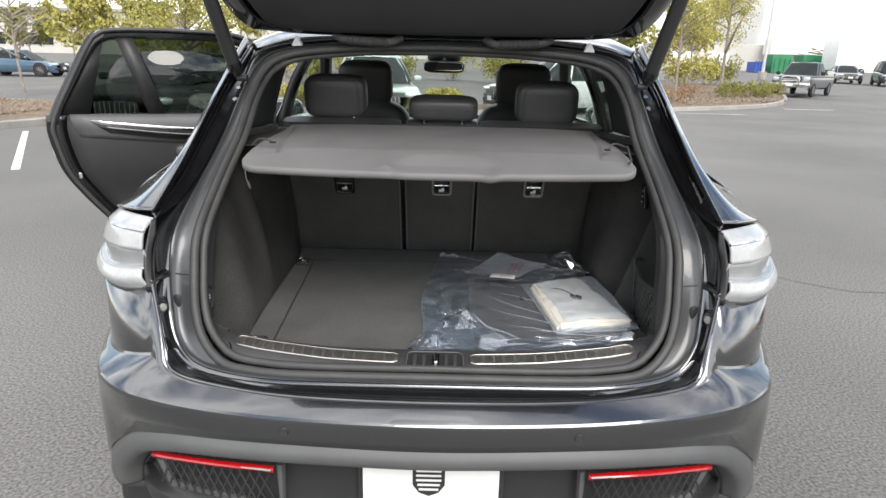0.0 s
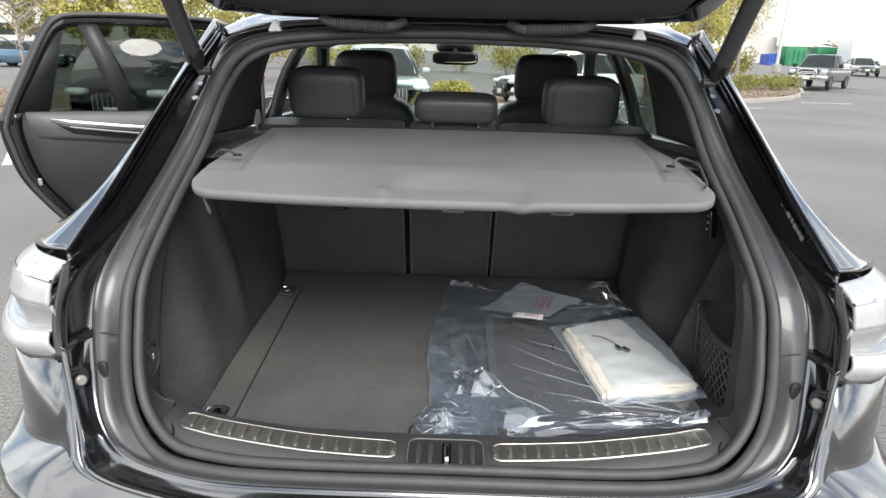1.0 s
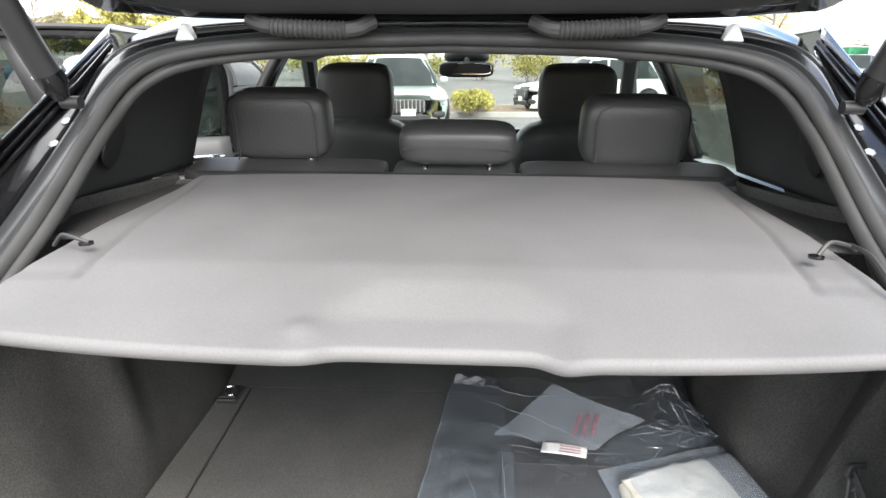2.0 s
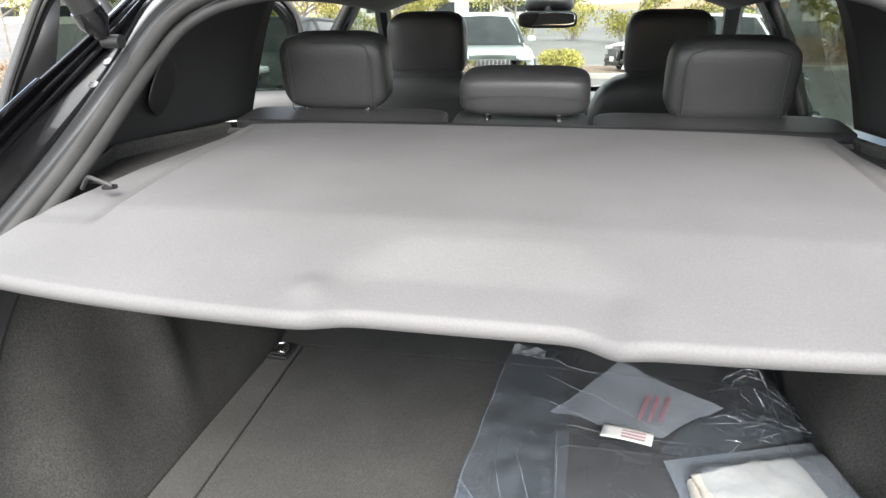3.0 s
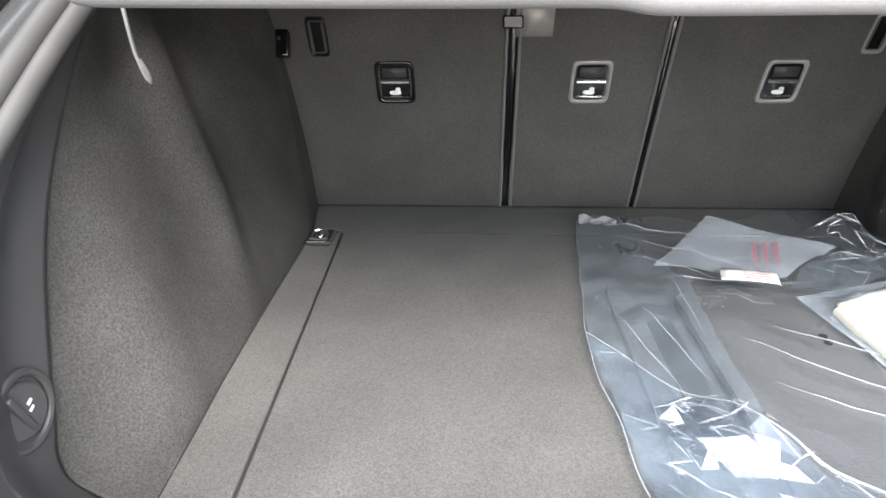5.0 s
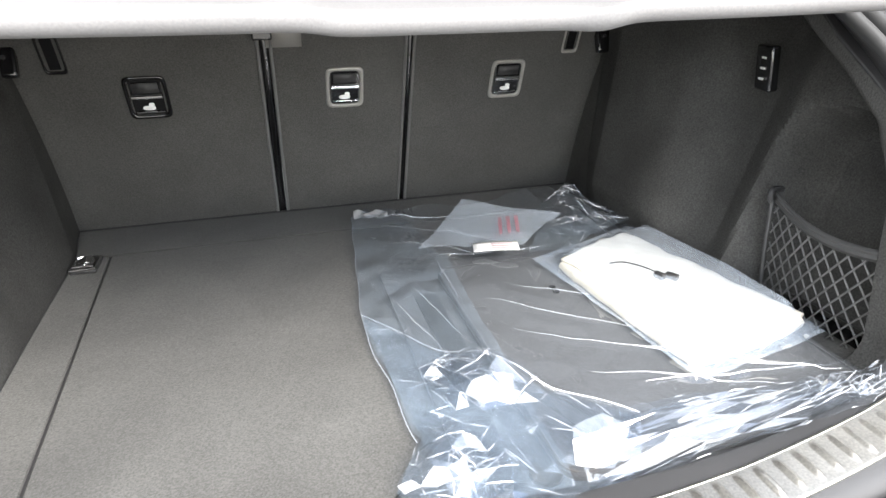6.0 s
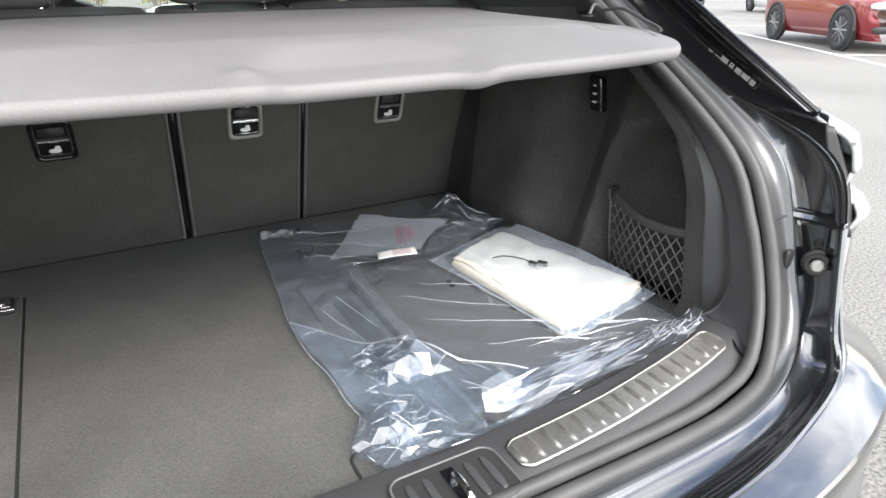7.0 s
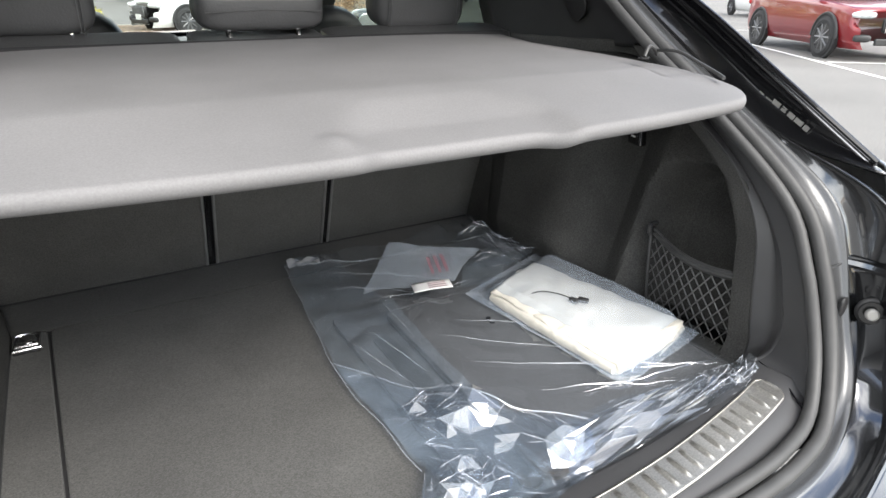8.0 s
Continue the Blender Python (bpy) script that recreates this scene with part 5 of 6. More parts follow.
def shards(outline, spacing, height, amp, seed, lean=0.0, stretch=1.0):
    """Stiff crumpled film: flat facets of uneven size between creases, longer along one direction."""
    r = random.Random(seed)
    c, sn = math.cos(lean), math.sin(lean)

    def turned(x, y):
        return Vector(((c * x + sn * y) / stretch, -sn * x + c * y))
    rim = []
    for (x0, y0), (x1, y1) in zip(outline, outline[1:] + outline[:1]):
        k = max(1, round(math.hypot(x1 - x0, y1 - y0) / spacing))
        for i in range(k):
            w = .12 * spacing if i else 0
            rim.append((x0 + (x1 - x0) * i / k + r.uniform(-w, w), y0 + (y1 - y0) * i / k + r.uniform(-w, w)))
    flat = [turned(x, y) for x, y in rim]
    lo = [min(p[k] for p in flat) for k in (0, 1)]
    hi = [max(p[k] for p in flat) for k in (0, 1)]
    inner = []
    for k in range(5000):
        p = Vector((r.uniform(lo[0], hi[0]), r.uniform(lo[1], hi[1])))
        gap = spacing * (.45 + 1.1 * abs(noise.noise(Vector((p.x * 23, p.y * 23, seed)))))
        if all((p - q).length > gap for q in inner) and all((p - q).length > .5 * spacing for q in flat):
            inner.append(p)
    n = len(flat)
    verts, _, faces, _, _, _ = geometry.delaunay_2d_cdt(flat + inner, [], [list(range(n))], 1, 1e-6)
    bm = bmesh.new()
    vs = []
    for k, p in enumerate(verts):
        x, y = p.x * stretch * c - p.y * sn, p.x * stretch * sn + p.y * c
        a = amp(x, y) if callable(amp) else amp
        vs.append(bm.verts.new((x, y, height(x, y) + a * r.uniform(-1, 1) * (.35 if k < n else 1))))
    for f in faces:
        bm.faces.new([vs[k] for k in f])
    return bm


def glints_on(bm, share, radius, seed, keep=None):
    """Thin whitened lines along some folds of crumpled film; their paleness imitates crease highlights."""
    r = random.Random(seed)
    out = bmesh.new()
    for e in sorted(bm.edges, key=lambda q: (round(q.verts[0].co.x, 5), round(q.verts[0].co.y, 5), round(q.verts[1].co.x, 5), round(q.verts[1].co.y, 5))):
        a, b = e.verts[0].co, e.verts[1].co
        m = (a + b) / 2
        if r.random() < share * (keep(m.x, m.y) if keep else 1):
            up = Vector((0, 0, radius))
            tube(out, [a + up, m + up * 1.6, b + up], [radius * .3, radius * r.uniform(.6, 1.4), radius * .3], 5)
    return out


def hill(x, y, cx, cy, rx, ry):
    return math.exp(-((x - cx) / rx) ** 2 - ((y - cy) / ry) ** 2)


def build_bags():
    # floor mats in a large clear bag
    mats = thing("bagged_floor_mats", (.27, .35, .72), "black carpet floor mats in a crumpled clear plastic bag", "floor mats")

    def rounded(x0, x1, y0, y1, r, n=6):
        pts = []
        for cx, cy, a0 in ((x1 - r, y1 - r, 0), (x0 + r, y1 - r, 90), (x0 + r, y0 + r, 180), (x1 - r, y0 + r, 270)):
            pts += [(cx + r * math.cos(radians(a0 + 90 * k / n)), cy + r * math.sin(radians(a0 + 90 * k / n))) for k in range(n + 1)]
        return pts
    part("floor_mat", slab(bmesh.new(), rounded(.005, .50, .040, .62, .03), .7205, .726), MAT_PILE, mats, "black carpet floor mat", bevel=.002)
    part("floor_mat", slab(bmesh.new(), rounded(.098, .53, .065, .572, .025), .7265, .736), MAT_PILE, mats, "black carpet floor mat", bevel=.002)
    part("mat_binding", tube(bmesh.new(), [(x, y, .7365) for x, y in rounded(.101, .527, .068, .569, .022)] + [(.527, .55, .7365)], .0024, 6), MAT_PILE, mats)
    part("heel_pad", slab(bmesh.new(), rounded(.045, .080, .22, .50, .006), .7262, .7285), BLACK_PLASTIC, mats)
    part("mat_fastener", disc(bmesh.new(), (.085, .085, .728), (0, 0, 1), .017, .004, 18), BLACK_PLASTIC, mats)
    for y in (.436, .450):
        part("fixing_eye", disc(bmesh.new(), (.262, y, .737), (0, 0, 1), .0055, .003, 12), BLACK_GLOSS, mats)

    def st(e0, e1, w):
        t = min(1, max(0, (w - e0) / (e1 - e0)))
        return t * t * (3 - 2 * t)

    def over(x, y):
        return .003 + .0125 * st(.07, .11, x) * st(.04, .085, y) * (1 - st(.57, .62, y)) + .003 * st(-.02, .02, x)
    creases = [(.14, .425, .33, .275, .0022), (.15, .335, .37, .185, .0026), (.20, .46, .34, .37, .0016), (.20, .21, .40, .125, .0022), (.05, .80, .30, .62, .004), (.05, .70, .20, .62, .004), (.00, .52, .05, .30, .003),
               (.28, .25, .46, .145, .0026), (.33, .20, .50, .125, .003), (.02, .86, .22, .78, .004), (.08, .62, .33, .60, .004), (.10, .60, .10, .42, .003), (.03, .55, .085, .33, .003), (.25, .17, .52, .135, .003)]
    soft = folds(31, (3.1, 4.3, 6.5), .05)
    back = folds(32, (9, 13, 21), .28)

    def lay(x, y, u, v):
        h = over(x, y) + soft(x, y) + back(x, y) * (st(.60, .72, y) * (.35 + .65 * st(.30, .42, x)) + .35 * (1 - st(.0, .06, x)))
        for x0, y0, x1, y1, hh in creases:
            hh *= 1.5
            e, w = Vector((x1 - x0, y1 - y0)), Vector((x - x0, y - y0))
            t = min(1, max(0, w.dot(e) / e.length_squared))
            h += hh * max(0, 1 - (w - e * t).length / .0075) * (.2 + .8 * math.sin(math.pi * (.05 + .9 * t)))
        return h
    left = [(-.002, .889, .7215), (-.028, .64, .7215), (-.048, .42, .7215), (-.038, .282, .7215), (-.030, .163, .7215), (.0, .06, .7235)]
    right = [(.535, .90, .7215), (.540, .66, .7215), (.545, .46, .7215), (.540, .32, .7215), (.525, .20, .7215), (.505, .095, .7300)]
    part("clear_bag", sheet(left, right, 170, 220, lay, lambda u, v: (.0012 * math.sin(v * 37 + u * 5), (1 - v) * .02 * math.sin(u * 9) * u + .002 * math.sin(u * 41))), FILM, mats, "clear polythene bag")
    part("second_layer", sheet(left, [(.10, .895, .7215), (.12, .64, .7215), (.115, .44, .7215), (.11, .30, .7215), (.105, .18, .7215), (.10, .05, .7215)], 40, 160,
                               lambda x, y, u, v: .002 + 1.05 * over(x, y) + 1.2 * soft(x, y) + .6 * back(x, y) * (1 - u)), FILM_BLUE, mats)
    # the open end: folded over, gathered and pulled up on to the sill
    tips = folds(17, (13, 21, 37, 61), .60)

    def bed(x, y):
        return .7245 + .014 * st(.08, .115, x) * st(.05, .10, y) + .040 * (1 - st(.012, .045, y - .06 * (x / .5) ** 2))

    def flap(x, y):
        return bed(x, y) + .004 + .046 * hill(x, y, .078, .235, .055, .075) + .022 * hill(x, y, -.012, .115, .045, .05) + .012 * hill(x, y, .16, .125, .06, .05)
    edge = [(-.046, .462), (-.040, .390), (-.036, .310), (-.030, .235), (-.022, .170), (-.068, .100), (-.040, .055), (-.022, .008), (.050, .012), (.125, .030), (.185, .070), (.214, .122), (.165, .165), (.125, .190), (.088, .232), (.046, .312), (.000, .395)]
    crush = lambda x, y: .0015 + .013 * hill(x, y, .045, .225, .055, .07) + .012 * hill(x, y, -.015, .095, .05, .05) + .004 * hill(x, y, .14, .07, .06, .05)
    busy = lambda x, y: min(1, .25 + hill(x, y, .04, .235, .07, .09) + hill(x, y, -.01, .10, .06, .06) + hill(x, y, .45, .075, .06, .05) + hill(x, y, .46, .75, .10, .10))

    def crumple(name, outline, spacing, height, amp, seed, lean, stretch, mat, share, label=""):
        bm = shards(outline, spacing, height, amp, seed, lean, stretch)
        # some folds carry a pale line in place of a highlight
        lines = glints_on(bm, share, .0006, seed + 100, busy)
        ob = part(name, bm, mat, mats, label, smooth=False)
        if share:
            part("crease_glint", lines, FILM_GLINT_HEM, ob, "pale lines imitating highlights on whitened creases")["kind"] = "stuff"
    crumple("end_flap", edge, .022, flap, crush, 7, -1.0, 1.9, FILM_CRISP, .30, "bunched open end of the bag")
    crumple("flap_lining", edge, .034, lambda x, y: .6 * flap(x, y) + .4 * bed(x, y), lambda x, y: .7 * crush(x, y), 8, -.6, 1.5, FILM_BLUE, 0)
    crumple("flap_tip", [(-.068, .100), (-.030, .140), (.030, .150), (.060, .100), (.050, .030), (-.022, .008)], .013, lambda x, y: flap(x, y) + .006, .006, 9, .4, 1.8, FILM_CRISP, .30)
    crumple("flap_peak", [(.000, .290), (.045, .300), (.090, .235), (.120, .190), (.080, .170), (.020, .190)], .016, lambda x, y: flap(x, y) + .005, .010, 19, -1.1, 2.0, FILM_CRISP, .35)
    part("flap_hem", tube(bmesh.new(), [(p.x, p.y, flap(p.x, p.y) + .0015) for p in spline([(x, y, 0) for x, y in edge[11:] + edge[:1]], 40)], .0009, 5), FILM_GLINT_HEM, mats, "milky hem of the folded film")
    # long pleats drawn along the sill to the bag's corner
    pleat = lambda x, y: bed(x, y) + .010 + .010 * st(.12, .30, x)
    crumple("sill_pleats", [(.115, .030), (.30, .018), (.43, .030), (.490, .052), (.488, .085), (.40, .112), (.28, .118), (.16, .116)], .011, pleat, lambda x, y: .0035 + .003 * hill(x, y, .45, .07, .06, .05), 41, .06, 7.0, FILM_CRISP, .35)
    crumple("sill_pleats", [(.155, .060), (.30, .035), (.47, .055), (.45, .100), (.30, .140), (.20, .140)], .014, lambda x, y: bed(x, y) + .006, .003, 42, .02, 6.0, FILM, .2)
    crumple("corner_crush", [(.385, .045), (.440, .034), (.494, .050), (.500, .075), (.470, .105), (.410, .105)], .012, lambda x, y: pleat(x, y) + .006, .007, 43, .5, 2.0, FILM_CRISP, .35)
    crumple("white_lump", [(.112, .074), (.150, .064), (.184, .094), (.162, .114), (.124, .106)], .020, lambda x, y: bed(x, y) + .010 + .018 * st(.06, .115, y), .004, 44, .3, 1.5, FILM_MILKY, .3)
    crumple("rear_crush", [(.330, .700), (.385, .800), (.445, .850), (.500, .800), (.550, .720), (.552, .650), (.470, .640), (.400, .650)], .018, lambda x, y: .732 + .052 * hill(x, y, .452, .775, .045, .055) + .022 * hill(x, y, .52, .69, .04, .05), lambda x, y: .003 + .009 * hill(x, y, .47, .75, .08, .09), 45, -.9, 2.0, FILM_CRISP, .30)
    # edges of the bag, and pale lines imitating highlights on its long stretched creases
    hem = spline(left, 60)
    part("bag_hem", tube(bmesh.new(), [(p.x + .0012 * math.sin(k * 37 / 60), p.y, .7275) for k, p in enumerate(hem[:52])], .0008, 5), FILM_GLINT_HEM, mats)
    for x0, y0, x1, y1, hh in creases:
        p = [Vector((x0 + (x1 - x0) * k / 10, y0 + (y1 - y0) * k / 10, 0)) for k in range(11)]
        for q in p:
            q.x += .004 * noise.noise(q * 21)
            q.z = .7215 + lay(q.x, q.y, 0, 0) + .0012
        part("film_glint", tube(bmesh.new(), p, [.0001 + .0006 * math.sin(math.pi * k / 10) for k in range(11)], 5), FILM_GLINT_HEM, mats)
    part("bag_flap", sheet([(.086, .641, .744), (.135, .70, .748), (.215, .79, .774)], [(.272, .59, .752), (.32, .63, .762), (.380, .665, .770)], 30, 30,
                           lambda x, y, u, v: .8 * soft(x, y) + .15 * back(x, y)), FILM_HAZE, mats, "bluish folded flap of film")
    sticker = part("sticker", sheet([(.170, .575, .7585), (.174, .590, .7595), (.178, .608, .7605)], [(.250, .560, .7585), (.254, .575, .7595), (.258, .592, .7605)], 6, 5, lambda x, y, u, v: .002 * math.sin(3 * u)), PAPER, mats, "white sticker with red print", thick=.0006)
    for k in range(3):
        part("print_bar", sheet([(.203 + .002 * k, .574 + .008 * k, .7605), (.204 + .002 * k, .579 + .008 * k, .7605)], [(.240 + .002 * k, .567 + .008 * k, .7605), (.241 + .002 * k, .571 + .008 * k, .7605)], 4, 2, lambda x, y, u, v: .001 + .0004 * k), PINK_INK, sticker)
    for k in range(3):
        part("film_print", sheet([(.232 + .017 * k, .615, .768), (.256 + .017 * k, .690, .772)], [(.238 + .017 * k, .615, .768), (.264 + .017 * k, .690, .772)], 2, 6, lambda x, y, u, v: .0), PINK_INK, mats)
    part("corner_tag", sheet([(.000, .860, .726), (.004, .893, .726)], [(.070, .850, .726), (.075, .880, .726)], 26, 12, lambda x, y, u, v: .006 + .5 * tips(x, y)), FILM_WHITE, mats, "white taped corner of the bag")
    # small bag with a foam sheet
    pack = thing("bagged_foam_pack", (.43, .38, .74), "white foam sheet in a clear bag on the mats", "packet")
    lumps = folds(51, (11, 17), .05)
    part("foam_sheet", sheet([(.302, .500, .744), (.318, .35, .744), (.338, .186, .744)], [(.458, .562, .746), (.500, .39, .746), (.540, .232, .744)], 50, 70,
                             lambda x, y, u, v: .010 + lumps(x, y) + .006 * math.sin(math.pi * u) ** .5 + .003 * noise.noise(Vector((x * 30, y * 30, 1))),
                             lambda u, v: (.006 * noise.noise(Vector((u * 2, v * 4, 3))), .008 * noise.noise(Vector((u * 4, v * 2, 7))))), FOAM, pack, "cream white foam sheet", thick=.014)
    part("foam_roll", tube(bmesh.new(), spline([(.336, .192, .750), (.43, .205, .752), (.534, .232, .750)], 14), [.009, .0105, .0115, .011, .0105, .0115, .011, .012, .011, .0105, .012, .011, .0105, .009], 12), FOAM, pack)
    part("foam_fold", tube(bmesh.new(), spline([(.302, .496, .750), (.318, .34, .751), (.336, .192, .750)], 14), [.008, .010, .0115, .010, .011, .0115, .0105, .011, .012, .011, .0105, .011, .010, .009], 12), FOAM, pack)
    wrap = folds(52, (7, 10, 16), .035)

    def packed(x, y, u, v):
        on = st(.03, .20, u) * (1 - st(.88, 1.0, u)) * st(.03, .16, v) * (1 - st(.86, .99, v))
        m = hill(x, y, .42, .160, .12, .022)
        return .030 * on + wrap(x, y) + .25 * tips(x, y) * m
    part("packet_film", sheet([(.268, .545, .744), (.298, .36, .742), (.324, .152, .742)], [(.522, .640, .744), (.552, .42, .744), (.556, .205, .744)], 90, 130, packed), FILM_HAZE, pack, "hazy packet film")
    top = shards([(.262, .548), (.300, .610), (.350, .655), (.420, .690), (.500, .665), (.524, .640), (.440, .590), (.340, .545)], .028, lambda x, y: .758 + .018 * hill(x, y, .40, .62, .08, .05), .005, 53, .5, 1.8)
    lines = glints_on(top, .30, .0006, 153)
    mouth = part("packet_top", top, FILM_BLUE, pack, "folded mouth of the packet", smooth=False)
    part("crease_glint", lines, FILM_GLINT_HEM, mouth, "pale lines imitating highlights on whitened creases")["kind"] = "stuff"
    part("packet_hem", shards([(.322, .150), (.42, .170), (.50, .185), (.556, .203), (.552, .228), (.47, .212), (.40, .200), (.336, .182)], .014, lambda x, y: .756, .006, 54, .25, 2.2), FILM_CRISP, pack, smooth=False)
    bm = bmesh.new()
    box(bm, (.420, .366, .7745), (.010, .020, .009), pose(0, 0, 0, 0, 0, 30))
    box(bm, (.404, .374, .7745), (.008, .018, .010), pose(0, 0, 0, 0, 0, 20))
    part("clip", bm, BLACK_PLASTIC, pack, "small black clips", bevel=.002)
    part("tie", tube(bmesh.new(), spline([(.355, .440, .772), (.375, .432, .775), (.395, .405, .776), (.408, .376, .774)], 14), .0013, 5), BLACK_PLASTIC, pack)


build_bags()


# ---- SURROUNDINGS ----
def ground_z(x, y):
    return 0.0 if y < 22 else .025 * (y - 22)


rows = []
ys = [-80, -40, -15, -6, 0, 6, 12, 22, 27, 34, 40, 55, 75, 100, 150, 260, 500]
xs = [-500, -200, -90, -50, -28, -16, -8, 0, 8, 16, 28, 50, 90, 200, 500]
ground = part("ground", grid(bmesh.new(), [[Vector((x, y, ground_z(x, y))) for x in xs] for y in ys]), ASPHALT)
tagged(ground, "worn grey asphalt of a parking lot", "ground", kind="structure")


def line(a, b, w=.10):
    a, b = Vector((*a, 0)), Vector((*b, 0))
    d = (b - a).normalized()
    n = Vector((-d.y, d.x, 0)) * w / 2
    k = 12
    rows = [[a.lerp(b, i / k) + n * s for i in range(k + 1)] for s in (-1, 1)]
    for r in rows:
        for p in r:
            p.z = ground_z(p.x, p.y) + .005
    return tagged(part("parking_line", grid(bmesh.new(), rows), LINE), "worn white painted parking line on the asphalt", "marking", "parking lines", "structure")


for a, b in (((-8.3, 10.9), (-5.6, 6.6)), ((-9.6, 8.7), (-7.9, 5.2)), ((8.2, 20.9), (10.5, 20.75)), ((13.5, 24.0), (15.5, 24.0)), ((15.5, 11.6), (8.0, 1.2)), ((11.95, 6.45), (14.6, 4.0)), ((17.5, 14.0), (21.5, 8.8)), ((-2.6, 8.8), (-2.6, 4.2))):
    line(a, b)


crack = [(1.9, 3.35), (2.43, 2.92), (2.63, 2.75), (2.80, 2.65), (3.04, 2.61), (3.5, 2.35), (4.2, 2.15)]
pts = [p + Vector((.02 * noise.noise(p * 5), .03 * noise.noise(p * 7 + Vector((2, 0, 0))), .002)) for p in spline([(x, y, 0) for x, y in crack], 60)]
tagged(part("crack_seam", grid(bmesh.new(), [[p + Vector((0, o * (.6 + .8 * abs(noise.noise(p * 9))), 0)) for p in pts] for o in (-.005, .005)]), CRACK), "thin dark crack across the asphalt", "crack", kind="structure")


def island(name, outline, label):
    """A raised planting bed: concrete kerb, stony soil inside."""
    bm = bmesh.new()
    n = len(outline)
    c = Vector((sum(p[0] for p in outline) / n, sum(p[1] for p in outline) / n))
    ins = []
    for p in outline:
        d = (c - Vector(p))
        ins.append(Vector(p) + d.normalized() * .16)
    ring = []
    for q, z in ((outline, -.05), (outline, .13), ([(Vector(p) + (c - Vector(p)).normalized() * .02) for p in outline], .15), (ins, .15), (ins, .10)):
        ring.append([Vector((p[0], p[1], ground_z(p[0], p[1]) + z)) for p in q] + [Vector((q[0][0], q[0][1], ground_z(q[0][0], q[0][1]) + z))])
    kerb = tagged(part("kerb", grid(bm, ring), CONCRETE), "pale concrete kerb round a planting bed", "kerb", kind="structure")
    bm = bmesh.new()
    bm.faces.new([bm.verts.new((p[0], p[1], ground_z(p[0], p[1]) + .125)) for p in ins])
    bmesh.ops.triangulate(bm, faces=bm.faces)
    bmesh.ops.subdivide_edges(bm, edges=bm.edges, cuts=3, use_grid_fill=True)
    for v in bm.verts:
        v.co.z += .05 * noise.noise(v.co * .9)
    bed = tagged(part(name, bm, GRAVEL), label, "planting bed", kind="structure")
    return bed


def smooth_outline(points, n=48):
    return [(p.x, p.y) for p in spline([(x, y, 0) for x, y in points + points[:1]], n)][:-1]


island("planting_bed", smooth_outline([(-8.8, 11.8), (-9.9, 9.3), (-12.5, 8.8), (-18, 9.0), (-30, 10.5), (-34, 16), (-26, 19), (-14, 18.4), (-8.6, 15.0)]), "stony tan planting bed with shrubs")
island("planting_bed", smooth_outline([(8.0, 21.6), (4.4, 25.5), (5.5, 32), (10, 40), (17, 44), (19.5, 38), (16.5, 29.5), (13.0, 24.5)]), "stony tan planting bed with trees and hedges")
island("planting_bed", smooth_outline([(-6.5, 17.0), (-1, 17.6), (2.6, 18.2), (2.8, 21), (-2, 21.6), (-7, 20.6)]), "stony planting bed with clipped hedges")

rnd = random.Random(5)


def leaf_cloud(name, centres, count, size, mat, parent, seed, flat=1.0):
    """A crown of many small leaf blades scattered about clump centres."""
    r = random.Random(seed)
    verts, faces = [], []
    for k in range(count):
        c, rad = centres[r.randrange(len(centres))]
        d = Vector((r.gauss(0, 1), r.gauss(0, 1), r.gauss(0, 1)))
        d = d.normalized() * rad * (r.random() ** .45)
        p = Vector(c) + Vector((d.x, d.y, d.z * flat))
        q = Euler((r.uniform(0, 6.3), r.uniform(0, 6.3), r.uniform(0, 6.3))).to_matrix()
        s = size * r.uniform(.6, 1.5)
        i = len(verts)
        verts += [p + q @ Vector(w) * s for w in ((-.5, 0, 0), (0, -.28, .06), (.5, 0, 0), (0, .28, .06))]
        faces.append((i, i + 1, i + 2, i + 3))
    me = bpy.data.meshes.new(name)
    me.from_pydata(verts, [], faces)
    me.materials.append(mat)
    ob = new(name, me)
    ob.parent = parent
    ob.matrix_parent_inverse = Matrix.Translation(-parent.location)
    ob["kind"] = "stuff"
    return ob


def tree(at, h, spread, mat, count, label, seed, size=.14, bare=False, lean=0.0):
    r = random.Random(seed)
    x, y = at
    z = ground_z(x, y) + .1
    t = thing("tree", (x, y, z), label, "tree", "parking lot trees")
    bm = bmesh.new()
    top = Vector((x + lean, y, z + h * .92))
    trunk = spline([(x, y, z), (x + .06 * h * r.uniform(-1, 1) * .3, y, z + h * .4), top], 12)
    tube(bm, trunk, [.035 * h * (1 - .85 * i / 11) * .36 for i in range(12)], 8)
    centres = []
    for k in range(22 if not bare else 34):
        f = r.uniform(.28, .97)
        p = trunk[0].lerp(trunk[-1], f)
        a = r.uniform(0, 6.28)
        ln = spread * (1.15 - .75 * f) * r.uniform(.5, 1.1)
        e = p + Vector((math.cos(a) * ln, math.sin(a) * ln, ln * r.uniform(.25, .7)))
        m = p.lerp(e, .5) + Vector((0, 0, .08 * ln))
        tube(bm, spline([p, m, e], 6), [.011 * h * (1 - .7 * f) * (1 - .75 * i / 5) + .004 for i in range(6)], 5)
        for g in (.55, .8, 1.0):
            centres.append((p.lerp(e, g), .26 * ln + .12))
        if bare:
            for q in range(5):
                s0 = p.lerp(e, r.uniform(.4, .95))
                s1 = s0 + Vector((r.uniform(-1, 1), r.uniform(-1, 1), r.uniform(.2, 1))) * ln * .4
                tube(bm, [s0, s0.lerp(s1, .5) + Vector((0, 0, .03)), s1], [.008, .006, .003], 4)
    part("trunk", bm, BARK, t)
    if count:
        leaf_cloud("crown", centres, count, size, mat, t, seed)
    return t


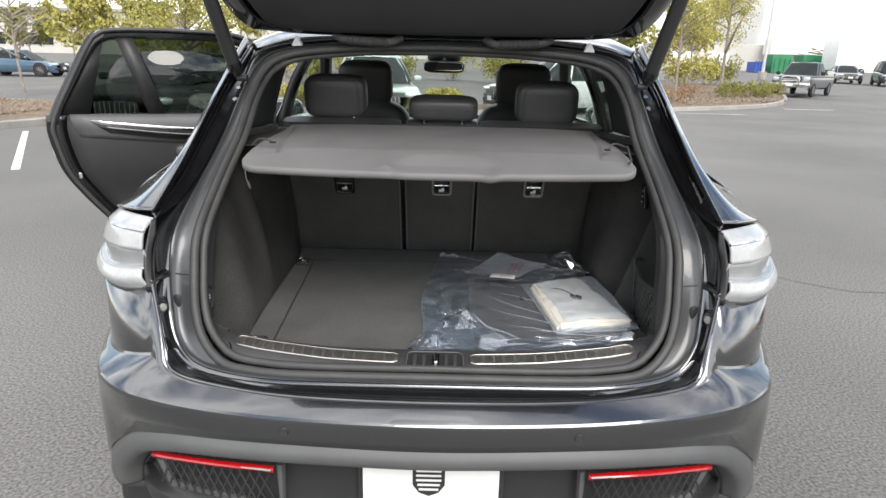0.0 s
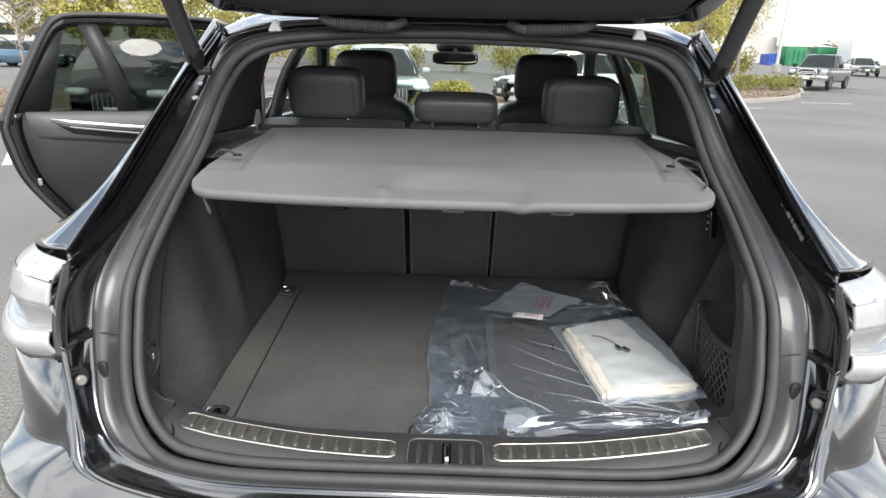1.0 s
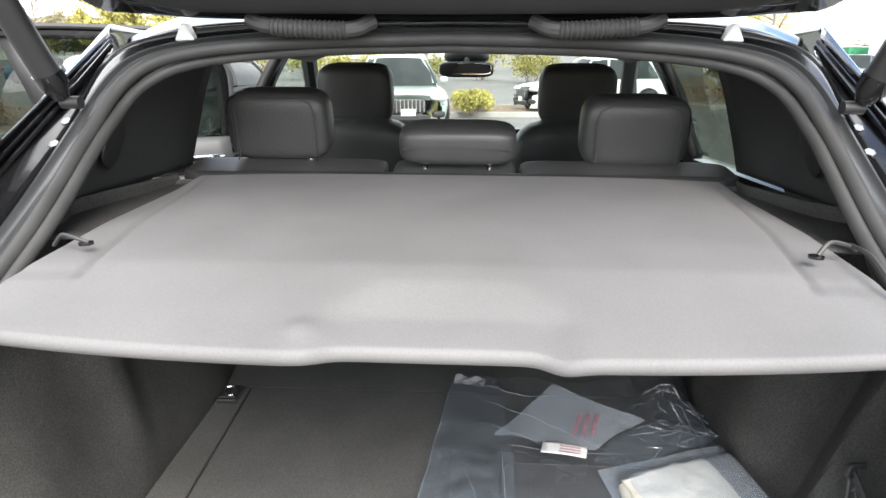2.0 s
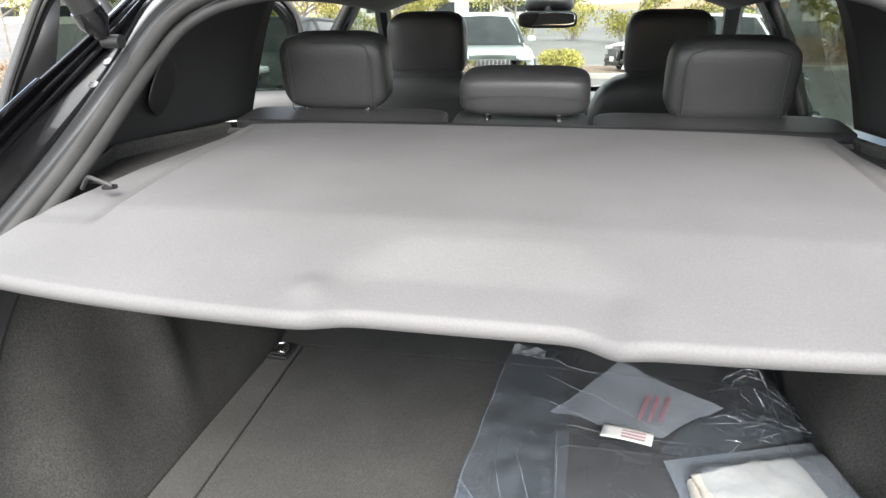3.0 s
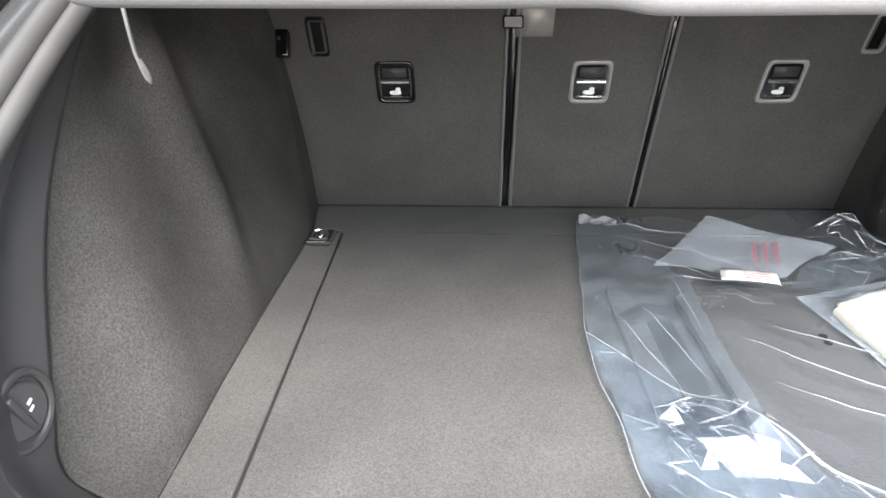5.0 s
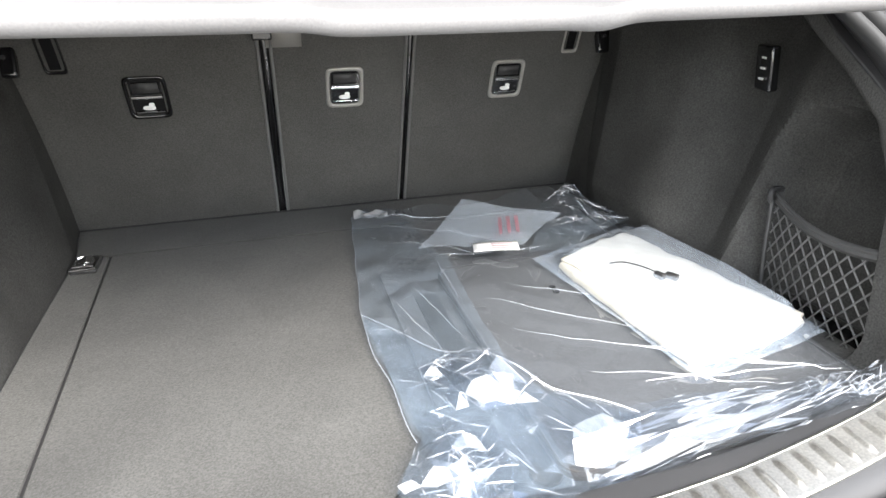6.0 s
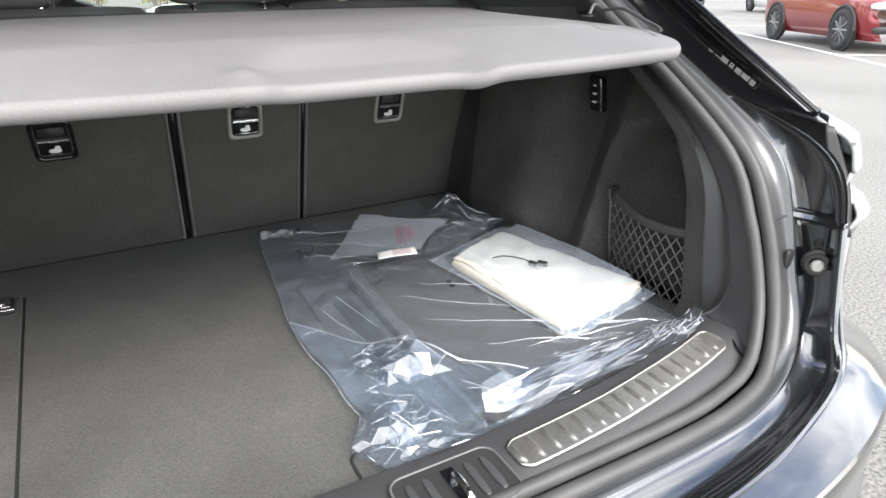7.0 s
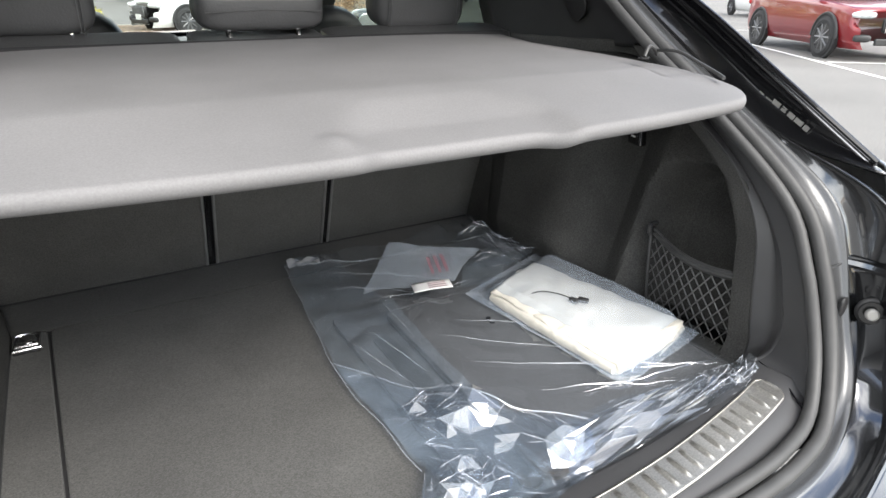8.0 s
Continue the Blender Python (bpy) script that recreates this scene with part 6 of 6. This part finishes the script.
def shrub(at, w, d, h, mat, count, label, seed, name="shrub", size=.07):
    x, y = at
    z = ground_z(x, y) + .1
    r = random.Random(seed)
    t = thing(name, (x, y, z), label, name, "shrubs in the beds")
    bm = bmesh.new()
    centres = []
    for k in range(14):
        e = Vector((x + r.uniform(-.42, .42) * w, y + r.uniform(-.42, .42) * d, z + r.uniform(.35, .8) * h))
        tube(bm, [Vector((x + .25 * (e.x - x), y + .25 * (e.y - y), z - .03)), Vector((x, y, z)).lerp(e, .6), e], [.018, .012, .006], 5)
        centres.append((e, .30 * min(w, h) + .05))
    part("stems", bm, BARK, t)
    leaf_cloud("leaves", centres, count, size, mat, t, seed)
    return t


tree((9.6, 25.5), 5.6, 1.6, LEAF_YELLOW, 5200, "slender tree with yellow-green spring leaves in a stony bed", 11, 0.08)
tree((13.5, 30.2), 7.2, 2.3, LEAF_YELLOW, 7200, "sparse pine with yellow-green needles in a stony bed", 12, 0.09)
tree((15.6, 40.0), 6.0, 2.0, LEAF_YELLOW, 4400, "young yellow-green tree in a stony bed", 13, 0.09)
tree((-15.3, 21.5), 4.6, 2.2, LEAF_YELLOW, 600, "bare branching tree with a few buds", 14, 0.04, bare=True)
tree((-11.5, 27.0), 5.4, 3.2, LEAF_YELLOW, 10400, "spreading yellow-green tree behind the parked cars", 15, 0.11)
tree((-7.0, 26.0), 5.6, 3.0, LEAF_YELLOW, 10400, "spreading yellow-green tree behind the parked cars", 16, 0.11)
tree((-2.6, 33.0), 5.8, 3.0, LEAF_YELLOW, 8400, "yellow-green tree across the road", 17, 0.11)
tree((4.4, 35.0), 5.2, 2.8, LEAF_YELLOW, 8400, "yellow-green tree across the road", 18, 0.11)
tree((-27.0, 27.0), 5.4, 2.6, LEAF_YELLOW, 5200, "yellow-green tree at the edge of the lot", 19, 0.11)
for k in range(16):
    x, y = -44 + 5.6 * k + rnd.uniform(-1, 1), 50 + rnd.uniform(-5, 8)
    if not 20 < x < 60:
        tree((x, y), rnd.uniform(4.5, 6.5), rnd.uniform(2.6, 3.6), (LEAF_YELLOW, LEAF_GREEN, LEAF_YELLOW)[k % 3], 2600, "rounded yellow-green tree beyond the road", 60 + k, .30)
for k, (x, y, w) in enumerate(((13.0, 28.0, 1.4), (14.3, 28.5, 1.5), (15.4, 29.4, 1.4))):
    shrub((x, y), w, 1.0, .75, LEAF_GREEN, 1500, "clipped green hedge in a stony bed", 30 + k, "hedge")
for k, (x, y, w) in enumerate(((-.05, 17.6, 1.0), (-.2, 18.9, 1.2), (-2.6, 18.9, 1.2), (-4.6, 18.6, 1.2))):
    shrub((x, y), w, 1.0, .62, LEAF_YELLOW, 3200, "clipped yellow-green hedge beyond the parking row", 40 + k, "hedge")
for k, (x, y) in enumerate(((-10.8, 13.0), (-13.5, 12.4), (-17.5, 13.2), (10.9, 27.5), (9.0, 24.2), (-24.5, 14.0))):
    shrub((x, y), 1.0, 1.0, .6, DRY_GRASS, 700, "dry brown twiggy shrub in a stony bed", 50 + k, "shrub", .06)

for k in range(11):
    x, y = -17 + 3.4 * k + rnd.uniform(-.6, .6), 38 + rnd.uniform(-2, 3)
    shrub((x, y), 3.4, 1.6, rnd.uniform(1.5, 2.4), (LEAF_YELLOW, LEAF_GREEN)[k % 3 == 1], 1500, "loose yellow-green hedge across the road", 90 + k, "hedge", .16)
shrub((-15.9, 11.6), 1.5, 1.4, 1.15, LEAF_YELLOW, 5200, "round yellow-green shrub in a stony bed", 58, "shrub", .06)

# loose stones on the beds
stone_meshes = []
for k in range(6):
    bm = bmesh.new()
    bmesh.ops.create_icosphere(bm, subdivisions=1, radius=1)
    for v in bm.verts:
        v.co *= 1 + .35 * noise.noise(v.co * 1.3 + Vector((k * 5, 0, 0)))
    me = bpy.data.meshes.new("stone")
    bm.to_mesh(me)
    bm.free()
    me.materials.append(STONE)
    stone_meshes.append(me)
r = random.Random(77)
verts, faces = [], []
for k in range(6800):
    if k % 3:
        x, y = r.uniform(-24, -10.2), r.uniform(9.5, 17.8)
    else:
        x, y = r.uniform(7.5, 15.0), r.uniform(23.5, 33)
        if y < 22.3 + (x - 8.0) * .62 * (1 if x > 8 else -1.4):
            continue
    s = r.uniform(.025, .085)
    me = stone_meshes[k % 6]
    i = len(verts)
    q = Euler((r.uniform(0, 6), r.uniform(0, 6), r.uniform(0, 6))).to_matrix()
    verts += [Vector((x, y, .14 + ground_z(x, y))) + q @ v.co * s for v in me.vertices]
    faces += [tuple(i + w for w in p.vertices) for p in me.polygons]
me = bpy.data.meshes.new("rock_mulch")
me.from_pydata(verts, [], faces)
me.materials.append(STONE)
tagged(new("rock_mulch", me), "loose tan landscape rocks on the planting beds", "rocks", kind="stuff")


def car_paint(name, colour, metal=.3):
    return material(name, colour, .3, metal, coat=1.0, vary=.05, scale=3)


CAR_GLASS = material("car_window_dark", (.03, .035, .035), .2, vary=.2, scale=2, specular=.08)
PAINT_RED = car_paint("dark_red_paint", (.20, .010, .016))
PAINT_WHITE = car_paint("white_paint", (.74, .75, .74), 0)
PAINT_PALE = car_paint("pale_green_silver_paint", (.42, .50, .46), .25)
PAINT_BLACK = material("black_car_paint", (.030, .036, .034), .6, vary=.05, scale=3, specular=.2)
PAINT_BLUE = car_paint("pale_blue_paint", (.10, .17, .25), .4)
PAINT_SILVER = car_paint("silver_paint", (.45, .46, .47), .5)
PAINT_SLATE = car_paint("slate_paint", (.03, .045, .06), .35)
HEADLAMP = material("headlamp_glass", (.65, .68, .7), .08, .3, coat=1.0, vary=.3, scale=25)


def parked_car(name, paint, place, heading, label, L=4.7, W=1.9, H=1.66, hood=1.0, belt=1.05, boot=.35, grille="bars", category="car", wheel=.36):
    """A parked vehicle facing +y before it is turned: shaped body, glazed cabin, lamps and wheels."""
    root = thing(name, (0, 0, 0), label, category, "parked cars")
    w = W / 2
    st = [(-L / 2, .80, .86), (-L / 2 + .12, .95, 1.0), (-L * .30, 1.0, 1.02), (0, 1.0, 1.0), (L * .22, 1.0, .98), (L * .36, .99, .93), (L / 2 - .18, .93, .84), (L / 2, .78, .70)]
    rails = []
    for f in range(7):
        rail = []
        for y, ws, hs in st:
            top = belt if y < L * .2 else hood
            top *= hs
            z = (.22, .36, .58, top * .82, top * .955, top, top + .02)[f]
            x = (.86, .95, 1.0, .985, .95, .80, .0)[f] * w * ws
            bow = -.05 * f * (1 if y >= L / 2 - .01 else 0)
            rail.append((x, y + bow * (1 if f > 2 else .3) - (.10 * (x / w) ** 3 if y > L / 2 - .3 else 0) + (.10 * (x / w) ** 3 if y < -L / 2 + .2 else 0), z))
        rails.append(rail)
    part("body", loft(rails, 56, 28, both=True), paint, root)
    # cabin
    yb, yf = -L / 2 + boot, L * .20
    c0 = [(0, yb - .08, belt * .98), (.62 * w, yb - .05, belt * .98), (.90 * w, yb + .15, belt), (.93 * w, 0, belt), (.90 * w, yf - .1, belt), (.66 * w, yf + .16, hood * .99), (0, yf + .30, hood * 1.0)]
    c1 = [(0, yb + .35, H - .04), (.50 * w, yb + .36, H - .05), (.66 * w, yb + .50, H - .07), (.70 * w, -.15, H - .03), (.66 * w, yf - .72, H - .08), (.50 * w, yf - .62, H - .06), (0, yf - .56, H - .04)]
    cm = [tuple((a + b) / 2 + (.03 * (p[0] / w) if i == 0 else .01) for i, (a, b) in enumerate(zip(p, q))) for p, q in zip(c0, c1)]
    part("cabin_glass", loft([c0, cm, c1], 60, 10, both=True), CAR_GLASS, root)
    c2 = [(x * .55, y * .8, H + .01) for x, y, z in c1]
    part("roof", loft([[(x * 1.04, y * 1.03, z - .035) for x, y, z in c1], [(x * 1.03, y * 1.02, z - .005) for x, y, z in c1], [(x * .97, y * .97, z + .025) for x, y, z in c1], c2, [(0, y * .7, H + .015) for x, y, z in c1]], 48, 10, both=True), paint, root)
    for s in (1, -1):
        for i in (2, 3, 4.6):
            k = int(i)
            f = i - k
            lo = Vector(c0[k]).lerp(Vector(c0[k + 1]), f)
            hi = Vector(c1[k]).lerp(Vector(c1[k + 1]), f)
            mid = (lo + hi) / 2 + Vector((.03, 0, 0))
            part("pillar", tube(bmesh.new(), [(s * p.x * 1.005, p.y, p.z) for p in (lo, mid, hi)], .035, 6), paint, root)
        wm = part("wing_mirror", cushion(bmesh.new(), (s * (w + .06), yf - .12, belt + .06), (.20, .12, .14), 3), paint, root)
        hl = part("headlamp", cushion(bmesh.new(), (s * w * .72, L / 2 - .17, hood * .76), (.40, .26, .13), 3, pose(0, 0, 0, 0, 0, -s * 22)), HEADLAMP, root)
        part("lower_vent", cushion(bmesh.new(), (s * w * .70, L / 2 - .10, .42), (.30, .16, .14), 3, pose(0, 0, 0, 0, 0, -s * 18)), BLACK_PLASTIC, root)
        part("tail_lamp", cushion(bmesh.new(), (s * w * .80, -L / 2 + .10, belt * .86), (.30, .20, .16), 3, pose(0, 0, 0, 0, 0, s * 22)), RED_LENS, root)
        for y in (-L * .30, L * .31):
            part("arch_lip", tube(bmesh.new(), [(s * (w * 1.0), y + (wheel + .055) * math.cos(a), wheel + (wheel + .055) * math.sin(a)) for a in [math.pi * k / 20 for k in range(21)]], .028, 6), BLACK_PLASTIC if category != "saloon" else paint, root)
            part("wheel_arch", disc(bmesh.new(), (s * (w * .97), y, wheel + .01), (1, 0, 0), wheel + .045, w * .075, 32), TYRE, root)
            wh = part("wheel", tube(bmesh.new(), [(s * (w - .055), y + (wheel - .085) * math.cos(a), wheel + (wheel - .085) * math.sin(a)) for a in [2 * math.pi * k / 32 for k in range(33)]], .098, 10, cap=False), TYRE, root)
            part("hub", disc(bmesh.new(), (s * (w - .045), y, wheel), (1, 0, 0), wheel - .10, .12, 24), BLACK_PLASTIC, wh)
            bm = bmesh.new()
            for k in range(10):
                a = 2 * math.pi * k / 10
                tube(bm, [(s * (w + .018), y, wheel), (s * (w + .014), y + (wheel - .10) * math.cos(a), wheel + (wheel - .10) * math.sin(a))], [.028, .018], 6)
            tube(bm, [(s * (w + .012), y + (wheel - .10) * math.cos(a), wheel + (wheel - .10) * math.sin(a)) for a in [2 * math.pi * k / 28 for k in range(29)]], .016, 6, cap=False)
            part("rim", bm, ALUMINIUM, wh)
    g = part("grille", cushion(bmesh.new(), (0, L / 2 - .045, hood * .60), (w * .80, .10, .30), 5), BLACK_PLASTIC, root)
    for k in range(9):
        part("grille_bar", box(bmesh.new(), ((k - 4) * w * .088, L / 2 + .008, hood * .60), (.016, .012, .26)), CHROME if grille == "bars" else BLACK_GLOSS, g)
    part("lower_grille", box(bmesh.new(), (0, L / 2 - .01, .36), (w * 1.0, .06, .12)), BLACK_PLASTIC, root, bevel=.02)
    part("number_plate", box(bmesh.new(), (0, L / 2 + .02, .47), (.31, .012, .14)), WHITE_PLATE, root, bevel=.003)
    root.matrix_basis = pose(place[0], place[1], ground_z(*place), 0, 0, heading)
    return root


parked_car("parked_suv", PAINT_PALE, (-1.9, 15.2), 192, "pale green-silver SUV parked nose towards the lot, by a hedge", L=4.75)
parked_car("parked_suv", PAINT_WHITE, (3.6, 19.6), 108, "white SUV standing across the lot beyond a hedge", L=4.7, H=1.68)
parked_car("parked_suv", PAINT_BLACK, (-5.35, 11.3), 178, "black SUV parked with its nose towards the lot", L=4.7, H=1.56)
parked_car("parked_saloon", PAINT_BLUE, (-24.6, 35.5), -84, "blue saloon parked beyond the planting bed", L=4.7, H=1.45, belt=.95, hood=.88, boot=.75, category="saloon")
parked_car("parked_suv", PAINT_RED, (14.2, 7.8), 149, "dark red SUV parked in a marked bay", L=4.7, H=1.70, belt=1.12, hood=1.09, wheel=.39)
parked_car("parked_suv", PAINT_WHITE, (27.6, 18.6), 149, "white SUV parked in a further bay", L=4.7, H=1.67)
parked_car("parked_suv", PAINT_BLACK, (25.0, 22.8), 149, "black SUV parked in a further bay", L=4.7, H=1.67)
parked_car("parked_saloon", PAINT_SILVER, (32.9, 52.0), 160, "silver saloon by the building", L=4.6, H=1.45, belt=.95, hood=.88, boot=.75, category="saloon")
parked_car("parked_van", PAINT_SLATE, (34.0, 48.0), 155, "dark minivan by the building", L=5.0, H=1.9, belt=1.05, boot=.2)


def build_pickup():
    root = thing("pickup_truck", (0, 0, 0), "dark slate pickup truck with a chrome bull bar, on the asphalt", "pickup truck", "parked cars")
    w = .93
    rails = []
    st = [(-2.6, .97), (-.4, 1.0), (.9, 1.0), (2.0, .99), (2.55, .94)]
    for f in range(6):
        rails.append([((.88, .97, 1.0, .99, .93, 0)[f] * w * ws, y - (.12 if f > 3 and y > 2.4 else 0), (.38, .48, .72, .98, 1.08 if y < 2.3 else 1.02, 1.10 if y < 2.3 else 1.04)[f]) for y, ws in st])
    part("body", loft(rails, 30, 24, both=True), PAINT_SLATE, root)
    c0 = [(0, -.75, 1.08), (.88 * w, -.7, 1.08), (.92 * w, .2, 1.08), (.86 * w, 1.05, 1.08), (0, 1.3, 1.08)]
    c1 = [(0, -.6, 1.68), (.70 * w, -.55, 1.67), (.74 * w, .1, 1.70), (.68 * w, .45, 1.68), (0, .55, 1.70)]
    part("cabin_glass", loft([c0, [tuple((a + b) / 2 for a, b in zip(p, q)) for p, q in zip(c0, c1)], c1], 30, 8, both=True), CAR_GLASS, root)
    part("roof", loft([[(x * 1.04, y * 1.03, z - .035) for x, y, z in c1], [(x * 1.03, y * 1.02, z - .005) for x, y, z in c1], [(x * .9, y * .95, z + .04) for x, y, z in c1], [(0, y * .8, 1.75) for x, y, z in c1]], 24, 8, both=True), PAINT_SLATE, root)
    for s in (1, -1):
        for k in (1, 2, 3):
            part("pillar", tube(bmesh.new(), [(s * c0[k][0] * 1.005, c0[k][1], 1.08), (s * c1[k][0] * 1.01, c1[k][1], 1.68)], .04, 6), PAINT_SLATE, root)
        part("headlamp", cushion(bmesh.new(), (s * .72, 2.50, .90), (.30, .12, .18), 4), HEADLAMP, root)
        part("wing_mirror", cushion(bmesh.new(), (s * 1.06, .95, 1.18), (.20, .10, .18), 4), PAINT_BLACK, root)
        for y in (-1.7, 1.75):
            wh = part("wheel", tube(bmesh.new(), [(s * .85, y + .28 * math.cos(a), .37 + .28 * math.sin(a)) for a in [2 * math.pi * k / 28 for k in range(29)]], .10, 10, cap=False), TYRE, root)
            part("rim", disc(bmesh.new(), (s * .90, y, .37), (1, 0, 0), .22, .05, 20), ALUMINIUM, wh)
    part("grille", box(bmesh.new(), (0, 2.52, .88), (1.0, .08, .24)), BLACK_PLASTIC, root, bevel=.02)
    part("grille_bar", box(bmesh.new(), (0, 2.565, .88), (.9, .02, .05)), CHROME, root, bevel=.01)
    part("front_bumper", cushion(bmesh.new(), (0, 2.60, .60), (1.84, .20, .24), 5), CHROME, root, "chrome front bumper")
    part("bull_bar", tube(bmesh.new(), spline([(-.42, 2.70, .48), (-.42, 2.74, .85), (-.28, 2.74, 1.0), (.28, 2.74, 1.0), (.42, 2.74, .85), (.42, 2.70, .48)], 30), .035, 8), CHROME, root, "chrome bull bar")
    part("bull_crossbar", tube(bmesh.new(), [(-.42, 2.74, .80), (.42, 2.74, .80)], .028, 8), CHROME, root)
    part("number_plate", box(bmesh.new(), (0, 2.72, .62), (.31, .012, .15)), WHITE_PLATE, root)
    root.matrix_basis = pose(19.2, 33.2, ground_z(19, 33), 0, 0, 138)


build_pickup()


def build_building():
    z0 = ground_z(40, 92) - .3
    b = thing("warehouse", (48, 95, z0), "large white flat-roofed warehouse with a grey canopy", "building")
    part("wall", box(bmesh.new(), (86, 105, z0 + 6.5), (80, 20, 13)), STUCCO, b, bevel=.05)
    part("annex", box(bmesh.new(), (43, 93, z0 + 1.9), (28, 6, 3.8)), STUCCO_GREY, b, bevel=.05)
    part("canopy", box(bmesh.new(), (50.5, 88.4, z0 + 3.5), (13, 2.2, 2.1)), STUCCO, b, bevel=.05)
    part("parapet", box(bmesh.new(), (86, 94.8, z0 + 13.1), (80.4, .6, .5)), STUCCO_GREY, b)
    for x in (33, 38, 46, 52):
        part("dock_door", box(bmesh.new(), (x, 89.9, z0 + 1.4), (3.0, .12, 2.4)), STUCCO, b, bevel=.02)
    gz = ground_z(47, 75)
    t = thing("box_trailer", (47.4, 75, gz), "plain white box trailer parked by the building", "trailer")
    part("box", box(bmesh.new(), (47.4, 76, gz + 2.3), (3.8, 3.0, 3.4)), PAINT_WHITE, t, bevel=.05)
    for x in (46.2, 48.6):
        part("wheel", disc(bmesh.new(), (x, 74.6, gz + .42), (0, 1, 0), .42, .3), TYRE, t)
    for x, mat, nm, lab, wd in ((46.0, GREEN_STEEL, "skip", "green steel skip loaded with boards, by the building", 3.7), (41.6, GREEN_STEEL, "skip", "green steel skip by the building", 2.5), (38.9, BLUE_PLASTIC, "bin", "blue plastic bin by the building", 1.5)):
        z = ground_z(x, 80)
        k = thing(nm, (x, 80, z), lab, nm)
        bm = bmesh.new()
        slab(bm, [(x - wd / 2, 79), (x + wd / 2, 79), (x + wd / 2, 81), (x - wd / 2, 81)], z, z + (2.2 if nm == "skip" else 1.3))
        part("tub", bm, mat, k, bevel=.05)
        for i in range(4):
            part("rib", box(bmesh.new(), (x - wd / 2 + wd * (i + .5) / 4, 78.95, z + .9), (.12, .12, 1.7 if nm == "skip" else 1.0)), mat, k)
        if wd > 3:
            r = random.Random(3)
            for i in range(9):
                part("board", box(bmesh.new(), (x + r.uniform(-1.2, 1.2), 80 + r.uniform(-.6, .6), z + 2.25 + .08 * i), (r.uniform(1.0, 2.0), .3, .12), pose(0, 0, 0, r.uniform(-8, 8), r.uniform(-12, 12), r.uniform(-40, 40))), (BARK, STUCCO, DRY_GRASS)[i % 3], k)
    p = thing("light_pole", (27.6, 55, ground_z(25, 55)), "tall white lamp post on a concrete base", "lamp post")
    z = ground_z(25, 55)
    part("base", disc(bmesh.new(), (27.6, 55, z + .35), (0, 0, 1), .35, .7), CONCRETE, p, bevel=.03)
    part("shaft", tube(bmesh.new(), [(27.6, 55, z + .6), (27.6, 55, z + 9)], [.13, .09], 10), GALV, p)
    part("arm", tube(bmesh.new(), [(27.6, 55, z + 8.9), (26.3, 55, z + 9.1)], .05, 8), GALV, p)
    part("lamp_head", box(bmesh.new(), (26.0, 55, z + 9.1), (.8, .35, .15)), GALV, p, bevel=.03)


build_building()


def build_distance():
    """Low buildings, a woodland edge and a ridge far beyond the lot."""
    for k, (x, y, w, h) in enumerate(((-70, 110, 46, 6.5), (-20, 130, 40, 6.0), (-120, 120, 40, 7))):
        z = ground_z(x, y)
        b = thing("low_building", (x, y, z), "low grey commercial building in the distance", "building", "distant buildings")
        part("wall", box(bmesh.new(), (x, y, z + h / 2 - .3), (w, 14, h)), STUCCO_GREY, b)
        part("roof", box(bmesh.new(), (x, y, z + h), (w + .8, 14.8, .5)), CONCRETE, b, bevel=.05)
        for i in range(6):
            wn_ = part("window", box(bmesh.new(), (x - w * .42 + w * .168 * i, y - 7.02, z + 2.0), (w * .10, .12, 1.8)), CAR_GLASS, b)
    rows = []
    for j, (d, hh) in enumerate(((300, 0), (330, .55), (380, 1.0))):
        rows.append([Vector((math.sin(a) * d * 1.6, math.cos(a) * d * 1.6, -2 + ground_z(0, d) * .8 + hh * (16 + 10 * noise.noise(Vector((a * 4, 0, 2))) + 6 * noise.noise(Vector((a * 13, 1, 2)))))) for a in [-2.0 + 4.0 * i / 90 for i in range(91)]])
    tagged(part("distant_ridge", grid(bmesh.new(), rows), DRY_GRASS), "hazy brown hills far beyond the lot", "hills", kind="structure")


build_distance()
